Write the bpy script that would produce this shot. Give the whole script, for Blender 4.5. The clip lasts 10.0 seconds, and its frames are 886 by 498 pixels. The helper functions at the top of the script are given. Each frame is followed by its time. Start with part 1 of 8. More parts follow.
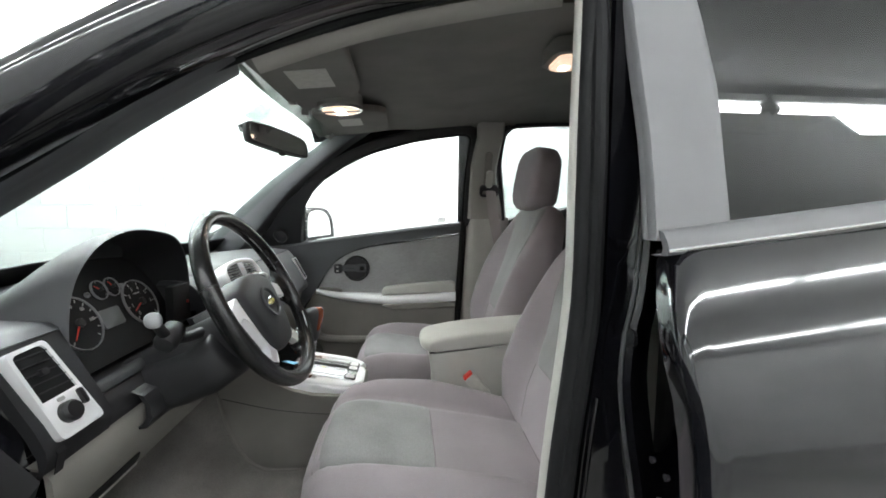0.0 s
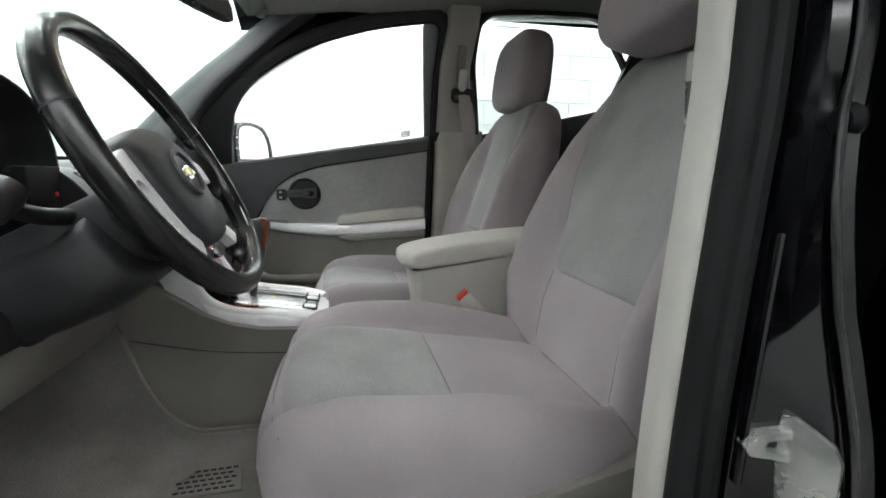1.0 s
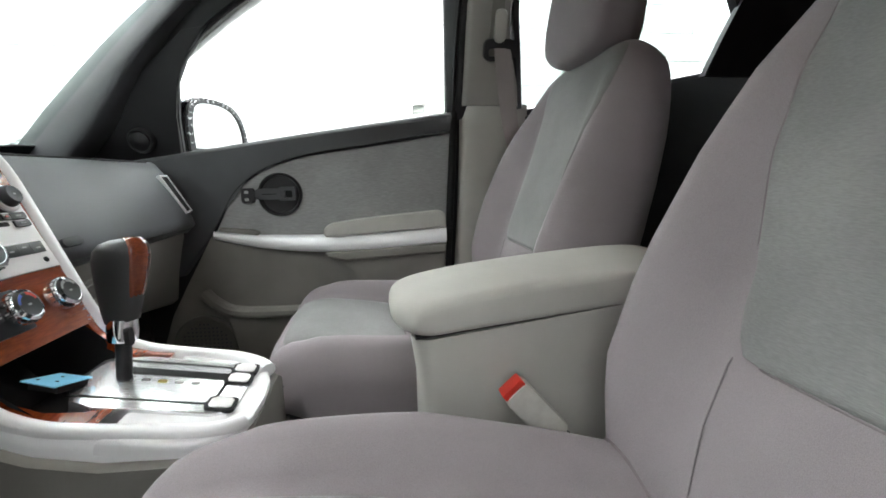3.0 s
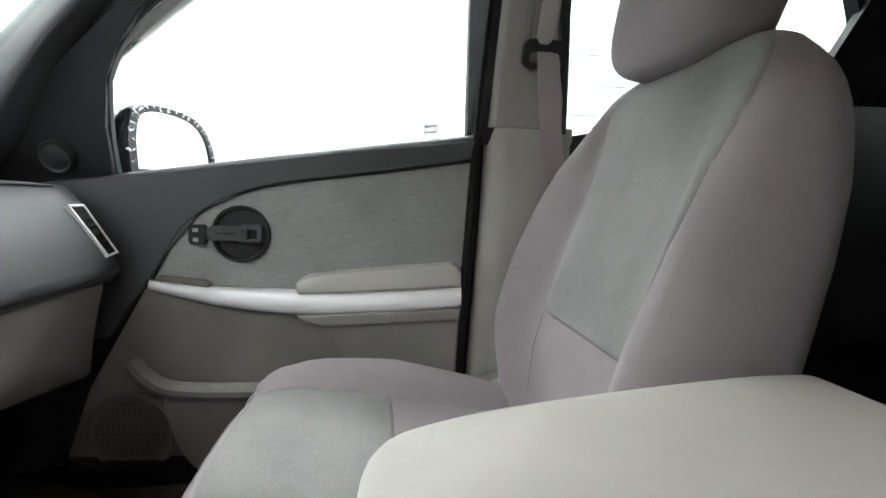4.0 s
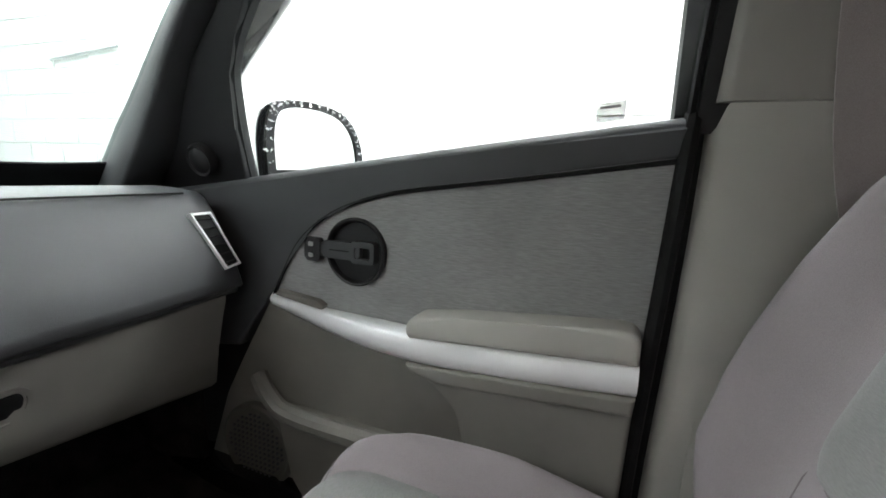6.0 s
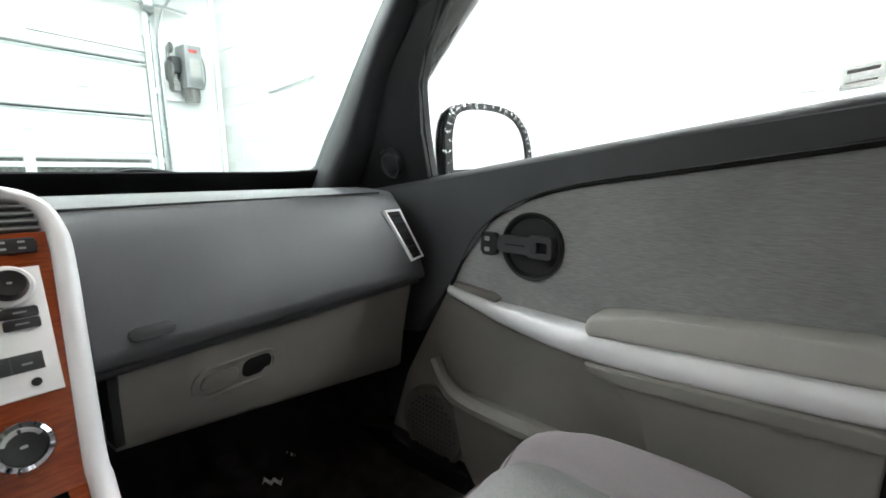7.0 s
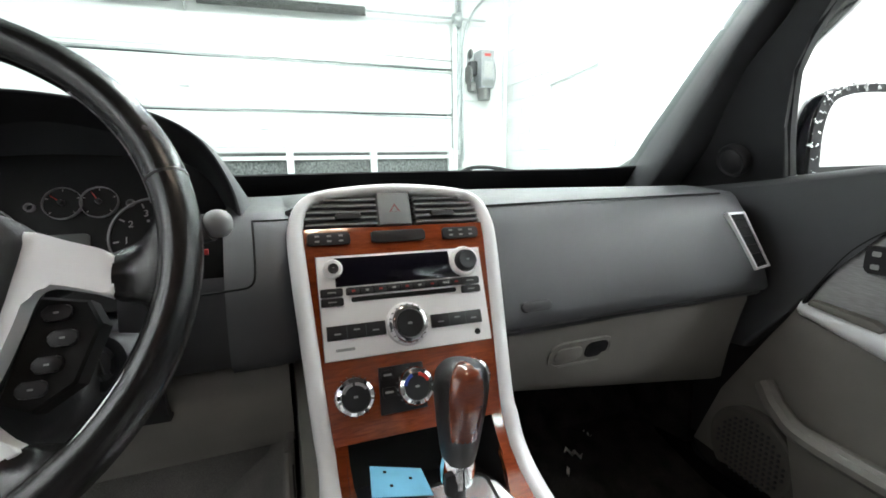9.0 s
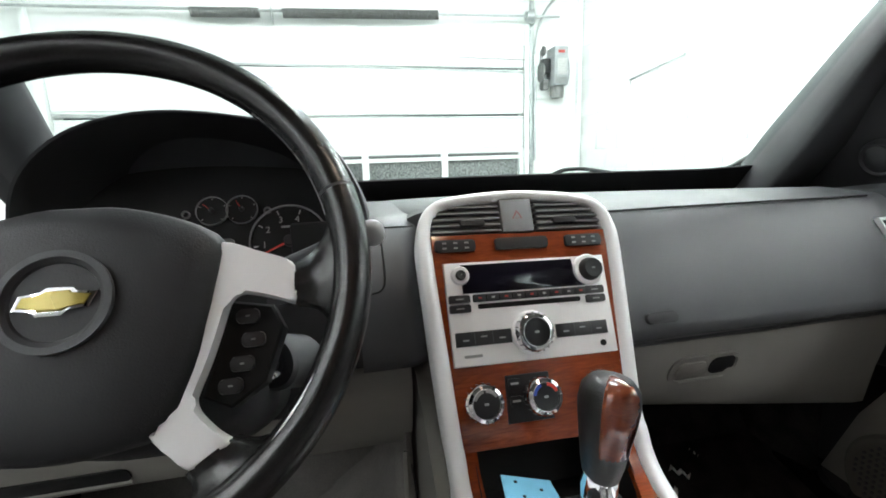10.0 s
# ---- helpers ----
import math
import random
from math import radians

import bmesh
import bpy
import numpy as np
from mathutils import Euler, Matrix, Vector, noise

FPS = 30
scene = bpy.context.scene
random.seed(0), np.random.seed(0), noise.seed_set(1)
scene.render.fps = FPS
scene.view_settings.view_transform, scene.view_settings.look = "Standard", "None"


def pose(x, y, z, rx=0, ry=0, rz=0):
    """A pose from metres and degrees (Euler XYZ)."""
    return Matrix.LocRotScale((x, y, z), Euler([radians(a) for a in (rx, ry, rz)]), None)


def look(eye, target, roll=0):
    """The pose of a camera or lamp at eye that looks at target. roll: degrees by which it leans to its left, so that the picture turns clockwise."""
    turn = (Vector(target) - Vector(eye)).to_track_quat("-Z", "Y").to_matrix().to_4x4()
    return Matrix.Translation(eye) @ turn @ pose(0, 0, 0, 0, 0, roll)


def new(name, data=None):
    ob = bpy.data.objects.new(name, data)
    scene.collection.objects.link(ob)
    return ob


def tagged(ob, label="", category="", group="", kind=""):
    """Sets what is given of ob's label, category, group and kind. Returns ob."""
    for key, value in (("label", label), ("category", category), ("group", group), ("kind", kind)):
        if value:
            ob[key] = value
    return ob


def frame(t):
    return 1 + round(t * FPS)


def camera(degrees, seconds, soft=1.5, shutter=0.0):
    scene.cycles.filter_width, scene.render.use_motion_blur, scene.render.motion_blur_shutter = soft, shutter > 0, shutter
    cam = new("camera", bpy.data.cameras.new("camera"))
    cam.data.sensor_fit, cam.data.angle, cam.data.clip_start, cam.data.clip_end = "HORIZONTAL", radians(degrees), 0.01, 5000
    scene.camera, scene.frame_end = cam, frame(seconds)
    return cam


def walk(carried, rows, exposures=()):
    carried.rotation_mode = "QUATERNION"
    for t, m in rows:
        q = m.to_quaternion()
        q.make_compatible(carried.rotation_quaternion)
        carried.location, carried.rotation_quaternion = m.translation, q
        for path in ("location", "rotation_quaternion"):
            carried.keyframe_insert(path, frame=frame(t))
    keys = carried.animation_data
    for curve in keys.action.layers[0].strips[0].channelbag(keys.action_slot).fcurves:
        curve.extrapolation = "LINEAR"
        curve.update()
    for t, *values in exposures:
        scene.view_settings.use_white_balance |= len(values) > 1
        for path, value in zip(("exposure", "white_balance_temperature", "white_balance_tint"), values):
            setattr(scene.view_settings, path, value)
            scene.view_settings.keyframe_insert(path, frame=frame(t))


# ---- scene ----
# x runs to the car's rear, y to its passenger side, z up; the floor of the garage is z = 0.
cam = camera(90.9, 10.0, soft=1.7)
EXPO = [(0, 0.77), (0.5, 0.50), (1.2, 0.65), (1.6, 0.72), (2.5, 0.73), (4, 0.98), (4.5, 1.0), (5, 0.88), (5.5, 0.64), (7, 0.66), (8.5, 0.75), (10, 0.76)]
PATH = [
    (0, (0.3764, -1.3331, 1.2121), (0.5507, 0.6502, 1.0219), 0.57),
    (0.3, (0.3139, -1.2440, 1.1549), (0.5117, 0.7199, 0.8328), -0.71),
    (0.5, (0.3002, -1.1882, 1.1070), (0.5476, 0.7709, 0.7898), -1.64),
    (1, (0.2998, -1.0624, 1.0094), (0.7330, 0.8581, 0.6576), -0.26),
    (1.5, (0.3175, -0.9611, 0.9515), (0.8844, 0.9338, 0.6547), -1.30),
    (2, (0.3613, -0.8313, 0.9656), (0.7618, 1.1014, 0.6426), -1.07),
    (2.5, (0.3939, -0.7121, 0.9667), (0.7144, 1.2288, 0.6061), -2.00),
    (4, (0.4368, -0.2511, 1.0078), (0.7301, 1.7142, 0.7808), 1.34),
    (4.5, (0.4829, -0.1054, 1.0227), (0.7460, 1.8712, 0.8675), 0.27),
    (5, (0.5218, -0.0083, 1.0422), (0.6837, 1.9824, 0.9383), -0.16),
    (5.5, (0.5295, 0.0462, 1.0697), (0.3163, 2.0172, 0.8061), 1.87),
    (7, (0.4803, 0.0190, 1.0531), (-0.7046, 1.5931, 0.7094), -0.39),
    (7.5, (0.4733, -0.0153, 1.0569), (-0.9794, 1.3129, 0.7024), -0.76),
    (8, (0.4582, -0.0507, 1.0652), (-1.1664, 1.0503, 0.6800), -1.25),
    (8.5, (0.4411, -0.0944, 1.0804), (-1.3115, 0.7916, 0.7015), -0.53),
    (9, (0.4355, -0.1301, 1.0784), (-1.4015, 0.5587, 0.6902), -0.88),
    (9.5, (0.4163, -0.1634, 1.0744), (-1.4599, 0.3932, 0.6620), -1.06),
    (10, (0.4112, -0.2005, 1.0884), (-1.5085, 0.2115, 0.7078), -1.91),
]
walk(cam, [(t, look(eye, target, roll)) for t, eye, target, roll in PATH], EXPO)

# ---- world ----
world = bpy.data.worlds.new("world")
scene.world = world
world.use_nodes = True
world.node_tree.nodes["Background"].inputs[0].default_value = (0.8, 0.9, 1.0, 1)
world.node_tree.nodes["Background"].inputs[1].default_value = 0.05


# ---- materials ----
def material(name, base, rough=0.5, metal=0.0, vary=0.12, scale=6.0, grain=0.0, grain_scale=400.0, stretch=(1, 1, 1),
             coat=0.0, dark=None, streak=0.0, glow=None, spec=0.5, sheen=0.0):
    """A surface with broad mottling, fine grain in colour and relief, and uneven gloss."""
    m = bpy.data.materials.new(name)
    m.use_nodes = True
    nt = m.node_tree
    n, link = nt.nodes, nt.links
    b = n["Principled BSDF"]
    b.inputs["Roughness"].default_value = rough
    b.inputs["Metallic"].default_value = metal
    b.inputs["Specular IOR Level"].default_value = spec
    b.inputs["Coat Weight"].default_value = coat
    b.inputs["Coat Roughness"].default_value = 0.08
    b.inputs["Sheen Weight"].default_value = sheen
    co = n.new("ShaderNodeTexCoord")
    broad = n.new("ShaderNodeTexNoise")
    broad.inputs["Scale"].default_value = scale
    broad.inputs["Detail"].default_value = 5
    link.new(co.outputs["Object"], broad.inputs["Vector"])
    ramp = n.new("ShaderNodeMix")
    ramp.data_type = "RGBA"
    low = dark or tuple(c * (1 - 2 * vary) for c in base)
    high = tuple(min(1, c * (1 + vary)) for c in base)
    ramp.inputs["A"].default_value = (*low, 1)
    ramp.inputs["B"].default_value = (*high, 1)
    span = n.new("ShaderNodeMapRange")
    span.inputs["From Min"].default_value = 0.3
    span.inputs["From Max"].default_value = 0.62
    link.new(broad.outputs["Fac"], span.inputs["Value"])
    link.new(span.outputs["Result"], ramp.inputs["Factor"])
    colour = ramp.outputs["Result"]
    if grain or streak:
        mp = n.new("ShaderNodeMapping")
        mp.inputs["Scale"].default_value = stretch
        link.new(co.outputs["Object"], mp.inputs["Vector"])
        fine = n.new("ShaderNodeTexNoise")
        fine.inputs["Scale"].default_value = grain_scale
        fine.inputs["Detail"].default_value = 3
        link.new(mp.outputs["Vector"], fine.inputs["Vector"])
        if streak:
            mul = n.new("ShaderNodeMapRange")
            mul.inputs["From Min"].default_value = 0.35
            mul.inputs["From Max"].default_value = 0.65
            mul.inputs["To Min"].default_value = 1 - streak
            mul.inputs["To Max"].default_value = 1 + streak
            link.new(fine.outputs["Fac"], mul.inputs["Value"])
            tint = n.new("ShaderNodeMix")
            tint.data_type, tint.blend_type = "RGBA", "MULTIPLY"
            tint.inputs["Factor"].default_value = 1
            link.new(colour, tint.inputs["A"])
            link.new(mul.outputs["Result"], tint.inputs["B"])
            colour = tint.outputs["Result"]
        if grain:
            bump = n.new("ShaderNodeBump")
            bump.inputs["Strength"].default_value = grain
            bump.inputs["Distance"].default_value = 0.001
            link.new(fine.outputs["Fac"], bump.inputs["Height"])
            link.new(bump.outputs["Normal"], b.inputs["Normal"])
    rr = n.new("ShaderNodeMapRange")
    rr.inputs["To Min"].default_value = max(0.0, rough - 0.08)
    rr.inputs["To Max"].default_value = min(1.0, rough + 0.08)
    link.new(broad.outputs["Fac"], rr.inputs["Value"])
    link.new(rr.outputs["Result"], b.inputs["Roughness"])
    link.new(colour, b.inputs["Base Color"])
    if glow:
        b.inputs["Emission Color"].default_value = (*glow[0], 1)
        b.inputs["Emission Strength"].default_value = glow[1]
    return m


def glass(name, tint=(1, 1, 1), rough=0.0, mix=0.02):
    """Thin glass: mostly see-through, with a mirror share that follows the angle."""
    m = bpy.data.materials.new(name)
    m.use_nodes = True
    n, link = m.node_tree.nodes, m.node_tree.links
    n.remove(n["Principled BSDF"])
    tr = n.new("ShaderNodeBsdfTransparent")
    tr.inputs[0].default_value = (*tint, 1)
    gl = n.new("ShaderNodeBsdfGlossy")
    gl.inputs["Roughness"].default_value = rough
    lw = n.new("ShaderNodeLayerWeight")
    lw.inputs[0].default_value = 0.5
    pw = n.new("ShaderNodeMath")
    pw.operation = "POWER"
    pw.inputs[1].default_value = 4.0
    link.new(lw.outputs["Facing"], pw.inputs[0])
    fr = n.new("ShaderNodeMapRange")
    fr.inputs["To Min"].default_value = mix
    fr.inputs["To Max"].default_value = 0.7
    link.new(pw.outputs[0], fr.inputs["Value"])
    mx = n.new("ShaderNodeMixShader")
    link.new(fr.outputs[0], mx.inputs[0])
    link.new(tr.outputs[0], mx.inputs[1])
    link.new(gl.outputs[0], mx.inputs[2])
    link.new(mx.outputs[0], n["Material Output"].inputs[0])
    return m


def wood_material(name, depth=1.0):
    m = material(name, (0.30, 0.070, 0.022), 0.14, vary=0.05, coat=0.9)
    n, link = m.node_tree.nodes, m.node_tree.links
    co = n.new("ShaderNodeTexCoord")
    mp = n.new("ShaderNodeMapping")
    mp.inputs["Scale"].default_value = (8, 1.2, 8)
    ns = n.new("ShaderNodeTexNoise")
    ns.inputs["Scale"].default_value = 26
    ns.inputs["Detail"].default_value = 8
    ns.inputs["Distortion"].default_value = 1.4
    cr = n.new("ShaderNodeValToRGB")
    cr.color_ramp.elements[0].position, cr.color_ramp.elements[0].color = 0.30, (0.150 * depth, 0.027 * depth, 0.0085 * depth, 1)
    cr.color_ramp.elements[1].position, cr.color_ramp.elements[1].color = 0.70, (0.265 * depth, 0.053 * depth, 0.015 * depth, 1)
    link.new(co.outputs["Object"], mp.inputs["Vector"])
    link.new(mp.outputs["Vector"], ns.inputs["Vector"])
    link.new(ns.outputs["Fac"], cr.inputs["Fac"])
    link.new(cr.outputs["Color"], n["Principled BSDF"].inputs["Base Color"])
    return m


M_MAUVE = material("seat_cloth_mauve", (0.300, 0.267, 0.282), 0.95, vary=0.06, scale=5, grain=0.5, grain_scale=1400, streak=0.10, spec=0.15, sheen=0.15)
M_INSERT = material("seat_cloth_grey", (0.238, 0.238, 0.236), 0.95, vary=0.08, scale=7, grain=0.45, grain_scale=620, stretch=(1, 0.24, 2.2), streak=0.085, spec=0.15, sheen=0.15)
M_SEAM = material("seam_thread", (0.235, 0.21, 0.218), 0.9, spec=0.1)
M_DOORCLOTH = material("door_cloth_grey", (0.315, 0.315, 0.315), 0.95, vary=0.08, grain=0.6, grain_scale=460, stretch=(0.10, 1, 2.2), streak=0.14, spec=0.15)
M_DARK = material("dark_grey_plastic", (0.060, 0.062, 0.066), 0.55, vary=0.08, grain=0.25, grain_scale=900, spec=0.4)
M_PAD = material("soft_dash_skin", (0.042, 0.0435, 0.047), 0.48, vary=0.07, grain=0.35, grain_scale=800, spec=0.62)
# Darker copy of the dash skin, for driver-side faces that lie in shade.
M_PADSHADE = material("dash_skin_in_shade", (0.017, 0.017, 0.019), 0.55, vary=0.08, grain=0.3, grain_scale=800, spec=0.35)
M_BLACK = material("black_plastic", (0.017, 0.017, 0.0185), 0.5, vary=0.1, grain=0.2, grain_scale=700, spec=0.4)
M_DEEP = material("black_recess", (0.012, 0.012, 0.0125), 0.7, spec=0.2)
# Black film whose base is raised to grey for the walls it reflects.
M_APPLIQUE = material("reflection_greyed_film", (0.14, 0.14, 0.145), 0.55, vary=0.06, spec=0.5)
M_JAMB = material("black_jamb_paint", (0.003, 0.003, 0.004), 0.16, vary=0.2, scale=18, coat=0.3, spec=0.35, grain=0.05, grain_scale=60)
# Paler than the jamb paint, to put the gloss on its edges into colour.
M_JAMBLIP = material("jamb_sheen_grey", (0.045, 0.045, 0.047), 0.35, vary=0.2, scale=40, spec=0.5)
M_RUBBER = material("rubber_seal", (0.012, 0.0122, 0.013), 0.6, vary=0.15, grain=0.2, grain_scale=300, spec=0.14)
M_BEIGE = material("light_grey_plastic", (0.46, 0.45, 0.415), 0.5, vary=0.05, grain=0.25, grain_scale=900, spec=0.35)
M_LOWER = material("taupe_plastic", (0.205, 0.196, 0.178), 0.6, vary=0.07, grain=0.3, grain_scale=900, spec=0.3)
# Taupe plastic again, darkened for the shade low on the door.
M_LOWERSHADE = material("shaded_taupe", (0.125, 0.119, 0.108), 0.6, vary=0.07, grain=0.3, grain_scale=900, spec=0.3)
M_LINER = material("headliner_felt", (0.215, 0.21, 0.195), 1.0, vary=0.06, grain=0.5, grain_scale=900, streak=0.08, spec=0.1)
M_SILVER = material("silver_paint", (0.86, 0.86, 0.87), 0.46, metal=0.2, vary=0.03, grain=0.05, grain_scale=1500)
M_SATIN = material("radio_silver", (0.88, 0.865, 0.865), 0.42, metal=0.1, vary=0.03)
M_CHROME = material("chrome", (0.85, 0.85, 0.87), 0.08, metal=1.0, vary=0.02)
M_PLATE = material("brushed_metal_plate", (0.88, 0.88, 0.89), 0.24, metal=0.75, vary=0.03, grain=0.06, grain_scale=200, stretch=(0.05, 1, 1))
M_STEEL = material("zinc_steel", (0.76, 0.77, 0.75), 0.26, metal=0.75, vary=0.1, scale=40, grain=0.15, grain_scale=120)
M_WOOD = wood_material("gloss_red_wood")
M_DEEPWOOD = wood_material("deep_red_wood", 0.74)
M_PAINT = material("black_car_paint", (0.007, 0.007, 0.009), 0.05, vary=0.1, coat=0.9, spec=0.5)
M_CARPET = material("dark_carpet", (0.035, 0.034, 0.033), 1.0, vary=0.25, scale=20, grain=1.0, grain_scale=700, streak=0.35, spec=0.05)
M_FOOTCARPET = material("taupe_carpet", (0.20, 0.190, 0.177), 1.0, vary=0.12, scale=9, grain=0.9, grain_scale=800, streak=0.25, spec=0.05)
M_LEATHER = material("black_leather", (0.011, 0.011, 0.011), 0.25, vary=0.15, grain=0.18, grain_scale=520)
M_HUB = material("airbag_skin", (0.019, 0.019, 0.021), 0.50, vary=0.08, grain=0.25, grain_scale=700, spec=0.38)
M_SCREEN = material("dark_display", (0.006, 0.005, 0.010), 0.12, vary=0.1, coat=0.6)
M_BUTTON = material("button_black", (0.012, 0.012, 0.013), 0.42, vary=0.1)
M_MARK = material("pale_print", (0.36, 0.36, 0.35), 0.6, vary=0.02)
M_DIMMARK = material("grey_print", (0.30, 0.30, 0.30), 0.6, vary=0.02)
M_RED = material("red_plastic", (0.62, 0.035, 0.02), 0.4, vary=0.05)
M_BLUEMARK = material("blue_print", (0.04, 0.09, 0.45), 0.5, vary=0.02)
M_PAPER = material("blue_paper", (0.16, 0.46, 0.66), 0.75, vary=0.05, scale=30)
M_WHITEPAPER = material("white_paper", (0.75, 0.74, 0.70), 0.8, vary=0.04)
M_LABEL = material("printed_label", (0.52, 0.51, 0.47), 0.75, vary=0.05, scale=60)
M_GOLD = material("gold_enamel", (0.36, 0.29, 0.06), 0.28, metal=0.3, vary=0.05)
M_BELT = material("belt_webbing", (0.36, 0.325, 0.315), 0.8, vary=0.05, grain=0.5, grain_scale=900, stretch=(3, 3, 0.4), streak=0.12, spec=0.2)
M_MIRROR = material("mirror_silver", (0.9, 0.91, 0.91), 0.01, metal=1.0, vary=0.0)
M_WALL = material("white_block_paint", (0.80, 0.81, 0.80), 0.6, vary=0.02, scale=1.5, grain=0.4, grain_scale=60)
M_WALLGREY = material("grey_block_paint", (0.42, 0.42, 0.415), 0.6, vary=0.06, scale=1.5, grain=0.4, grain_scale=60)
M_JOINT = material("block_joint", (0.72, 0.73, 0.72), 0.8, vary=0.04)
M_CEIL = material("ceiling_white", (0.78, 0.79, 0.78), 0.8, vary=0.03, scale=2)
M_CONCRETE = material("concrete_floor", (0.19, 0.186, 0.175), 0.55, vary=0.16, scale=1.4, grain=0.4, grain_scale=80, streak=0.08)
M_PILLAR = material("warm_grey_plastic", (0.34, 0.325, 0.300), 0.6, vary=0.05, grain=0.25, grain_scale=900, spec=0.3)
M_PANE = material("dull_window_pane", (0.15, 0.157, 0.155), 0.25, vary=0.3, scale=40)
M_GDOOR = material("garage_door_enamel", (0.80, 0.82, 0.81), 0.4, vary=0.02, scale=2)
M_SEAMGREY = material("grey_door_seam", (0.46, 0.48, 0.475), 0.6, vary=0.12, scale=9)
M_GALV = material("galvanised_steel", (0.5, 0.52, 0.52), 0.4, metal=0.8, vary=0.12, scale=25)
M_SPRING = material("oiled_spring", (0.17, 0.17, 0.165), 0.5, metal=0.4, vary=0.3, scale=60, grain=0.5, grain_scale=90)
M_GREYBOX = material("grey_enamel_box", (0.27, 0.28, 0.29), 0.45, vary=0.08, scale=20)
M_TUBE = material("lit_tube", (0.9, 0.9, 0.9), 0.5, vary=0.0, glow=((0.955, 0.985, 1.0), 128.0))
# Driver's side rows are made weaker to hold back light entering the cabin.
M_TUBE2 = material("lit_tube_dim", (0.9, 0.9, 0.9), 0.5, vary=0.0, glow=((0.955, 0.985, 1.0), 52.0))
M_TUBE3 = material("lit_tube_faint", (0.9, 0.9, 0.9), 0.5, vary=0.0, glow=((0.955, 0.985, 1.0), 27.0))
M_LENS = material("lit_lamp_lens", (0.9, 0.8, 0.7), 0.3, vary=0.0, glow=((1.0, 0.70, 0.50), 0.55))
M_BULB = material("lit_bulb", (0.9, 0.8, 0.7), 0.3, vary=0.0, glow=((1.0, 0.82, 0.64), 120.0))
M_EMBER = material("ember_bulb", (0.9, 0.5, 0.4), 0.3, vary=0.0, glow=((1.0, 0.40, 0.28), 28.0))
M_VANE = material("grey_vent_plastic", (0.20, 0.202, 0.205), 0.4, vary=0.06, spec=0.5)
M_ICON = material("red_icon", (0.35, 0.02, 0.015), 0.5, vary=0.0)
M_GLASS = glass("clear_glass", (0.97, 0.985, 0.975))
M_TINT = glass("privacy_glass", (0.22, 0.23, 0.23), mix=0.09)


# ---- mesh helpers ----
ORIGIN = {}


def thing(name, at, label, category, group="", kind=""):
    ob = new(name)
    ob.location = at
    ob.empty_display_size = 0.05
    ORIGIN[ob] = Vector(at)
    return tagged(ob, label, category, group, kind)


def finish(bm, name, mats, org, angle=35):
    bmesh.ops.recalc_face_normals(bm, faces=bm.faces)
    bmesh.ops.translate(bm, verts=bm.verts, vec=-org)
    me = bpy.data.meshes.new(name)
    bm.to_mesh(me)
    bm.free()
    for f in me.polygons:
        f.use_smooth = True
    me.set_sharp_from_angle(angle=radians(angle))
    for m in (mats if isinstance(mats, (list, tuple)) else [mats]):
        me.materials.append(m)
    return me


def part(name, bm, mat, parent, label="", angle=35):
    """One mesh under a thing or a part; bm is in world metres."""
    org = ORIGIN[parent]
    ob = new(name, finish(bm, name, mat, org, angle))
    ob.parent = parent
    ORIGIN[ob] = org
    return tagged(ob, label)


def solo(name, bm, mat, label, category, group="", kind="", at=(0, 0, 0), angle=35):
    """A thing that is one mesh."""
    ob = new(name, finish(bm, name, mat, Vector(at), angle))
    ob.location = at
    ORIGIN[ob] = Vector(at)
    return tagged(ob, label, category, group, kind)


def axes(o, u, v):
    """Local frame with its origin o, u to the right, v up and the normal towards the viewer."""
    u, v = Vector(u).normalized(), Vector(v).normalized()
    w = u.cross(v).normalized()
    return Matrix(((u.x, v.x, w.x, o[0]), (u.y, v.y, w.y, o[1]), (u.z, v.z, w.z, o[2]), (0, 0, 0, 1)))


def grid(rows, loop_u=False, loop_v=False, caps=False):
    """A skin over rows of points; loop_u closes each row, loop_v joins the last row to the first."""
    bm = bmesh.new()
    vs = [[bm.verts.new(p) for p in r] for r in rows]
    nr, nc = len(vs), len(vs[0])
    for i in range(nr if loop_v else nr - 1):
        for j in range(nc if loop_u else nc - 1):
            bm.faces.new((vs[i][j], vs[i][(j + 1) % nc], vs[(i + 1) % nr][(j + 1) % nc], vs[(i + 1) % nr][j]))
    if caps:
        bm.faces.new(vs[0])
        bm.faces.new(vs[-1][::-1])
    return bm


def sheet(rows, vec):
    """A grid given thickness along vec."""
    vec = Vector(vec)
    top = [[Vector(p) for p in r] for r in rows]
    low = [[p + vec for p in r] for r in top]
    bm = bmesh.new()
    a = [[bm.verts.new(p) for p in r] for r in top]
    b = [[bm.verts.new(p) for p in r] for r in low]
    nr, nc = len(a), len(a[0])
    for i in range(nr - 1):
        for j in range(nc - 1):
            bm.faces.new((a[i][j], a[i][j + 1], a[i + 1][j + 1], a[i + 1][j]))
            bm.faces.new((b[i][j], b[i + 1][j], b[i + 1][j + 1], b[i][j + 1]))
    edge = [(0, j) for j in range(nc)] + [(i, nc - 1) for i in range(1, nr)] + [(nr - 1, j) for j in range(nc - 2, -1, -1)] + [(i, 0) for i in range(nr - 2, 0, -1)]
    for k in range(len(edge)):
        p, q = edge[k], edge[(k + 1) % len(edge)]
        bm.faces.new((a[p[0]][p[1]], b[p[0]][p[1]], b[q[0]][q[1]], a[q[0]][q[1]]))
    return bm


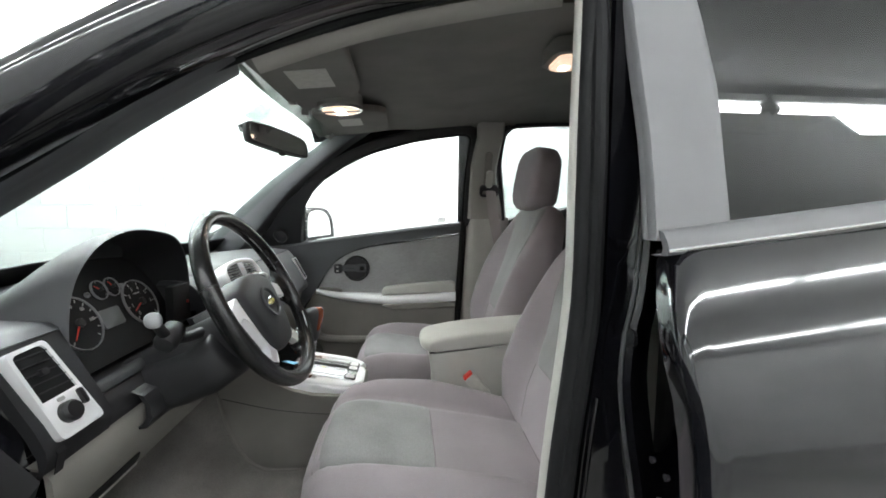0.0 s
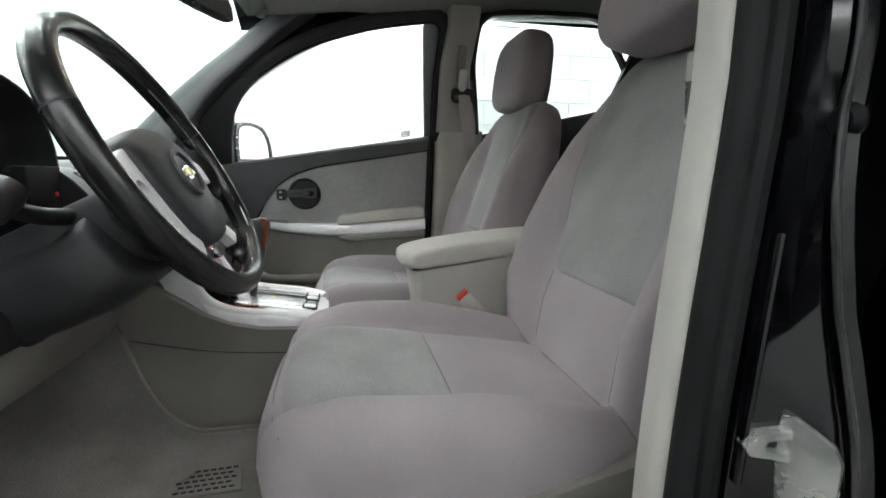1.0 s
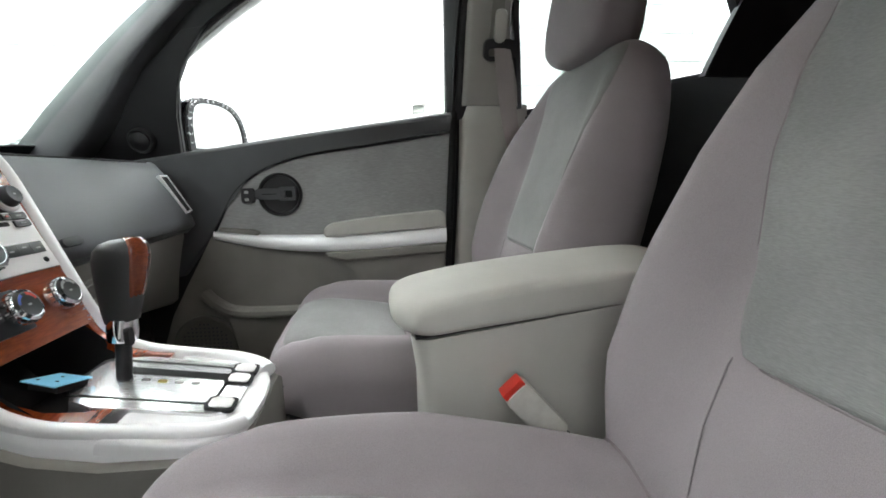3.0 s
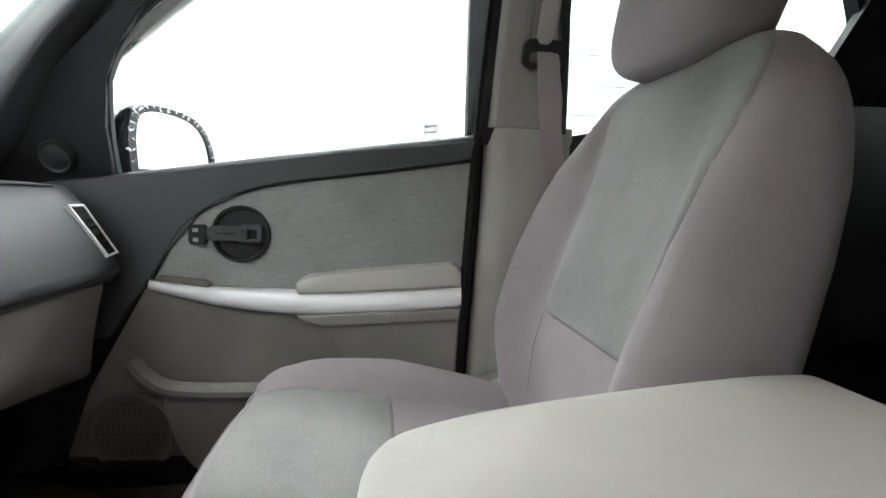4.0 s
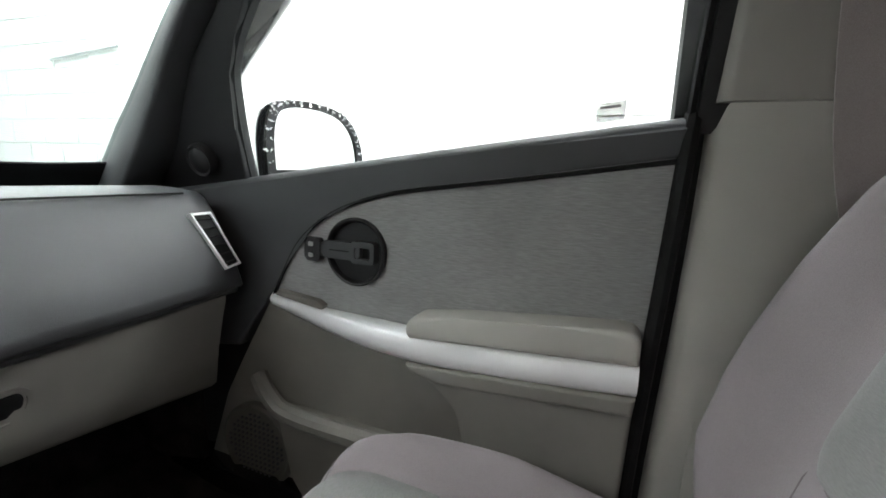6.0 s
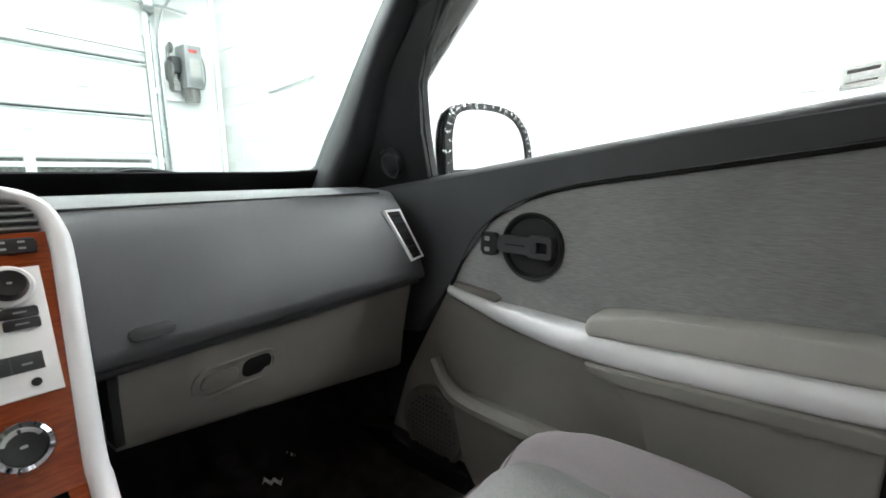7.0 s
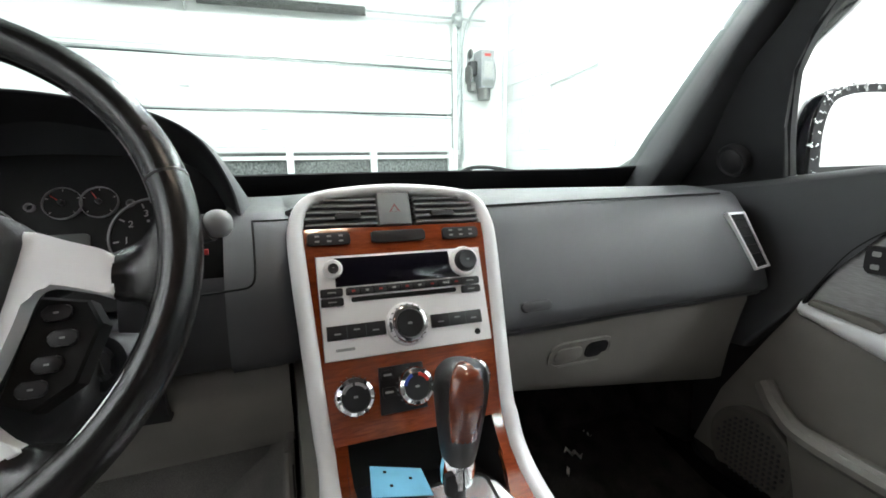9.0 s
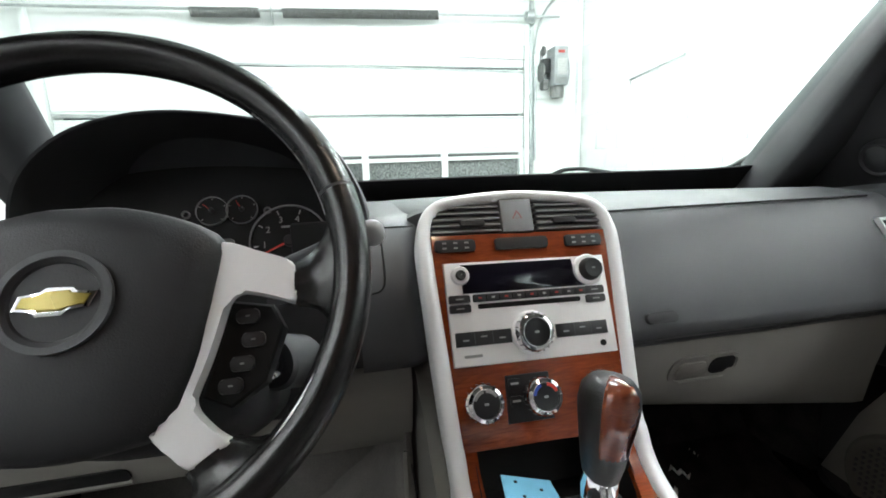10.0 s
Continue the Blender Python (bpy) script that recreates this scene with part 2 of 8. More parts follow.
def soften(bm, width, segs=2, sharp=30):
    if width > 0:
        es = [e for e in bm.edges if len(e.link_faces) == 2 and e.calc_face_angle(0) > radians(sharp)]
        bmesh.ops.bevel(bm, geom=es, offset=width, segments=segs, affect="EDGES", profile=0.6, clamp_overlap=True)
    return bm


def slab(m, poly, z0, z1, bevel=0.0, segs=2):
    """A flat polygon (u, v) of the frame m made solid from z0 to z1 along its normal, with rounded rims."""
    bm = bmesh.new()
    lo = [bm.verts.new(m @ Vector((u, v, z0))) for u, v in poly]
    hi = [bm.verts.new(m @ Vector((u, v, z1))) for u, v in poly]
    n = len(poly)
    bm.faces.new(lo[::-1])
    top = bm.faces.new(hi)
    for i in range(n):
        bm.faces.new((lo[i], lo[(i + 1) % n], hi[(i + 1) % n], hi[i]))
    if bevel:
        bmesh.ops.bevel(bm, geom=list(top.edges), offset=bevel, segments=segs, affect="EDGES", profile=0.6, clamp_overlap=True)
    return bm


def ring(m, outer, inner, z0, z1, bevel=0.0):
    """A flat frame between two outlines of as many points."""
    n = len(outer)
    rows = [[m @ Vector((*p, z)) for p in poly] for poly, z in ((outer, z0), (outer, z1), (inner, z1), (inner, z0))]
    bm = grid(rows, loop_u=True, loop_v=True)
    return soften(bm, bevel, 2, 40)


def rrect(w, h, r, cu=0.0, cv=0.0, n=5):
    out = []
    for k, (sx, sy) in enumerate(((1, 1), (-1, 1), (-1, -1), (1, -1))):
        for i in range(n + 1):
            a = math.pi / 2 * (k + i / n)
            out.append((cu + sx * (w / 2 - r) + r * math.cos(a), cv + sy * (h / 2 - r) + r * math.sin(a)))
    return out


def circle(r, cu=0.0, cv=0.0, n=28, sq=1.0):
    return [(cu + r * math.cos(2 * math.pi * i / n), cv + sq * r * math.sin(2 * math.pi * i / n)) for i in range(n)]


def box(c, s, bevel=0.004, m=None, segs=2):
    bm = bmesh.new()
    bmesh.ops.create_cube(bm, size=1.0)
    for v in bm.verts:
        v.co = Vector((v.co.x * s[0], v.co.y * s[1], v.co.z * s[2]))
    soften(bm, bevel, segs)
    bmesh.ops.transform(bm, matrix=Matrix.Translation(c) @ (m.to_3x3().to_4x4() if m else Matrix()), verts=bm.verts)
    return bm


def lathe(m, prof, n=32):
    """Turned body: profile of (radius, height) about the normal of the frame m."""
    rows = [[m @ Vector((r * math.cos(2 * math.pi * i / n), r * math.sin(2 * math.pi * i / n), h)) for i in range(n)] for r, h in prof]
    return grid(rows, loop_u=True, caps=True)


def smooth_path(pts, per=6, closed=False):
    """A Catmull-Rom line through the points."""
    p = [Vector(q) for q in pts]
    n = len(p)
    out = []
    for i in range(n if closed else n - 1):
        a, b, c, d = (p[(i - 1) % n] if closed or i else p[0] * 2 - p[1]), p[i], p[(i + 1) % n], (p[(i + 2) % n] if closed or i + 2 < n else p[-1] * 2 - p[-2])
        for k in range(per):
            t = k / per
            out.append(0.5 * ((2 * b) + (c - a) * t + (2 * a - 5 * b + 4 * c - d) * t * t + (3 * b - a - 3 * c + d) * t ** 3))
    if not closed:
        out.append(p[-1])
    return out


def sweep(path, section, up=(0, 0, 1), closed=False, scale=None):
    """A section (a, b) carried along a path; b points to up, a to its side."""
    up = Vector(up)
    rows = []
    n = len(path)
    for i, p in enumerate(path):
        p = Vector(p)
        t = (Vector(path[(i + 1) % n]) - Vector(path[i - 1])) if closed else (Vector(path[min(i + 1, n - 1)]) - Vector(path[max(i - 1, 0)]))
        t.normalize()
        side = t.cross(up).normalized()
        b = side.cross(t).normalized()
        k = scale(i / max(1, n - 1)) if scale else 1.0
        rows.append([p + side * (s[0] * k) + b * (s[1] * k) for s in section])
    return grid(rows, loop_u=True, loop_v=closed, caps=not closed)


def tube(path, r, n=10, up=(0, 0, 1), closed=False, flat=1.0, scale=None):
    return sweep(path, [(r * math.cos(2 * math.pi * i / n), flat * r * math.sin(2 * math.pi * i / n)) for i in range(n)], up, closed, scale)


def blob(m, a, b, c, e=0.5, nu=24, nv=16, shape=None):
    """A rounded block: half sizes a, b, c in the frame m, squareness e (1 round, small square)."""
    def pw(x):
        return math.copysign(abs(x) ** e, x)
    rows = []
    for i in range(nv + 1):
        t = -math.pi / 2 + math.pi * i / nv
        t = max(-math.pi / 2 + 0.02, min(math.pi / 2 - 0.02, t))
        row = []
        for j in range(nu):
            f = 2 * math.pi * j / nu
            q = Vector((a * pw(math.cos(t)) * pw(math.cos(f)), b * pw(math.cos(t)) * pw(math.sin(f)), c * pw(math.sin(t))))
            row.append(m @ (shape(q) if shape else q))
        rows.append(row)
    return grid(rows, loop_u=True, caps=True)


def merged(*bms):
    out = bms[0]
    for other in bms[1:]:
        me = bpy.data.meshes.new("tmp")
        other.to_mesh(me)
        other.free()
        out.from_mesh(me)
        bpy.data.meshes.remove(me)
    return out


def ease(a, b, x):
    t = max(0.0, min(1.0, (x - a) / (b - a)))
    return t * t * (3 - 2 * t)


def curve_at(pts, x):
    """Linear reading of a list of (x, value)."""
    if x <= pts[0][0]:
        return pts[0][1]
    for (x0, a), (x1, b) in zip(pts, pts[1:]):
        if x <= x1:
            return a + (b - a) * (x - x0) / (x1 - x0)
    return pts[-1][1]

# ---- the garage ----
GX, GY, DY, BX, GZ = -4.7, 2.67, -4.6, 6.2, 3.05     # front, passenger side, driver side, back, ceiling
solo("floor", box(((GX + BX) / 2, (GY + DY) / 2, -0.05), (BX - GX + 0.6, GY - DY + 0.6, 0.1), 0), M_CONCRETE, "worn grey concrete garage floor", "floor", kind="structure")
solo("ceiling", box(((GX + BX) / 2, (GY + DY) / 2, GZ + 0.06), (BX - GX + 0.6, GY - DY + 0.6, 0.12), 0), M_CEIL, "white painted garage ceiling", "ceiling", kind="structure")
wall_side = solo("wall_passenger_side", box(((GX + BX) / 2, GY + 0.1, GZ / 2), (BX - GX + 0.4, 0.18, GZ), 0), M_JOINT, "white painted concrete block wall", "wall", kind="structure")
solo("wall_driver_side", box(((GX + BX) / 2, DY - 0.1, GZ / 2), (BX - GX + 0.4, 0.18, GZ), 0), M_WALLGREY, "grey concrete block wall", "wall", kind="structure")
solo("wall_back", box((BX + 0.1, (GY + DY) / 2, GZ / 2), (0.2, GY - DY, GZ), 0), M_WALL, "white painted garage wall", "wall", kind="structure")
D0, D1, DZ = -2.95, 1.95, 2.42                          # door opening: sides and top
front = merged(box((GX - 0.1, (D1 + GY) / 2, GZ / 2), (0.2, GY - D1, GZ), 0), box((GX - 0.1, (DY + D0) / 2, GZ / 2), (0.2, D0 - DY, GZ), 0),
               box((GX - 0.1, (D0 + D1) / 2, (DZ + GZ) / 2), (0.2, D1 - D0, GZ - DZ), 0))
solo("wall_front", front, M_WALL, "white painted wall round the garage door", "wall", kind="structure")

gdoor = thing("garage_door", (GX, 0.12, 0), "closed white sectional garage door with a window row", "garage door")
for z0, z1 in ((0.02, 0.50), (0.51, 0.77), (1.215, 1.635), (1.655, 2.155), (2.175, 2.46)):
    rows = []
    for y in (D0 + 0.01, D1 - 0.01):
        rows.append([(GX - 0.02, y, z0), (GX - 0.005, y, z0 + 0.008), (GX - 0.005, y, z0 + 0.05), (GX + 0.004, y, z0 + 0.06), (GX + 0.004, y, z1 - 0.06),
                     (GX - 0.005, y, z1 - 0.05), (GX - 0.005, y, z1 - 0.008), (GX - 0.02, y, z1)])
    part("panel", sheet(rows, (-0.04, 0, 0)), M_GDOOR, gdoor, "white ribbed steel door section")
for z, h in ((0.795, 0.05), (1.152, 0.045), (1.228, 0.024)):
    part("rail", box((GX - 0.01, (D0 + D1) / 2, z), (0.05, D1 - D0 - 0.02, h), 0.004), M_GDOOR, gdoor)
for y in (-2.92, -2.53, -1.68, -0.83, 0.03, 0.95, 1.92):
    part("stile", box((GX - 0.006, y, 0.985), (0.056, 0.075, 0.52), 0.004), M_GDOOR, gdoor)
for y0, y1 in ((-2.49, -1.72), (-1.64, -0.87), (-0.79, -0.01), (0.07, 0.91), (0.99, 1.88)):
    part("pane", box((GX - 0.03, (y0 + y1) / 2, 0.945), (0.006, y1 - y0, 0.37), 0), M_PANE, gdoor, "dark window pane")
    part("pane", box((GX - 0.03, (y0 + y1) / 2, 1.195), (0.006, y1 - y0, 0.042), 0), M_PANE, gdoor, "dark window pane")
for y, z in ((-0.9, 1.86), (0.35, 1.86), (1.4, 1.86), (-0.2, 1.45), (1.0, 1.45)):
    part("handle", box((GX + 0.012, y, z), (0.02, 0.09, 0.014), 0.003), M_GALV, gdoor)
for z in (0.505, 0.775, 1.213, 1.645, 2.165):
    part("joint_strip", box((GX + 0.001, (D0 + D1) / 2, z), (0.014, D1 - D0 - 0.02, 0.024 if z > 2 else 0.018), 0, pose(0, 0, 0, rx=-0.9 if z > 1.5 else 0)), M_SEAMGREY, gdoor, "grey joint between door sections")
part("lift_cable", tube([(GX + 0.05, 1.93, 2.252), (GX + 0.05, 1.05, 2.268)], 0.005, 6), M_SPRING, gdoor, "dark steel rod")

track = thing("door_track", (GX, D1, 0), "galvanised vertical garage door track", "door track")
for y in (D1 + 0.02, D0 - 0.02):
    part("rail", merged(box((GX + 0.05, y, 1.35), (0.06, 0.012, 2.7), 0.002), box((GX + 0.078, y - 0.02, 1.35), (0.006, 0.045, 2.7), 0.001)), M_GDOOR, track)
for z in (0.5, 1.2, 1.9, 2.6):
    part("bracket", box((GX + 0.03, D1 + 0.045, z), (0.06, 0.05, 0.06), 0.003), M_GALV, track)

torsion = thing("torsion_spring", (GX, 0, 2.74), "dark torsion springs on a steel shaft above the door", "garage spring")
part("shaft", tube([(GX + 0.14, D0 - 0.3, 2.612), (GX + 0.14, 2.32, 2.70)], 0.014, 10), M_GALV, torsion)
for ya, yb in ((-1.55, -0.92), (-0.70, 0.90)):
    pts = []
    turns = int((yb - ya) / 0.012)
    for i in range(turns * 8):
        k = i / (turns * 8 - 1)
        pts.append((GX + 0.14 + 0.045 * math.cos(i * math.pi / 4), ya + (yb - ya) * k, 2.648 + 0.024 * (ya + (yb - ya) * k) + 0.045 * math.sin(i * math.pi / 4)))
    part("spring", tube(pts, 0.0055, 4, up=(0, 1, 0.01)), M_SPRING, torsion, "oily coiled spring")
part("drum", lathe(axes((GX + 0.14, 1.96, 2.69), (1, 0, 0), (0, 0, 1)), [(0.02, -0.04), (0.07, -0.04), (0.075, -0.02), (0.06, 0.0), (0.055, 0.05), (0.02, 0.05)], 20), M_GALV, torsion, "grooved cable drum")
part("end_plate", box((GX + 0.09, 2.0, 2.68), (0.18, 0.006, 0.16), 0.002), M_GALV, torsion)
part("centre_plate", box((GX + 0.08, -0.81, 2.625), (0.16, 0.008, 0.15), 0.002), M_GALV, torsion)

opener = thing("door_operator", (GX, 2.25, 2.1), "grey jackshaft door operator with a chain hoist on the wall", "door opener")
part("back_plate", box((GX + 0.03, 2.24, 2.13), (0.04, 0.34, 0.62), 0.006), M_GDOOR, opener, "white painted back plate")
part("housing", box((GX + 0.16, 2.29, 2.15), (0.22, 0.17, 0.42), 0.012), M_GREYBOX, opener)
part("cover_plate", box((GX + 0.274, 2.295, 2.14), (0.006, 0.11, 0.18), 0.002), M_MARK, opener, "pale label plate")
part("warning_label", box((GX + 0.274, 2.285, 2.30), (0.006, 0.08, 0.03), 0.001), M_ICON, opener, "red warning strip")
for k in range(5):
    part("cooling_rib", box((GX + 0.272, 2.29, 1.965 + 0.014 * k), (0.008, 0.14, 0.005), 0.001), M_SPRING, opener)
part("motor", lathe(axes((GX + 0.16, 2.29, 1.88), (1, 0, 0), (0, 1, 0)), [(0.03, -0.07), (0.070, -0.07), (0.080, -0.03), (0.080, 0.06), (0.06, 0.085)], 20), M_SPRING, opener, "dark motor")
part("gearbox", box((GX + 0.14, 2.145, 2.16), (0.14, 0.085, 0.16), 0.02), M_BLACK, opener)
part("lower_gearbox", box((GX + 0.12, 2.15, 1.96), (0.10, 0.07, 0.11), 0.015), M_SPRING, opener)
part("chain_wheel", lathe(axes((GX + 0.12, 2.105, 2.10), (1, 0, 0), (0, 0, 1)), [(0.01, -0.012), (0.10, -0.012), (0.11, 0), (0.10, 0.012), (0.01, 0.012)], 24), M_SPRING, opener)
part("sprocket", lathe(axes((GX + 0.13, 2.13, 2.33), (1, 0, 0), (0, 0, 1)), [(0.01, -0.012), (0.05, -0.012), (0.055, 0), (0.05, 0.012), (0.01, 0.012)], 20), M_SPRING, opener)
for y in (2.095, 2.115):
    part("chain", tube([(GX + 0.13, y, 2.34), (GX + 0.12, y, 1.92)], 0.006, 6, up=(1, 0, 0)), M_SPRING, opener, "hanging hoist chain")
part("cable", tube(smooth_path([(GX + 0.1, 2.36, 2.36), (GX + 0.08, 2.46, 2.30), (GX + 0.07, 2.49, 2.12), (GX + 0.09, 2.45, 1.98), (GX + 0.12, 2.36, 1.96)]), 0.009, 6, up=(1, 0, 0)), M_GREYBOX, opener)
solo("conduit", tube(smooth_path([(GX + 0.06, 2.06, 1.1), (GX + 0.06, 2.06, 2.0), (GX + 0.06, 2.07, 2.45), (GX + 0.14, 2.16, 2.78), (GX + 0.5, 2.36, 3.0)]), 0.016, 8, up=(1, 0.2, 0)), M_GALV, "thin steel conduit running up the wall", "conduit")
solo("wall_channel", box((GX + 0.02, 2.03, 1.5), (0.035, 0.05, 3.0), 0.004), M_GALV, "pale steel channel beside the garage door", "channel")
solo("corner_trim", box((GX + 0.03, GY - 0.03, 1.5), (0.05, 0.05, 3.0), 0.004), M_GDOOR, "white corner strip of the garage", "corner trim", kind="structure")
solo("wall_conduit", tube([(-3.70, GY - 0.02, 1.865), (-2.95, GY - 0.02, 1.93)], 0.012, 8), M_GALV, "thin steel conduit along the block wall", "conduit")

# ceiling tubes in long rows
for y in (-3.9, -2.3, 0.4, 1.9):
    for i in range(6):
        x = -2.9 + 1.6 * i
        lamp = thing("ceiling_light", (x, y, GZ), "white fluorescent batten with a lit tube", "ceiling light", "garage ceiling lights")
        part("batten", box((x, y, GZ - 0.035), (1.56, 0.09, 0.06), 0.008), M_GDOOR, lamp)
        part("tube", tube([(x - 0.74, y, GZ - 0.085), (x + 0.74, y, GZ - 0.085)], 0.018, 10), M_TUBE if y > 0 else M_TUBE2 if y > -3 else M_TUBE3, lamp, "lit fluorescent tube")
        for s in (-1, 1):
            part("end_cap", box((x + s * 0.75, y, GZ - 0.08), (0.03, 0.05, 0.05), 0.004), M_GDOOR, lamp)

# blocks of the passenger side wall, laid in running bond
def block_mesh():
    bm = box((0, 0, 0), (0.390, 0.010, 0.190), 0)
    for v in bm.verts:
        if v.co.y < 0:
            v.co.x *= 0.985
            v.co.z *= 0.97
    me = bpy.data.meshes.new("block")
    bm.to_mesh(me)
    me.materials.append(M_WALL)
    return me


one_block = block_mesh()
rest = []
for j in range(15):
    for i in range(28):
        x = GX + 0.2 + 0.4 * i + (0.2 if j % 2 else 0.0)
        if x > BX - 0.2:
            continue
        at = Vector((x, GY + 0.0065, 0.1 + 0.2 * j))
        if 3 <= j and i < 24:
            ob = new("block", one_block)
            ob.parent = wall_side
            ob.location = at
        else:
            rest.append(box(at, (0.390, 0.010, 0.190), 0))
part("far_blocks", merged(*rest), M_WALL, wall_side)["kind"] = "stuff"

# ---- the car's shell ----
def tumble(x, z):
    """y of the passenger side's window plane."""
    return 1.175 - 0.04 * x - 0.40 * z


# floor pan and bulkhead
rows = []
for y in (-0.72, -0.45, -0.13, 0.13, 0.45, 0.72):
    hump = 0.03 if abs(y) < 0.2 else 0.0
    rows.append([(2.1, y, 0.40 + hump), (0.9, y, 0.40 + hump), (0.3, y, 0.385 + hump), (-0.15, y, 0.385 + hump), (-0.36, y, 0.44 + hump), (-0.56, y, 0.70), (-0.62, y, 0.98)])
solo("car_floor", sheet(rows, (0, 0, -0.03)), M_CARPET, "dark carpeted car floor and footwell", "car floor", kind="structure")

# headliner: crowned sheet
rows = []
for i in range(15):
    x = 0.03 + 2.1 * i / 14
    front_drop = 0.045 * (1 - ease(0.0, 0.35, x - 0.03))
    row = []
    for j in range(17):
        b = -1 + 2 * j / 16
        half = (0.545 if b > 0 else 0.60) - 0.04 * (1 - ease(0.0, 0.5, x))
        row.append((x - 0.05 * (1 - b * b) * (1 - ease(0, 0.3, x - 0.03)), half * b, 1.575 + 0.03 * ease(0.4, 0.9, x) - front_drop - 0.04 * abs(b) ** 3.2))
    rows.append(row)
solo("headliner", sheet(rows, (0, 0, 0.02)), M_LINER, "grey felt headliner of the car", "headliner", kind="structure")

# painted roof skin
rows = []
for i in range(9):
    x = -0.02 + 2.3 * i / 8
    rows.append([(x, (0.66 if b > 0 else 0.74) * b, 1.72 - 0.13 * abs(b) ** 4 - 0.09 * (1 - ease(0, 0.6, x))) for b in (-1, -0.93, -0.8, -0.5, 0, 0.5, 0.8, 0.93, 1)])
solo("roof", sheet(rows, (0, 0, -0.012)), M_PAINT, "glossy black painted car roof", "car roof", kind="structure")

# tailgate closing the rear
rows = [[(2.12, y, z) for z in (0.42, 1.0, 1.25)] for y in (-0.72, 0, 0.72)]
solo("tailgate", sheet(rows, (0.03, 0, 0)), M_DARK, "dark inner side of the car's tailgate", "tailgate", kind="structure")
solo("rear_window", sheet([[(2.12, y, 1.25), (2.02, 0.85 * y, 1.56)] for y in (-0.66, 0, 0.66)], (0.005, 0, 0)), M_TINT, "dark tinted rear window", "car window", kind="structure")


def side_rail(s):
    """Painted roof rail and windscreen pillar of one side; s is -1 for the driver's side."""
    path = smooth_path([(-0.66, s * 0.735, 0.99), (-0.42, s * 0.715, 1.135), (-0.18, s * 0.70, 1.295), (0.10, s * 0.685, 1.455), (0.36, s * 0.672, 1.552), (0.68, s * 0.665, 1.592), (1.3, s * 0.66, 1.60), (2.0, s * 0.66, 1.56)], 12)
    if s > 0:
        path = smooth_path([(-0.66, 0.83, 0.97), (-0.42, 0.81, 1.08), (-0.28, 0.785, 1.175), (-0.10, 0.725, 1.308), (0.12, 0.655, 1.44), (0.36, 0.618, 1.54), (0.68, 0.595, 1.59), (1.3, 0.58, 1.615), (2.0, 0.58, 1.58)], 6)
    sec = [(-0.045, -0.035), (-0.02, -0.045), (0.03, -0.04), (0.055, -0.01), (0.055, 0.035), (0.02, 0.055), (-0.03, 0.05), (-0.05, 0.01)]
    sec = [(q.x, q.y) for q in smooth_path([(a, b, 0) for a, b in sec], 3, closed=True)]
    return sweep(path, sec if s < 0 else [(-a, b) for a, b in sec][::-1])


frame_drv = thing("door_frame_driver", (0.1, -0.70, 0.4), "glossy black door opening frame of the driver's side", "door frame", kind="structure")
part("roof_rail", side_rail(-1), M_PAINT, frame_drv, angle=60)
seal = smooth_path([(-0.40, -0.685, 1.10), (-0.19, -0.668, 1.245), (0.10, -0.652, 1.415), (0.36, -0.645, 1.512), (0.58, -0.668, 1.552), (0.638, -0.716, 1.52), (0.634, -0.758, 1.36), (0.632, -0.767, 1.1), (0.621, -0.772, 1.0), (0.607, -0.778, 0.9), (0.596, -0.782, 0.8), (0.592, -0.781, 0.66), (0.57, -0.772, 0.5), (0.45, -0.75, 0.44), (0.0, -0.745, 0.44), (-0.14, -0.745, 0.5), (-0.2, -0.745, 0.75), (-0.27, -0.735, 0.98)], 6)
part("door_seal", tube(seal, 0.0118, 10, up=(0, 1, 0)), M_RUBBER, frame_drv, "dark grey rubber door seal")
part("headliner_edge", sweep(smooth_path([(0.15, -0.624, 1.424), (0.25, -0.618, 1.462), (0.36, -0.612, 1.497), (0.54, -0.622, 1.533), (0.62, -0.640, 1.540)], 6), [(-0.020, 0.0), (-0.014, -0.005), (0.0, -0.007), (0.014, -0.005), (0.020, 0.0), (0.0, 0.004)], up=(0.25, 0.35, 1)), M_PILLAR, frame_drv, "light grey edge of the roof lining", angle=60)
part("sill", box((0.2, -0.745, 0.40), (1.0, 0.10, 0.06), 0.012), M_PAINT, frame_drv, "black painted door sill")
part("sill_plate", box((0.2, -0.69, 0.425), (0.9, 0.07, 0.012), 0.004), M_LOWER, frame_drv, "taupe plastic sill plate")
rows = []
for z in (0.42, 0.62, 0.85, 1.0):
    rows.append([(-0.64, -0.745, z), (-0.22 + 0.10 * (1 - z), -0.745, z), (-0.17 + 0.10 * (1 - z), -0.70, z)])
part("hinge_pillar", sheet(rows, (0, 0.02, 0)), M_PAINT, frame_drv, "black painted hinge pillar")

frame_pas = thing("door_frame_passenger", (0.1, 0.70, 0.4), "black door opening frame of the passenger side", "door frame", kind="structure")
part("roof_rail", side_rail(1), M_PAINT, frame_pas, angle=60)
part("sill", box((0.2, 0.745, 0.40), (1.0, 0.10, 0.06), 0.012), M_PAINT, frame_pas)
rows = [[(-0.64, 0.77, z), (-0.25, 0.772, z), (0.02, 0.765, z)] for z in (0.36, 0.7, 0.9, 1.0)]
part("hinge_pillar", sheet(rows, (0, 0.02, 0)), M_BLACK, frame_pas)
part("pillar_flange", sheet([[(0.625, 0.70, z), (0.69, 0.70 if z < 1.2 else 1.165 - 0.4 * z, z)] for z in (0.36, 0.8, 1.15, 1.56)] , (0, 0.03, 0)), M_DEEP, frame_pas)
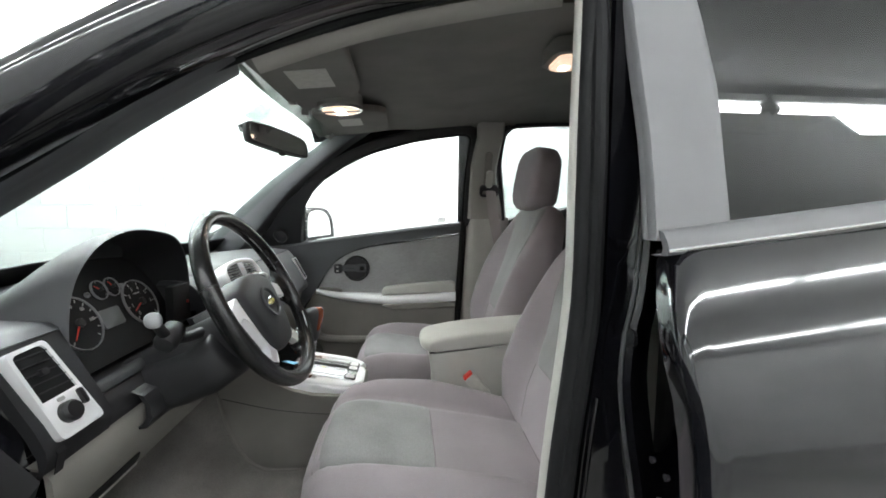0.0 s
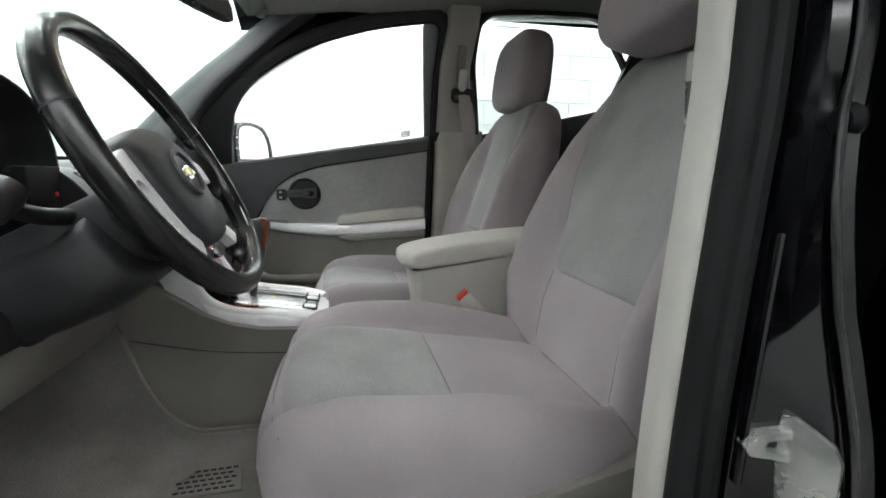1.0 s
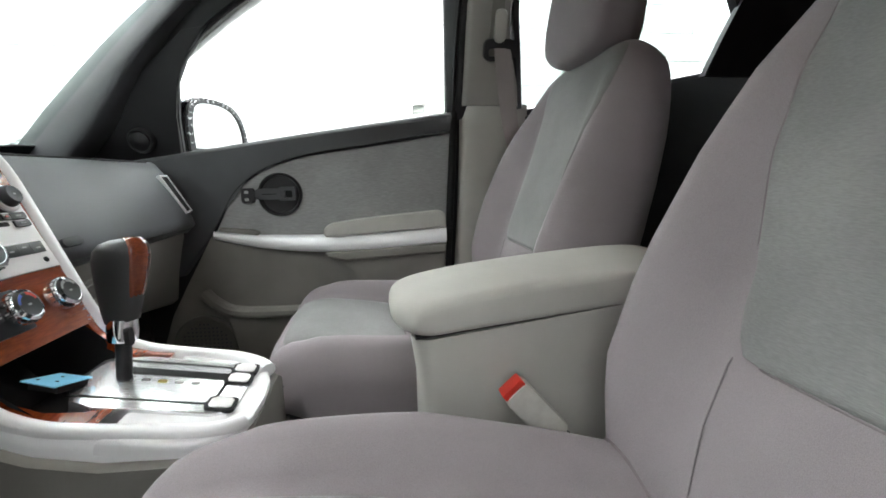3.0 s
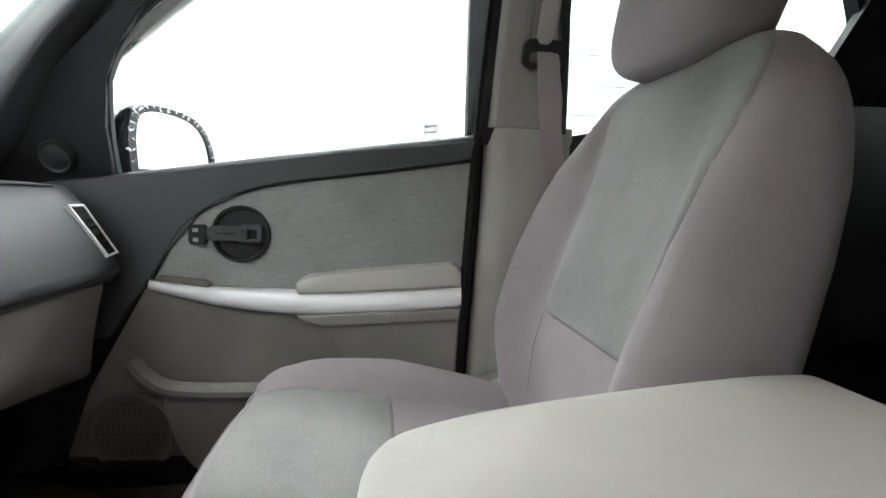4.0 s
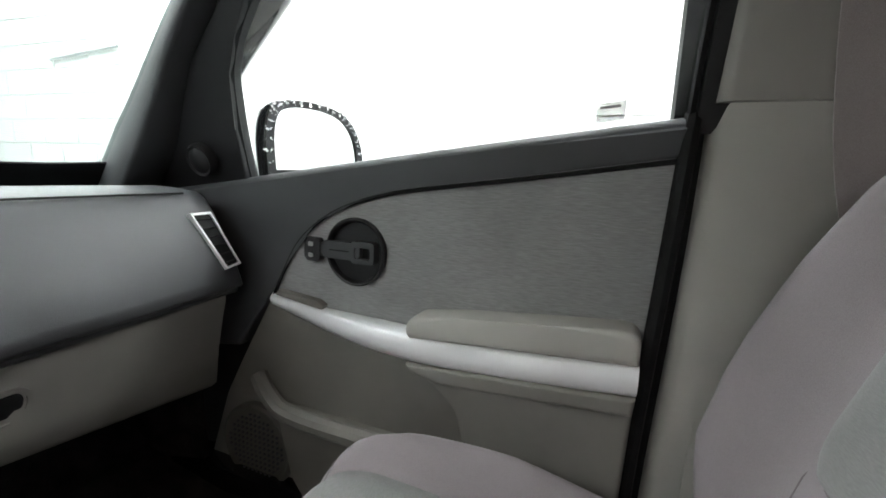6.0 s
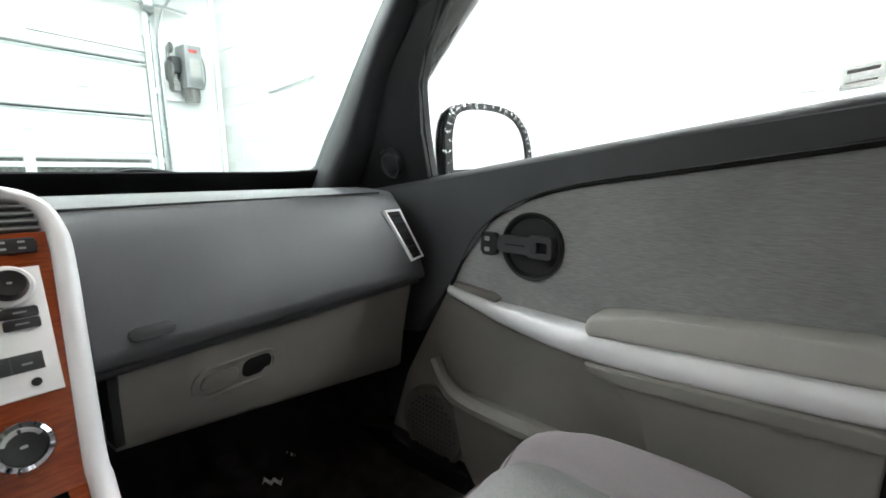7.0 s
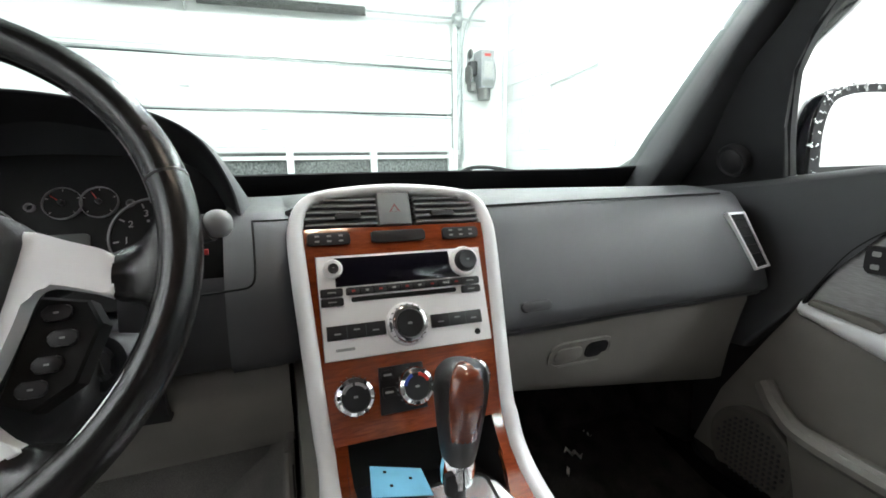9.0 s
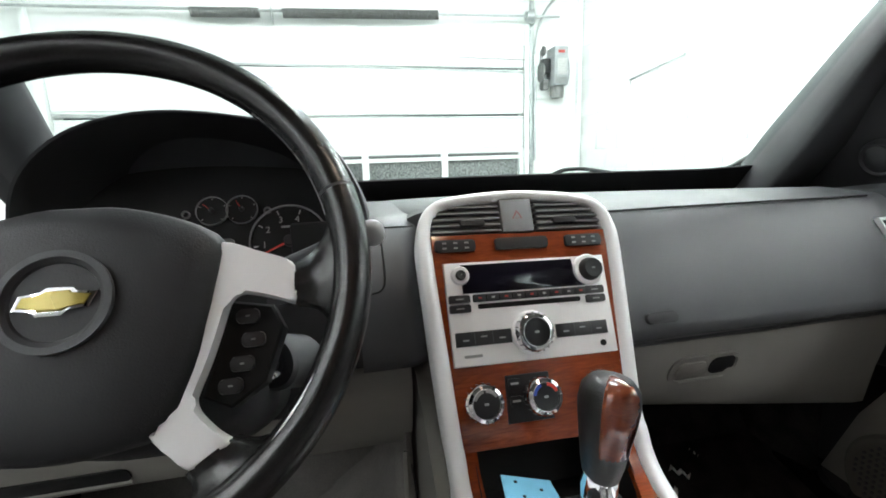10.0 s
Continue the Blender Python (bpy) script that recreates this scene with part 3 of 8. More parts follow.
rows = [[(-0.62, 0.69, z), (-0.30, 0.70, z), (-0.20 - 0.05 * z, 0.715, z)] for z in (0.38, 0.6, 0.86)]
# The carpet-dark colour puts the footwell's shade onto this panel.
part("kick_panel", sheet(rows, (0, 0.015, 0)), M_CARPET, frame_pas, "kick panel coloured dark for the footwell shade")


def driver_trim():
    """Driver side cover: a shell from the windscreen's edge to the door seal."""
    glass_edge = smooth_path([(-0.50, -0.662, 1.035), (-0.42, -0.634, 1.10), (-0.356, -0.615, 1.15), (-0.292, -0.597, 1.20), (-0.229, -0.580, 1.25), (-0.165, -0.563, 1.30), (-0.102, -0.546, 1.35), (0.03, -0.515, 1.45)], 4)
    room_edge = smooth_path([(-0.44, -0.700, 1.02), (-0.36, -0.690, 1.09), (-0.29, -0.684, 1.145), (-0.22, -0.678, 1.195), (-0.15, -0.672, 1.24), (-0.08, -0.668, 1.285), (-0.01, -0.662, 1.335), (0.13, -0.648, 1.42)], 4)
    rows = []
    for a, b in zip(glass_edge, room_edge):
        bow = Vector((0.018, 0.018, -0.012))
        rows.append([a + Vector((-0.012, -0.010, 0))] + [a.lerp(b, f) + bow * (4 * f * (1 - f)) for f in (0, 0.06, 0.15, 0.3, 0.5, 0.7, 0.85, 0.95, 1.0)] + [b + Vector((0.006, -0.02, 0))])
    return sheet(rows, (-0.004, -0.010, 0.004))


def broad_trim():
    """Passenger side cover: a broad shell from the windscreen's edge to the door seal."""
    glass_edge = smooth_path([(-0.56, 0.765, 1.00), (-0.43, 0.735, 1.13), (-0.36, 0.722, 1.196), (-0.235, 0.685, 1.297), (-0.14, 0.655, 1.365), (-0.04, 0.622, 1.43), (0.05, 0.585, 1.49), (0.12, 0.56, 1.53)], 4)
    room_edge = smooth_path([(-0.27, 0.655, 0.99), (-0.185, 0.628, 1.07), (-0.125, 0.610, 1.15), (-0.06, 0.590, 1.245), (0.005, 0.575, 1.312), (0.08, 0.555, 1.378), (0.17, 0.528, 1.45), (0.26, 0.497, 1.515)], 4)
    rows = []
    for a, b in zip(glass_edge, room_edge):
        b = a.lerp(b, 0.60)
        out = Vector((0.035, 0.055, 0.01))
        bow = Vector((0.016, -0.020, -0.012))
        rows.append([a + Vector((-0.012, 0.012, 0))] + [a.lerp(b, f) + bow * (4 * f * (1 - f)) for f in (0, 0.12, 0.3, 0.5, 0.7, 0.88, 0.96)] + [b + out * 0.06, b + out * 0.25, b + out])
    return sheet(rows, (-0.004, 0.012, 0.004))


solo("windscreen_pillar_trim", broad_trim(), M_DARK, "dark grey plastic windscreen pillar cover", "pillar trim", "windscreen pillar covers", "structure", at=(-0.1, 0.63, 1.2), angle=60)
solo("windscreen_pillar_trim", driver_trim(), M_DARK, "dark grey plastic windscreen pillar cover", "pillar trim", "windscreen pillar covers", "structure", at=(-0.1, -0.63, 1.2), angle=60)

# windscreen with its black border
def screen(b, t):
    """Point of the windscreen: b across from -1 to 1, t from the base to the top."""
    k = (0.17 - 0.23 * t + 0.12 * t * t) if b > 0 else 0.14 * (1 - 0.55 * t)
    half = (0.765 - 0.15 * t - 0.04 * t * t) if b > 0 else (0.70 - 0.16 * t)
    return Vector((-0.66 + 0.70 * t + k * b * b, b * half, 1.005 + 0.525 * t - 0.02 * b * b * t))


bs = [-1 + i / 8 for i in range(17)]
wind = thing("windscreen", (-0.3, 0, 1.0), "clear car windscreen with a black border", "windscreen", kind="structure")
g = part("glass", sheet([[screen(b, t / 8) for b in bs] for t in range(9)], (-0.003, 0, 0.004)), glass("green_screen_glass", (0.89, 0.94, 0.92)), wind)
g.visible_shadow = False
part("lower_border", sheet([[screen(b, t * (1 + 0.12 * ease(0.72, 1.0, b) ** 2)) + Vector((0.004, 0, -0.004)) for b in bs[:-2] + [0.84, 0.88, 0.91, 0.94, 0.97, 1.0]] for t in (-0.02, 0.03, 0.08, 0.112)], (0.002, 0, -0.003)), M_DEEP, wind, "black ceramic border")
part("shade_band", sheet([[screen(-0.05 + 0.5 * b, t) + Vector((0.004, 0, -0.004)) for b in (-0.25, 0, 0.25, 0.5)] for t in (0.86, 0.93, 1.0)], (0.001, 0, -0.002)), glass("shade_band_glass", (0.80, 0.84, 0.82)), wind, "faintly grey sensor band")
cowl = [[(-0.70, y, 1.0), (-0.60 + 0.2 * (y / 0.7) ** 2, y, 1.0), (-0.5 + 0.2 * (y / 0.7) ** 2, y, 0.985)] for y in (-0.7, -0.5, -0.25, 0, 0.25, 0.5, 0.7)]
solo("cowl", sheet(cowl, (0, 0, -0.03)), M_DEEP, "black plastic cowl under the windscreen", "cowl", kind="structure")
wiper = thing("windscreen_wiper", (-0.6, 0.3, 1.03), "black wiper resting at the windscreen's base", "wiper")
part("arm", tube(smooth_path([(-0.715, 0.335, 1.035), (-0.705, 0.375, 1.060), (-0.695, 0.43, 1.064), (-0.665, 0.50, 1.052)]), 0.006, 6), M_BLACK, wiper)
part("blade", tube([(-0.68, 0.28, 1.040), (-0.60, 0.60, 1.050)], 0.006, 6), M_BLACK, wiper)
hood_rows = [[(x, 0.72 * b, 0.93 - 0.05 * b * b - 0.06 * ((x + 0.72) / 1.0) ** 2) for b in (-1, -0.5, 0, 0.5, 1)] for x in (-0.73, -1.0, -1.3, -1.7)]
solo("bonnet", sheet(hood_rows, (0, 0, -0.02)), M_PAINT, "glossy black car bonnet", "car bonnet", kind="structure")


# driver's side pillar between the doors
def pillar(z, dx=0.0, dy=0.0):
    """Inner front corner of the driver's side pillar at height z, moved by dx and dy."""
    x = curve_at([(0.42, 0.578), (0.7, 0.580), (0.8, 0.584), (0.9, 0.595), (1.0, 0.609), (1.1, 0.620), (1.35, 0.622), (1.6, 0.640)], z)
    y = curve_at([(0.42, -0.712), (0.8, -0.714), (0.9, -0.710), (1.0, -0.704), (1.1, -0.699), (1.35, -0.690), (1.5, -0.665), (1.6, -0.64)], z)
    return Vector((x + dx, y + dy, z))


bp = thing("pillar_driver_side", (0.68, -0.74, 0.42), "door pillar with light grey trim and black painted edge", "door pillar", kind="structure")
zs = [0.42 + 0.06 * i for i in range(20)]
rows = [[pillar(z, *d) for d in ((0.0, -0.051), (-0.011, -0.051), (-0.015, -0.045), (-0.013, -0.032), (-0.008, -0.014), (-0.003, -0.003), (0.006, 0.005), (0.03, 0.010), (0.22, 0.012))] for z in zs]
part("trim", sheet(rows, (0.012, 0.003, 0)), M_BEIGE, bp, "light grey plastic pillar trim", angle=60)
part("seal", tube([pillar(z, 0.0005, -0.0580) for z in zs], 0.0130, 12, up=(0, 1, 0)), M_RUBBER, bp, "dark grey rubber door seal")
zw = [0.42 + 0.03 * i for i in range(39)]


def flange(z):
    """Edge of the painted pillar flange, bent by the presswork."""
    x = curve_at([(0.42, 0.650), (0.7, 0.662), (0.8, 0.669), (0.88, 0.664), (0.95, 0.655), (1.0, 0.652), (1.05, 0.660), (1.1, 0.675), (1.2, 0.690), (1.35, 0.692), (1.6, 0.70)], z)
    y = curve_at([(0.42, -0.868), (0.7, -0.860), (0.8, -0.841), (0.9, -0.820), (1.0, -0.811), (1.1, -0.796), (1.2, -0.780), (1.35, -0.765), (1.6, -0.70)], z)
    return Vector((x, y, z))


rows = []
for z in zw:
    a, b = pillar(z, 0.024, -0.066), flange(z)
    rows.append([a, a + Vector((0.0, -0.014, 0)), a.lerp(b, 0.35) + Vector((0.018, 0, 0)), a.lerp(b, 0.7) + Vector((0.012, 0, 0)), b + Vector((0.006, 0.012, 0)), b + Vector((0.004, 0.002, 0)), b + Vector((0.012, -0.004, 0)), b + Vector((0.035, 0.01, 0))])
part("painted_panel", sheet(rows, (0.012, 0.008, 0)), M_JAMB, bp, "black painted pillar face", angle=50)
part("flange_lip", tube([flange(z) for z in zw], 0.0028, 8, up=(0, 1, 0)), M_JAMBLIP, bp, "thin wavy edge of the painted flange")
part("inner_ridge", tube([pillar(z, 0.030, -0.084) for z in zw if 0.72 < z < 0.97], 0.0035, 8, up=(0, 1, 0)), M_JAMB, bp, "narrow pressed ridge")
part("drain_grommet", lathe(axes(pillar(1.045, 0.058, -0.098), (0, 1, 0), (0, 0, 1)), [(0.002, 0.0), (0.012, 0.002), (0.014, -0.004), (0.009, -0.010), (0.002, -0.010)], 16), M_RUBBER, bp)
for z, dy in ((0.905, -0.118), (0.90, -0.146), (0.86, -0.122), (0.64, -0.128), (0.60, -0.15)):
    part("flange_bolt", lathe(axes(flange(z) + Vector((0.020, dy + 0.09, 0)), (0, 1, 0), (0, 0, 1)), [(0.001, 0.003), (0.0030, 0.003), (0.0036, 0.0), (0.0045, -0.002)], 12), M_JAMBLIP, bp)
striker = thing("door_striker", (0.66, -0.82, 0.76), "zinc plated steel door striker loop", "door striker")
plate = axes((0.652, -0.822, 0.772), (0.35, -1, 0), (0, 0, 1))
part("base_plate", slab(plate, [(-0.022, 0.036), (-0.012, 0.040), (0.014, 0.028), (0.020, 0.016), (0.020, -0.040), (-0.022, -0.040)], -0.004, 0.002, 0.0015), M_STEEL, striker)
wedge = [(0.010, -0.016), (0.010, 0.016), (-0.020, 0.012), (-0.038, 0.009), (-0.044, 0.0), (-0.038, -0.009), (-0.020, -0.011)]
part("loop", ring(axes((0.653, -0.805, 0.786), (1, -0.2, -0.05), (0.05, 0, 1)), wedge, [(-0.008 + 0.55 * (u + 0.008), 0.5 * v) for u, v in wedge], -0.008, 0.008, 0.003), M_STEEL, striker, "tapered striker loop")
for v in (0.012, -0.026):
    part("bolt", lathe(plate @ Matrix.Translation((0.004, v, -0.003)) @ Matrix.Rotation(math.pi, 4, "X"), [(0.001, 0.009), (0.006, 0.009), (0.008, 0.006), (0.009, 0.0), (0.011, -0.001)], 18), M_STEEL, striker)

# rear door of the driver's side, shut, glossy black
rd = thing("rear_door", (1.1, -0.86, 0.4), "shut black rear car door with dark tinted window", "car door")


def skin(x, z):
    return -0.962 + 1.72 * max(0.0, z - 0.93) ** 2 + 0.30 * max(0.0, 0.62 - z) ** 2 - 0.004 * math.sin(x * 4)


def front_edge(z):
    return curve_at([(0.42, 0.69), (0.9, 0.668), (1.0, 0.662), (1.06, 0.656), (1.1, 0.660), (1.14, 0.674), (1.18, 0.690), (1.3, 0.70)], z)


zs2 = [0.42, 0.5, 0.6, 0.7, 0.78, 0.82, 0.84, 0.93, 0.97, 1.01, 1.05, 1.08, 1.11, 1.13, 1.15, 1.165]
rows = []
for z in zs2:
    crease = -0.006 if z in (0.84,) else 0.0
    xs = [front_edge(z) + d for d in (0.0, 0.003, 0.012, 0.03, 0.08, 0.2, 0.4, 0.7, 1.0)]
    rows.append([(x, skin(x, z) + crease + (0.024, 0.008, 0.001, 0, 0, 0, 0, 0, 0)[i], z + 0.12 * (x - 0.69) * ease(0.95, 1.165, z)) for i, x in enumerate(xs)])
part("outer_panel", sheet(rows, (0, 0.02, 0)), M_PAINT, rd, "glossy black outer door skin", angle=50)
rows = [[Vector((front_edge(z) + 0.004, skin(0.7, z) + 0.012, z)), Vector((0.705, -0.86, z)), Vector((0.71, -0.80, z)), Vector((0.74, -0.76, z))] for z in (0.44, 0.6, 0.8, 0.95, 1.05, 1.1, 1.15, 1.18)]
part("shut_face", sheet(rows, (0.012, 0, 0)), M_JAMB, rd, "black painted front edge of the door", angle=50)
rows = []
for i in range(12):
    x = 0.672 + 0.09 * i
    z = 1.172 + 0.13 * (x - 0.69)
    rows.append([(x, -0.846, z - 0.012), (x, -0.8665, z - 0.010), (x, -0.870, z - 0.002), (x, -0.866, z + 0.006), (x, -0.858, z + 0.016), (x, -0.850, z + 0.018)])
part("belt_moulding", sheet(rows, (0, 0.012, 0)), M_APPLIQUE, rd, "satin black belt moulding", angle=50)
# Chrome line put in for the thin highlight along the dark moulding.
part("moulding_highlight", tube([(0.672 + 0.09 * i, -0.869, 1.168 + 0.13 * (0.09 * i - 0.018)) for i in range(12)], 0.0025, 8), M_CHROME, rd, "thin chrome line drawn for the belt highlight")


def rglass(z):
    return -0.852 + 0.30 * (z - 1.16)


def film_back(z):
    return curve_at([(1.17, 0.764), (1.24, 0.768), (1.37, 0.775), (1.46, 0.768), (1.6, 0.752)], z)


rows = []
for z in (1.176, 1.21, 1.25, 1.30, 1.37, 1.42, 1.46, 1.52, 1.58):
    a = curve_at([(1.17, 0.664), (1.28, 0.672), (1.48, 0.668), (1.6, 0.662)], z)
    b = film_back(z)
    y = rglass(z)
    rows.append([(a + 0.002, y + 0.012, z), (a, y + 0.002, z), (a + 0.004, y - 0.004, z), (a + 0.03, y - 0.006, z), (b - 0.012, y - 0.006, z), (b - 0.003, y - 0.004, z), (b, y + 0.002, z)])
part("window_frame", sheet(rows, (0, 0.012, 0)), M_APPLIQUE, rd, "black pillar film, greyed for its reflections", angle=50)
rows = [[(film_back(z) - 0.004 + d, rglass(z) + 0.004, z + 0.13 * d * (z < 1.2)) for d in (0, 0.2, 0.45, 0.8)] for z in (1.178, 1.27, 1.35, 1.45, 1.57)]
part("window", sheet(rows, (0, 0.005, 0)), M_TINT, rd, "dark tinted window glass")
rows = [[(x, -0.70, z) for x in (0.84, 1.2, 1.7)] for z in (0.45, 0.8, 1.15)]
part("inner_trim", sheet(rows, (0, -0.03, 0)), M_DARK, rd, "dark inner door trim")

# driver's seat belt, hanging behind the pillar trim with its tongue on it
bl = thing("seat_belt", (0.66, -0.665, 1.07), "grey seat belt hanging with its bright metal tongue", "seat belt")
part("webbing", sheet([[(0.662 + 0.012 * k, -0.672 + 0.003 * k, z) for k in (-1, 0, 1, 2)] for z in (0.5, 0.8, 1.0, 1.2, 1.38)], (0, -0.0015, 0)), M_BELT, bl, "grey belt webbing")
for d in (0.0, 0.011):
    part("tongue_bar", tube(smooth_path([(0.653 + d, -0.655, 1.100), (0.650 + d, -0.660, 1.092), (0.648 + d, -0.664, 1.060), (0.650 + d, -0.665, 1.046)], 4), 0.0030, 8, up=(0, 1, 0)), M_CHROME, bl, "bright chrome bar")
part("tongue_cover", box((0.660, -0.664, 1.112), (0.030, 0.012, 0.030), 0.004), M_PILLAR, bl, "light grey plastic tongue cover")
part("tongue_slot", box((0.656, -0.6645, 1.076), (0.020, 0.006, 0.052), 0.002), M_BLACK, bl)


# ---- passenger door ----
def poly3(pts, vec, bevel=0.0):
    """A polygon of world points made solid along vec; the first face is rounded at its rim."""
    bm = bmesh.new()
    a = [bm.verts.new(p) for p in pts]
    b = [bm.verts.new(Vector(p) + Vector(vec)) for p in pts]
    top = bm.faces.new(a)
    bm.faces.new(b[::-1])
    for i in range(len(a)):
        bm.faces.new((a[i], b[i], b[(i + 1) % len(a)], a[(i + 1) % len(a)]))
    if bevel:
        bmesh.ops.bevel(bm, geom=list(top.edges), offset=bevel, segments=3, affect="EDGES", profile=0.55, clamp_overlap=True)
    return bm


def inside(x):
    """y of the door's inner face."""
    return 0.7257 - 0.085 * x


DOOR = axes((0, 0.7257, 0), (1, -0.085, 0), (0, 0, 1))
K = math.hypot(1, 0.085)
pdoor = thing("passenger_door", (0.3, 0.74, 0.4), "shut passenger door with grey cloth, taupe plastic and silver strip", "car door")
seam_line = [(0.638, 1.090), (0.415, 1.057), (0.240, 1.032), (0.165, 1.014), (0.115, 0.995), (0.075, 0.971), (0.043, 0.945), (0.018, 0.915), (-0.012, 0.862), (-0.036, 0.815)]


def on(pts):
    return [(x * K, z) for x, z in pts]


part("cloth_insert", slab(DOOR, on(seam_line[::-1] + [(0.625, 0.80), (0.0, 0.79)]), -0.012, -0.003, 0.004), M_DOORCLOTH, pdoor, "dark grey ribbed cloth panel")
upper = [(-0.40, 0.985), (-0.30, 1.005), (-0.11, 1.030), (0.15, 1.068), (0.42, 1.105), (0.640, 1.134)] + [(x, z + 0.005) for x, z in seam_line] + [(-0.055, 0.80), (-0.13, 0.70), (-0.40, 0.66)]
part("upper_trim", slab(DOOR, on(upper), -0.025, 0.004, 0.009, 3), M_DARK, pdoor, "dark grey grained upper trim")
part("seam", tube([DOOR @ Vector((q.x * K, q.y + 0.001, 0.001)) for q in smooth_path([(a, b, 0) for a, b in seam_line], 4)], 0.0035, 6, up=(0, 1, 0)), M_DEEP, pdoor, "black gap line")
# rounded top of the trim, running to the glass
rows = []
for i in range(13):
    x = -0.32 + 0.96 * i / 12
    z = curve_at([(-0.40, 0.985), (-0.30, 1.005), (-0.11, 1.030), (0.15, 1.068), (0.42, 1.105), (0.64, 1.134)], x)
    y = inside(x)
    rows.append([(x, y - 0.002, z - 0.012), (x, y + 0.002, z + 0.002), (x, y + 0.010, z + 0.010), (x, y + 0.022, z + 0.013), (x, y + 0.06, z + 0.012)])
part("sill_cap", sheet(rows, (0, 0.004, -0.012)), M_DARK, pdoor, angle=60)
# lower panel
lower = [(-0.045, 0.815), (-0.115, 0.690), (-0.176, 0.585), (-0.235, 0.42), (-0.20, 0.385), (0.60, 0.37), (0.606, 0.60), (0.616, 0.81)]
part("lower_panel", slab(DOOR, on(lower), -0.03, -0.004, 0.006), M_LOWER, pdoor, "taupe grained plastic lower panel")


def bulge(x):
    return 0.010 + 0.036 * ease(-0.02, 0.30, x)


top_line = [(-0.036, 0.829), (0.03, 0.820), (0.097, 0.813), (0.19, 0.810), (0.278, 0.810), (0.38, 0.813), (0.475, 0.818), (0.612, 0.830)]
low_line = [(-0.036, 0.802), (0.03, 0.786), (0.097, 0.774), (0.19, 0.766), (0.278, 0.763), (0.38, 0.765), (0.475, 0.770), (0.612, 0.781)]
rows = []
for i in range(25):
    x = -0.036 + 0.645 * i / 24
    zt, zb, y = curve_at(top_line, x), curve_at(low_line, x), inside(x) - bulge(x)
    rows.append([(x, y + 0.03, zb), (x, y + 0.006, zb + 0.002), (x, y, zb + 0.010), (x, y - 0.001, (zt + zb) / 2), (x, y + 0.002, zt - 0.008), (x, y + 0.008, zt - 0.002), (x, y + 0.03, zt)])
part("silver_strip", sheet(rows, (0, 0.012, 0)), M_SILVER, pdoor, "satin silver accent strip", angle=60)
part("strip_clip", slab(DOOR, on([(-0.02, 0.826), (0.085, 0.812), (0.09, 0.820), (0.075, 0.828), (-0.015, 0.836)]), -0.005, 0.012, 0.003), M_LOWER, pdoor)
# armrest block below the strip and the pad on it
arm = [(0.272, 0.766), (0.285, 0.750), (0.313, 0.738), (0.345, 0.722), (0.368, 0.700), (0.372, 0.650), (0.365, 0.56), (0.604, 0.56), (0.612, 0.78)]
part("armrest_body", slab(DOOR, on(arm), -0.02, 0.034, 0.022, 4), M_LOWER, pdoor)
lip = [(0.276, 0.763), (0.612, 0.781), (0.610, 0.756), (0.33, 0.739), (0.285, 0.750)]
part("armrest_lip", slab(DOOR, on(lip), -0.01, 0.050, 0.009, 4), M_LOWER, pdoor)
pad = [(0.280, 0.806), (0.275, 0.812), (0.273, 0.820), (0.275, 0.829), (0.281, 0.837), (0.291, 0.842), (0.36, 0.852), (0.474, 0.863), (0.588, 0.872), (0.600, 0.870), (0.608, 0.864), (0.612, 0.855), (0.612, 0.826)]
part("armrest_pad", slab(DOOR, on(pad), -0.02, 0.049, 0.014, 5), M_BEIGE, pdoor, "light grey padded armrest")
# pocket lip and speaker
part("pocket_lip", tube(smooth_path([(-0.075, inside(-0.07) - 0.006, 0.648), (-0.036, inside(-0.03) - 0.02, 0.618), (0.03, inside(0.03) - 0.032, 0.598), (0.223, inside(0.22) - 0.036, 0.597), (0.40, inside(0.4) - 0.036, 0.60), (0.58, inside(0.58) - 0.03, 0.60)]), 0.018, 10, up=(0, 1, 0)), M_LOWER, pdoor)
pocket = [(-0.02, 0.600), (0.59, 0.598), (0.585, 0.40), (0.06, 0.40), (0.015, 0.46)]
part("map_pocket", slab(DOOR, on(pocket), -0.01, 0.026, 0.01, 3), M_LOWER, pdoor)
SPK = axes((-0.085, inside(-0.085) - 0.004, 0.490), (1, -0.085, 0), (0, 0, 1))
spk = part("speaker", lathe(SPK, [(0.092, -0.01), (0.092, 0.006), (0.086, 0.010), (0.080, 0.006), (0.076, 0.004), (0.03, 0.008), (0.004, 0.009)], 36), M_LOWERSHADE, pdoor, "round perforated speaker grille")
dots = []
for i in range(-6, 7):
    for j in range(-6, 7):
        if i * i + j * j < 38:
            dots.append(slab(SPK, circle(0.0032, 0.0115 * i, 0.0115 * j, 6), 0.008, 0.0105))
part("holes", merged(*dots), M_DARK, spk)
# handle in its round dish
HND = axes((0.153, inside(0.153) - 0.002, 0.925), (1, -0.085, 0), (0, 0, 1))
dish = part("handle_dish", lathe(HND, [(0.060, -0.004), (0.060, 0.004), (0.057, 0.007), (0.054, 0.005), (0.051, -0.004), (0.042, -0.009), (0.02, -0.011), (0.002, -0.011)], 40), M_BLACK, pdoor, "round black plastic dish")
part("handle", slab(HND, rrect(0.080, 0.030, 0.008, -0.024, 0.002), -0.002, 0.013, 0.005, 3), M_DARK, dish, "dark plastic release handle")
part("handle_pull", ring(HND, rrect(0.046, 0.038, 0.007, 0.022, 0.002), rrect(0.030, 0.020, 0.004, 0.022, 0.001), -0.002, 0.015, 0.003), M_DARK, dish, "square finger pull")
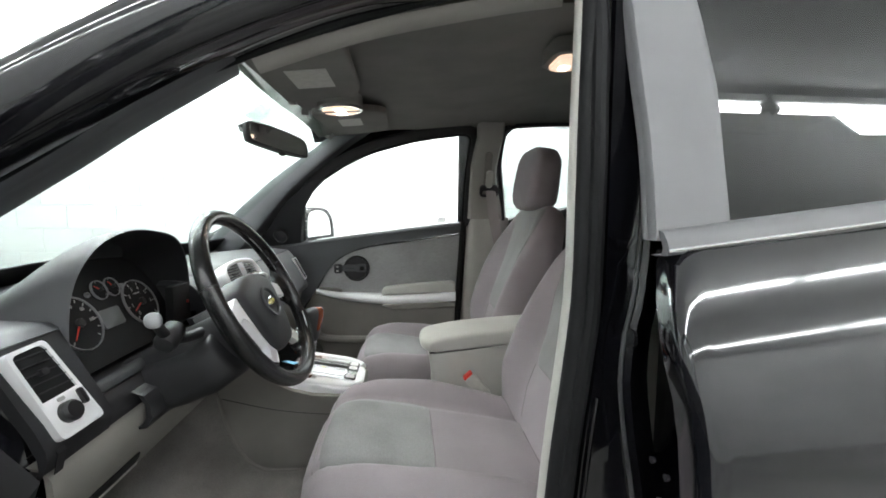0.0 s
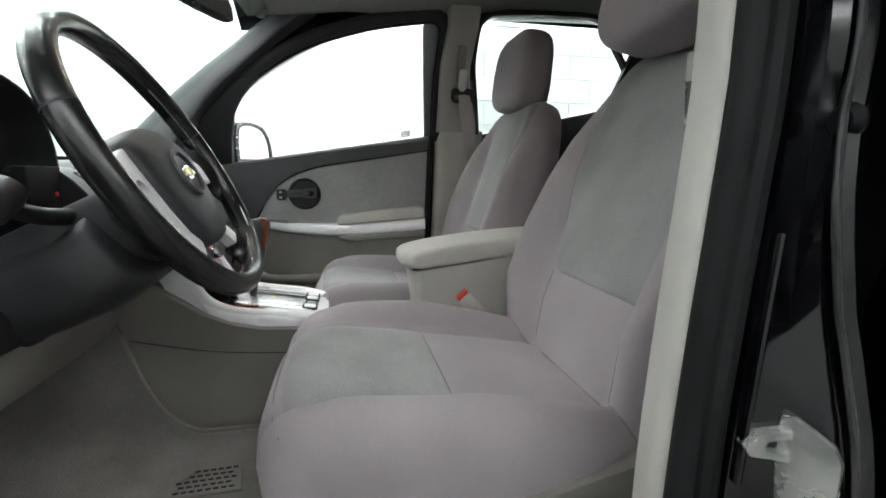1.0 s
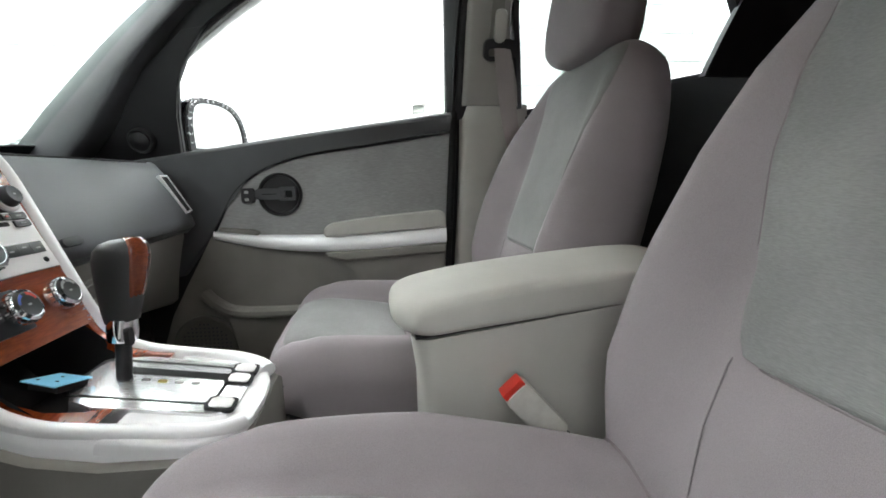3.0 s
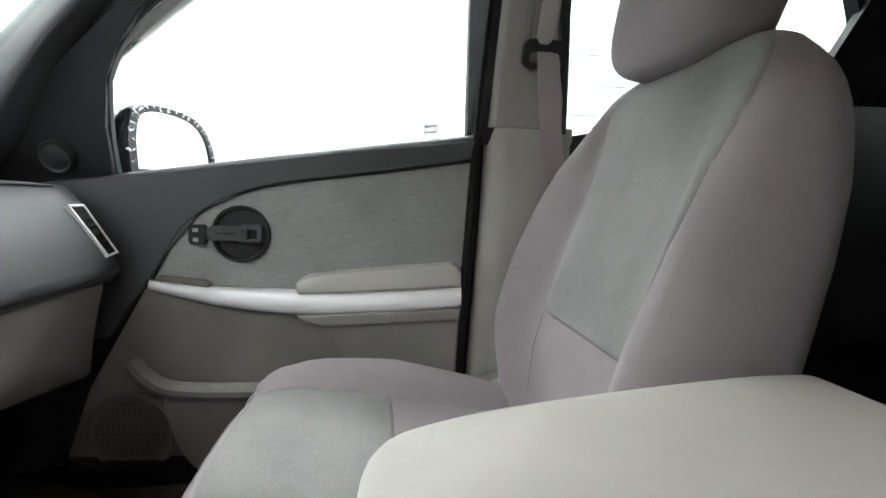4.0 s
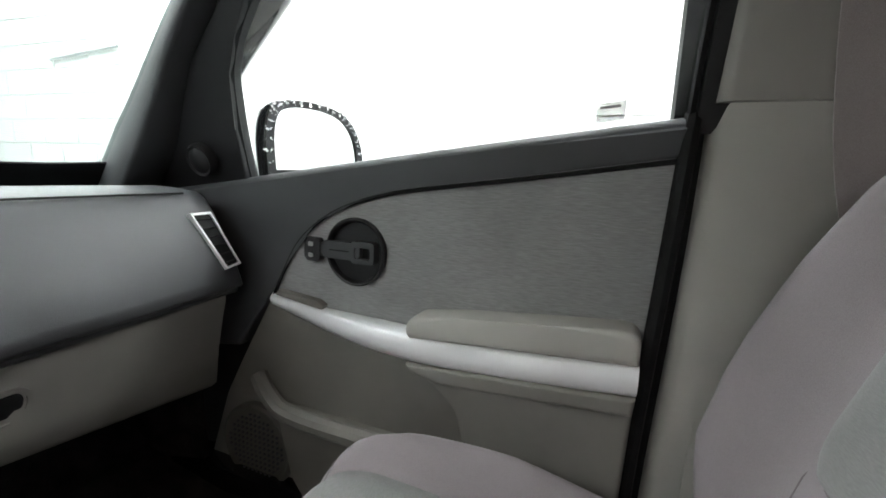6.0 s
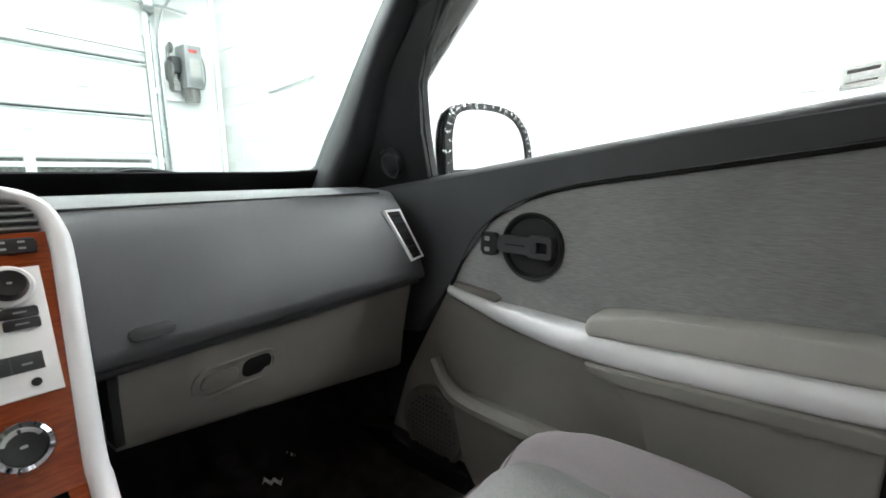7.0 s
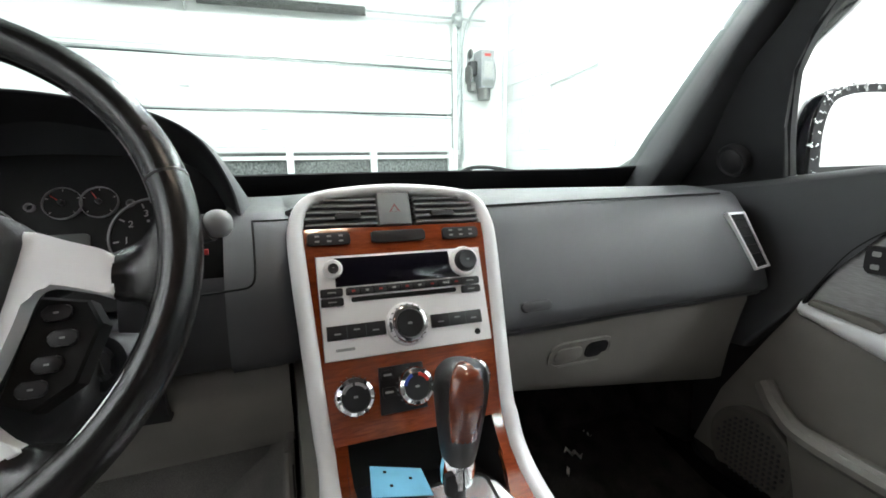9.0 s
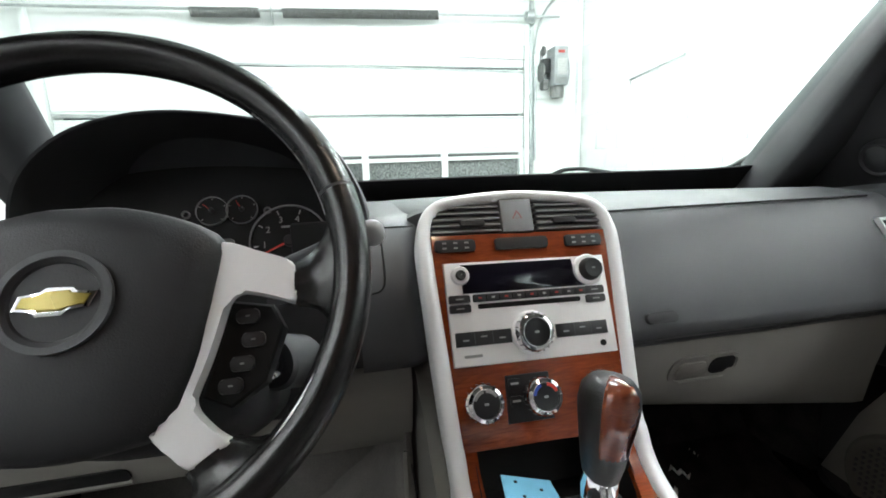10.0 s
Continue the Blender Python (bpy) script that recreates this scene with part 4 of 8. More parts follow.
part("pull_recess", slab(HND, rrect(0.031, 0.021, 0.004, 0.022, 0.001), -0.004, 0.004), M_DEEP, dish)
part("handle_groove", slab(HND, rrect(0.040, 0.002, 0.0008, -0.026, 0.002), 0.0122, 0.0136), M_DEEP, dish)
lock = part("lock_switch", slab(HND, rrect(0.034, 0.042, 0.007, -0.086, -0.002), -0.002, 0.010, 0.004, 3), M_BLACK, pdoor, "black lock rocker with white marks")
for dv in (-0.012, 0.008):
    part("lock_mark", slab(HND, rrect(0.011, 0.008, 0.002, -0.088, dv), 0.0101, 0.0112), M_MARK, lock)
part("lock_bridge", slab(HND, rrect(0.03, 0.024, 0.006, -0.062, 0.0), -0.002, 0.009, 0.003), M_BLACK, pdoor)
# rear edge seal, window frame and glass
part("edge_seal", tube(smooth_path([(0.646, 0.690, 1.30 - 0.15), (0.640, 0.672, 1.10), (0.630, 0.668, 0.93), (0.622, 0.664, 0.81), (0.614, 0.664, 0.66), (0.606, 0.664, 0.40)]), 0.011, 8, up=(0, 1, 0)), M_DEEP, pdoor, "black rubber edge")
WIN = [(0.643, 1.130), (0.641, 1.25), (0.643, 1.38), (0.654, 1.48), (0.650, 1.508), (0.628, 1.520), (0.585, 1.517), (0.50, 1.506), (0.412, 1.491), (0.322, 1.468), (0.236, 1.443), (0.123, 1.393), (0.016, 1.327), (-0.040, 1.272), (-0.072, 1.222), (-0.088, 1.165), (-0.100, 1.10), (-0.107, 1.035)]
wpath = [Vector((x, tumble(x, z), z)) for x, z in WIN]
NRM = Vector((-0.04, -1, -0.4)).normalized()
fr_in = smooth_path(wpath, 4)
part("window_frame", sweep(fr_in, [(-0.002, -0.008), (0.006, 0.012), (0.028, 0.014), (0.045, 0.006), (0.045, -0.014), (0.0, -0.02)], up=NRM), M_BLACK, pdoor, "black window frame", angle=50)
part("run_channel", tube([p + NRM * 0.004 for p in fr_in], 0.006, 6, up=NRM), M_RUBBER, pdoor)
win = part("window", poly3([p + Vector((0, 0.006, 0)) for p in wpath], (0, 0.004, 0)), M_GLASS, pdoor, "clear door glass")
win.visible_shadow = False
part("window_sticker", poly3([Vector((x, tumble(x, z) - 0.003, z)) for x, z in ((0.528, 1.139), (0.564, 1.144), (0.564, 1.168), (0.528, 1.163))], (0, 0.001, 0)), glass("sticker_film", (0.70, 0.70, 0.69), 0.4, 0.1), pdoor, "small clear printed window sticker")
for z, h, mm in ((1.158, 0.0035, M_DIMMARK), (1.147, 0.002, M_LABEL)):
    part("sticker_print", poly3([Vector((x, tumble(x, zz) - 0.0042, zz)) for x, zz in ((0.532, z - h / 2), (0.558, z - h / 2 + 0.003), (0.558, z + h / 2 + 0.003), (0.532, z + h / 2))], (0, 0.0006, 0)), mm, pdoor)
# mirror corner with tweeter
SAIL = [(-0.40, 1.0), (-0.25, 1.015), (-0.103, 1.036), (-0.092, 1.13), (-0.070, 1.218), (-0.035, 1.272), (0.03, 1.335), (-0.03, 1.325), (-0.12, 1.255), (-0.2, 1.19), (-0.3, 1.10)]
part("sail_panel", poly3([Vector((x, tumble(x, z) - 0.018, z)) for x, z in SAIL], (0, 0.03, 0), 0.004), M_BLACK, pdoor, "black mirror corner panel")
TW = axes((-0.192, tumble(-0.192, 1.075) - 0.022, 1.075), (1, -0.1, 0), (0, -0.4, 1))
part("tweeter", lathe(TW, [(0.034, -0.02), (0.034, 0.006), (0.030, 0.012), (0.025, 0.010), (0.018, 0.014), (0.003, 0.016)], 28), M_BLACK, pdoor, "round tweeter grille")

# wing mirror outside
wm = thing("wing_mirror", (-0.05, 0.90, 1.08), "black wing mirror with rain spotted glass", "wing mirror")
MIR = axes((-0.0576, 0.913, 1.125), (0.40, 0.91, 0.02), (0.02, -0.02, 1)) @ Matrix.Diagonal((1.13, 1.25, 1.0, 1))
outline = [(-0.105, -0.060), (-0.108, 0.0), (-0.100, 0.042), (-0.082, 0.058), (-0.04, 0.064), (0.02, 0.060), (0.062, 0.046), (0.090, 0.018), (0.104, -0.02), (0.108, -0.060)]
ol = [(q.x, q.y) for q in smooth_path([(a, b, 0) for a, b in outline], 3)]
shell_rows = []
for k, (f, d) in enumerate(((1.0, 0.006), (1.04, 0.0), (1.03, -0.03), (0.9, -0.07), (0.5, -0.10), (0.05, -0.11))):
    shell_rows.append([MIR @ Vector((u * f, v * f, d)) for u, v in ol])
part("housing", grid(shell_rows, loop_u=True, caps=True), M_PAINT, wm, "glossy black housing", angle=60)
part("glass_rim", ring(MIR, [(u * 1.01, v * 1.01) for u, v in ol], [(u * 0.86, v * 0.84) for u, v in ol], 0.004, 0.012, 0.002), M_BLACK, wm)
part("mirror_glass", slab(MIR, [(u * 0.91, v * 0.89) for u, v in ol], 0.004, 0.008), M_MIRROR, wm, "mirror glass")
part("foot", sweep([(-0.10, 0.78, 1.02), (-0.09, 0.82, 1.02), (-0.08, 0.86, 1.03)], [(0.03, -0.02), (0.03, 0.02), (-0.03, 0.02), (-0.03, -0.02)]), M_BLACK, wm)
random.seed(5)
drops = []
for i in range(230):
    k = random.randrange(len(ol))
    u, v = ol[k]
    if v < -0.045 and random.random() < 0.5:
        continue
    f = random.uniform(0.90, 1.03)
    r = random.uniform(0.0008, 0.0022)
    drops.append(slab(MIR, circle(r, u * f + random.uniform(-.003, .003), v * f + random.uniform(-.003, .003), 6), 0.010, 0.0135, 0.0006, 1))
part("rain_drops", merged(*drops), M_CHROME, wm, "beads of water on the rim")["kind"] = "stuff"

# ---- passenger side pillar, belt and rear door ----
bpp = thing("pillar_passenger_side", (0.73, 0.70, 0.4), "light grey plastic pillar trim between the doors", "door pillar", kind="structure")
rows = []
for i in range(10):
    z = 0.40 + 0.768 * i / 9
    xf = 0.632 + 0.03 * ease(0.4, 1.15, z)
    rows.append([(xf, 0.705, z), (xf + 0.004, 0.684, z), (xf + 0.016, 0.674, z), (xf + 0.05, 0.668, z), (xf + 0.14, 0.668, z), (xf + 0.20, 0.690, z)])
part("lower_trim", sheet(rows, (0.002, 0.015, 0)), M_BEIGE, bpp, angle=60)
rows = []
for i in range(8):
    z = 1.160 + 0.405 * i / 7
    xf, y = 0.662 - 0.004 * i / 7 + 0.02 * ease(1.38, 1.53, z), tumble(0.7, z) - 0.032
    w = 0.168 - 0.048 * ease(1.16, 1.36, z)
    rows.append([(xf, y + 0.03, z), (xf + 0.004, y + 0.006, z), (xf + 0.016, y, z), (xf + 0.06, y - 0.003, z), (xf + w - 0.012, y - 0.002, z), (xf + w, y + 0.03, z)])
part("upper_trim", sheet(rows, (0.002, 0.015, 0)), M_PILLAR, bpp, "warm grey upper pillar trim", angle=60)
belt = thing("seat_belt", (0.76, 0.62, 0.6), "grey seat belt hanging from its pillar loop", "seat belt")
DR = axes((0.745, 0.582, 1.287), (1, -0.04, 0), (0, -0.4, 1))
part("guide_slot", slab(DR, rrect(0.03, 0.20, 0.01, -0.012, 0.07), -0.006, 0.002, 0.002), M_LOWER, belt)
part("d_ring", ring(DR, rrect(0.082, 0.052, 0.016), rrect(0.058, 0.018, 0.006, 0, -0.006), -0.004, 0.012, 0.004), M_BLACK, belt, "black plastic belt loop")
part("cover", slab(DR, rrect(0.028, 0.075, 0.010, -0.004, 0.055), 0.0, 0.018, 0.006), M_BEIGE, belt, "belt loop cover")


def strap(pts, width, up):
    rows = []
    for k, p in enumerate(pts):
        w = Vector(up).normalized() * width / 2
        rows.append([Vector(p) - w, Vector(p) - w * 0.3, Vector(p) + w * 0.3, Vector(p) + w])
    return sheet(rows, (0, 0.0016, 0))


part("shoulder_strap", strap(smooth_path([(0.751, 0.568, 1.287), (0.766, 0.590, 1.20), (0.792, 0.618, 1.09), (0.825, 0.632, 0.98), (0.86, 0.64, 0.8)], 4), 0.046, (1, 0.05, 0.05)), M_BELT, belt)
part("anchor_strap", strap(smooth_path([(0.696, 0.640, 0.76), (0.692, 0.636, 0.70), (0.690, 0.632, 0.63), (0.70, 0.628, 0.57)], 4), 0.03, (1, 0, 0.1)), M_BEIGE, belt, "pale belt anchor sleeve")

rdp = thing("rear_door", (1.2, 0.72, 0.45), "shut rear passenger door with dark inner trim", "car door")
rows = []
for i in range(9):
    x = 0.84 + 1.2 * i / 8
    top = 1.148 + 0.20 * (x - 0.83)
    rows.append([(x, 0.71, 0.42), (x, 0.69, 0.7), (x, 0.69, 1.0), (x, 0.688, top - 0.02), (x, 0.70, top), (x, 0.74, top + 0.004)])
part("inner_trim", sheet(rows, (0, 0.03, 0)), M_BLACK, rdp, "black inner door trim")
RW = [(0.845, 1.160), (0.822, 1.29), (0.802, 1.40), (0.806, 1.50), (0.825, 1.535), (0.875, 1.552), (1.10, 1.562), (1.25, 1.553), (1.34, 1.47), (1.42, 1.38), (1.447, 1.30), (1.40, 1.265)]
rwp = [Vector((x, tumble(x, z) + 0.01, z)) for x, z in RW]
part("window_frame", sweep(smooth_path(rwp[:-1], 4), [(-0.026, -0.014), (-0.018, 0.012), (-0.004, 0.012), (0.004, -0.012)], up=NRM), M_BLACK, rdp, "black window frame", angle=50)
w2 = part("window", poly3([p + Vector((0, 0.012, 0)) for p in rwp], (0, 0.004, 0)), glass("rear_side_glass", (0.64, 0.68, 0.67)), rdp, "lightly tinted rear door glass")
w2.visible_shadow = False
rows = [[(1.365 + 0.02 * k, tumble(1.4, z) - 0.012, z), (1.55, tumble(1.5, z) - 0.012, z), (2.1, tumble(1.9, z), z)] for k, z in enumerate((1.24, 1.34, 1.42, 1.54))]
solo("rear_pillar_trim", sheet(rows, (0, 0.02, 0)), M_BLACK, "black rear pillar trim", "pillar trim", kind="structure", at=(1.5, 0.6, 1.3))
# Unseen panels added to stop light leaking into the rear of the cabin.
rows = [[(1.60, -0.70, z), (2.12, -0.68, z)] for z in (0.42, 0.9, 1.25)]
solo("cargo_light_block", sheet(rows, (0, -0.02, 0)), M_BLACK, "black cargo side panel added to keep light out", "side trim", "cargo side trims", "structure", at=(1.9, -0.7, 0.9))
solo("cargo_light_block", sheet([[(x, -y, z) for x, y, z in r] for r in rows], (0, 0.02, 0)), M_BLACK, "black cargo side panel added to keep light out", "side trim", "cargo side trims", "structure", at=(1.9, 0.7, 0.9))
# Driver's side rear pillar, out of view, added to block light too.
rows = [[(x, -0.70 + 0.40 * (z - 1.2), z) for x in (1.58, 1.9, 2.13)] for z in (1.22, 1.4, 1.60)]
solo("rear_pillar_trim", sheet(rows, (0, -0.02, 0)), M_BLACK, "black rear pillar trim", "pillar trim", "rear pillar trims", "structure", at=(1.8, -0.6, 1.3))
# Roof sheet and strip added where light came in above the windows.
rows = [[(x, y, 1.60 + 0.0 * y) for y in (-0.66, -0.4, 0, 0.4, 0.60)] for x in (1.2, 1.7, 2.14)]
solo("roof_light_block", sheet(rows, (0, 0, 0.02)), M_LINER, "grey rear roof sheet added to keep light out", "headliner", kind="structure", at=(1.7, 0, 1.6))
rows = [[(x, tumble(x, 1.56) + 0.0, 1.56), (x, 0.525, 1.575)] for x in (0.70, 0.9, 1.2, 1.5, 2.0)]
solo("roof_gap_block", sheet(rows, (0, 0.01, 0.01)), M_LINER, "grey roof strip added to close a light gap", "roof trim", kind="structure", at=(1.2, 0.5, 1.5))

# driver's door, swung wide open on its hinges
dd = thing("driver_door", (-0.20, -0.80, 0.42), "open black driver door with dark inner trim", "car door")
rows = []
for z, y in ((0.44, -0.835), (0.60, -0.872), (0.80, -0.885), (1.00, -0.875), (1.10, -0.855)):
    rows.append([(x, y, z + 0.035 * max(0, z - 0.9) * (x + 0.2)) for x in (-0.19, -0.10, 0.2, 0.5, 0.72)])
part("outer_skin", sheet(rows, (0, 0.012, 0)), M_PAINT, dd, "glossy black door skin", angle=50)
rows = []
for z, y in ((0.44, -0.76), (0.60, -0.73), (0.80, -0.70), (0.86, -0.68), (0.92, -0.72), (1.06, -0.74), (1.10, -0.77)):
    rows.append([(x, y, z + 0.035 * max(0, z - 0.9) * (x + 0.2)) for x in (-0.19, 0.0, 0.3, 0.69)])
part("inner_trim", sheet(rows, (0, -0.02, 0)), M_BLACK, dd, "black inner trim", angle=50)
part("shut_face", sheet([[(0.70, -0.86, z), (0.70, -0.76, z)] for z in (0.46, 0.8, 1.12)], (0.015, 0, 0)), M_PAINT, dd)
part("hinge_face", sheet([[(-0.19, -0.85, z), (-0.19, -0.76, z)] for z in (0.46, 0.8, 1.08)], (0.015, 0, 0)), M_PAINT, dd)
dw = [Vector((x, -(tumble(x, z) + 0.07), z)) for x, z in WIN]
part("window_frame", tube(smooth_path(dw, 3), 0.022, 8, up=(0, 1, 0.4)), M_PAINT, dd)
gl = part("window", poly3([p + Vector((0, 0.006, 0)) for p in dw], (0, 0.004, 0)), M_GLASS, dd, "clear door glass")
gl.visible_shadow = False
dd.rotation_euler = (0, 0, radians(-70))

# ---- dashboard ----
dash = thing("dashboard", (-0.3, 0, 0.75), "dark grey dashboard with taupe lower panels", "dashboard")


def dash_row(y, face):
    back = 0.21 * (y / 0.70) ** 2
    top = [(-0.62 + back, 1.006), (-0.50 + back * 0.9, 1.018), (-0.34 + back * 0.5, 1.024), (-0.20, 1.022)]
    return [(x, y, z) for x, z in top + face]


FACE_P = [(-0.142, 1.0165), (-0.132, 1.010), (-0.113, 0.985), (-0.090, 0.945), (-0.069, 0.900), (-0.056, 0.868), (-0.052, 0.853), (-0.058, 0.846), (-0.10, 0.845)]
FACE_D = [(-0.185, 1.018), (-0.172, 1.010), (-0.158, 0.985), (-0.136, 0.945), (-0.113, 0.905), (-0.100, 0.875), (-0.099, 0.860), (-0.105, 0.841), (-0.14, 0.836)]
rows = [dash_row(y, FACE_P) for y in (0.115, 0.16, 0.25, 0.35, 0.45, 0.55, 0.63, 0.675)]
rows.append([(x, 0.692, z - 0.006) for x, y, z in dash_row(0.692, [(a - 0.012, b) for a, b in FACE_P])])
pad = part("upper_pad", sheet(rows, (-0.012, 0, -0.012)), M_PAD, dash, "dark grey grained passenger side pad", angle=60)
part("pad_seam", tube(smooth_path([(-0.136, 0.135, 1.0150), (-0.1355, 0.3, 1.0155), (-0.136, 0.5, 1.0155), (-0.137, 0.64, 1.0150)]), 0.0018, 6), M_DEEP, pad)
AB = axes((-0.0585, 0.198, 0.878), (0, 1, 0), (-0.42, 0, 0.907))
part("airbag_badge", slab(AB, rrect(0.048, 0.015, 0.007), -0.006, 0.004, 0.002), M_BLACK, dash, "small moulded oval badge")
C0, C1 = -0.588, -0.150                                   # the cluster's opening in the pad
rows = [dash_row(y, FACE_D) for y in (-0.722, -0.712, -0.69, -0.65, -0.62, C0)]
part("driver_pad", sheet([r[:6] for r in rows], (-0.012, 0, -0.012)), M_PAD, dash, "dark grey grained driver side pad", angle=60)
# Same skin as the pad above, with its shade put into the colour.
part("driver_face", sheet([[(x - 0.002, y, z - 0.002) for x, y, z in r[5:]] for r in rows], (-0.012, 0, -0.012)), M_PADSHADE, dash, "face round the driver's vent, skin darkened for shade", angle=60)
FACE_I = [(-0.168, 1.018), (-0.152, 1.011), (-0.137, 0.998), (-0.118, 0.975), (-0.101, 0.952), (-0.090, 0.930), (-0.084, 0.905), (-0.079, 0.875), (-0.0765, 0.858), (-0.080, 0.849), (-0.10, 0.846), (-0.14, 0.846)]
rows = [dash_row(y, [(a - 0.012 * ease(-0.135, -0.112, y), b) for a, b in FACE_I]) for y in (-0.196, -0.185, -0.165, -0.145, -0.13, -0.12, -0.112)]
part("inner_pad", sheet(rows, (-0.012, 0, -0.012)), M_PAD, dash, "dark grey pad beside the centre stack", angle=60)
rows = [[(a - 0.002, y, b) for a, b in FACE_I[4:]] for y in (-0.30, -0.27, -0.24, -0.21, -0.196)]
# Darker skin here stands in for the steering wheel's shade.
part("stalk_panel", sheet(rows, (-0.012, 0, -0.004)), M_PADSHADE, dash, "panel beside the steering column, skin darkened for shade", angle=60)


def on_face(y, z):
    pts = sorted((b, a) for a, b in FACE_I[:9])
    return Vector((curve_at(pts, z) + 0.0004, y, z))


groove = [(-0.163, 1.010), (-0.162, 0.985), (-0.162, 0.962), (-0.1635, 0.947), (-0.169, 0.940), (-0.178, 0.938), (-0.20, 0.937), (-0.24, 0.936), (-0.285, 0.935)]
part("panel_groove", tube([on_face(q.x, q.y) for q in smooth_path([(a, b, 0) for a, b in groove], 4)], 0.0013, 6, up=(0.8, 0, 0.6)), M_DEEP, dash, "thin dark joint of the stalk panel")
part("pad_joint", tube([on_face(y, 1.0095) for y in (-0.163, -0.14, -0.118)], 0.0011, 6), M_DEEP, dash)
rows = [dash_row(y, [])[:3] + [(-0.30, y, 1.012), (-0.275, y, 0.97)] for y in (C0, -0.5, -0.4, -0.3, -0.22, C1)]
part("top_pad", sheet(rows, (-0.004, 0, -0.012)), M_PAD, dash, "dark grey pad behind the cluster hood", angle=60)
rows = [[(-0.27, y, 0.875), (-0.168, y, 0.893), (-0.152, y, 0.903), (-0.140, y, 0.9055), (-0.130, y, 0.901), (-0.124, y, 0.892)] for y in (C0, -0.5, -0.4, -0.3, -0.22, C1)]
part("cluster_lip", sheet(rows, (-0.010, 0, -0.010)), M_PADSHADE, dash, "rounded lip below the dials", angle=60)
rows = [[(-0.132, y, 0.893), (-0.118, y, 0.880), (-0.107, y, 0.862), (-0.107, y, 0.841), (-0.14, y, 0.836)] for y in (C0, -0.5, -0.4, -0.3, -0.22, C1)]
part("lower_fascia", sheet(rows, (-0.012, 0, -0.006)), M_BLACK, dash, "black fascia under the dials", angle=60)
rows = [dash_row(y, [(-0.155, 1.024), (-0.126, 1.024)]) for y in (-0.123, -0.115, -0.10, -0.05, 0, 0.05, 0.10, 0.115, 0.123)]
rows = [[(p[0], p[1], p[2] + 0.014 * ease(-0.6, -0.14, p[0]) * (1 - (p[1] / 0.123) ** 4)) for p in r] for r in rows]
rows = [r[:-2] + [(p[0] - 0.040 * ease(0.085, 0.123, abs(p[1])), p[1], p[2] - 0.006 * ease(0.085, 0.123, abs(p[1]))) for p in r[-2:]] for r in rows]
part("centre_top", sheet(rows, (0, 0, -0.02)), M_PAD, dash, "raised pad over the centre stack")
part("end_cap", sheet([[(-0.62 + 0.22, y, 0.99), (-0.2, y, 1.02), (-0.16, y, 0.99), (-0.10, y, 0.86), (-0.13, y, 0.72), (-0.40, y, 0.70)] for y in (-0.706, -0.69)], (0.001, 0, 0.001)), M_BLACK, dash)
# lower panels
rows = []
for y in (-0.715, -0.69, -0.5, -0.3, -0.135):
    rows.append([(-0.125, y, 0.842), (-0.110, y, 0.838), (-0.103, y, 0.826), (-0.101, y, 0.800), (-0.106, y, 0.775), (-0.117, y, 0.748), (-0.130, y, 0.722), (-0.142, y, 0.702), (-0.156, y, 0.693), (-0.24, y, 0.688)])
part("knee_panel", sheet(rows, (-0.01, 0, 0.006)), M_LOWER, dash, "taupe knee panel", angle=60)
KN = axes((-0.1265, -0.572, 0.729), (0, 1, 0), (0.42, 0, 0.907))
part("coin_slot", slab(KN, rrect(0.175, 0.026, 0.009), -0.012, 0.0025, 0.001), M_DEEP, dash, "dark slot in the knee panel")
part("slot_lip", tube([KN @ Vector((u, -0.015, 0.002)) for u in (-0.086, 0, 0.086)], 0.0035, 6), M_LOWER, dash)
glove = part("glovebox", sheet([[(-0.095, y, 0.846), (-0.078, y, 0.842), (-0.080, y, 0.82), (-0.088, y, 0.79), (-0.102, y, 0.745 - 0.02 * (y > 0.4)), (-0.112, y, 0.728 - 0.15 * (y - 0.165)), (-0.127, y, 0.716 - 0.15 * (y - 0.165)), (-0.22, y, 0.712 - 0.15 * (y - 0.165))] for y in (0.165, 0.18, 0.3, 0.45, 0.6, 0.655, 0.665)], (-0.012, 0, 0.004)), M_LOWER, dash, "taupe glovebox lid", angle=60)
GB = axes((-0.0945, 0.305, 0.777), (0, 1, 0), (0.33, 0, 0.944))
part("handle_recess", slab(GB, rrect(0.118, 0.046, 0.020), -0.004, 0.003, 0.001), M_LOWER, glove)
part("handle_rim", ring(GB, rrect(0.124, 0.052, 0.023), rrect(0.112, 0.040, 0.018), 0.0, 0.005, 0.0015), M_LOWER, glove)
part("handle_hole", slab(GB, rrect(0.044, 0.032, 0.012, 0.030, 0.002), 0.001, 0.0045, 0.001), M_DEEP, glove)
part("handle_flap", slab(GB, rrect(0.052, 0.030, 0.013, -0.024, 0.0), 0.001, 0.006, 0.003), M_LOWER, glove, "taupe pull flap")
part("handle_lip", tube([GB @ Vector((u, -0.023, 0.004)) for u in (-0.04, -0.02, 0.02, 0.04)], 0.0025, 6), M_LOWER, glove)
part("lower_gap", box((-0.085, 0.157, 0.80), (0.03, 0.010, 0.10), 0.002), M_DEEP, dash)
rows = [[(x, y, z) for x in (-0.55, -0.35, -0.20)] for y, z in ((0.688, 0.90), (0.690, 0.985), (0.730, 1.008))]
part("end_filler", sheet(rows, (0, 0.012, 0)), M_BLACK, dash, "black filler beside the pillar")
# deep recess behind the wiper stalk
part("stalk_recess", box((-0.165, -0.232, 0.975), (0.02, 0.085, 0.09), 0.004), M_DEEP, dash)
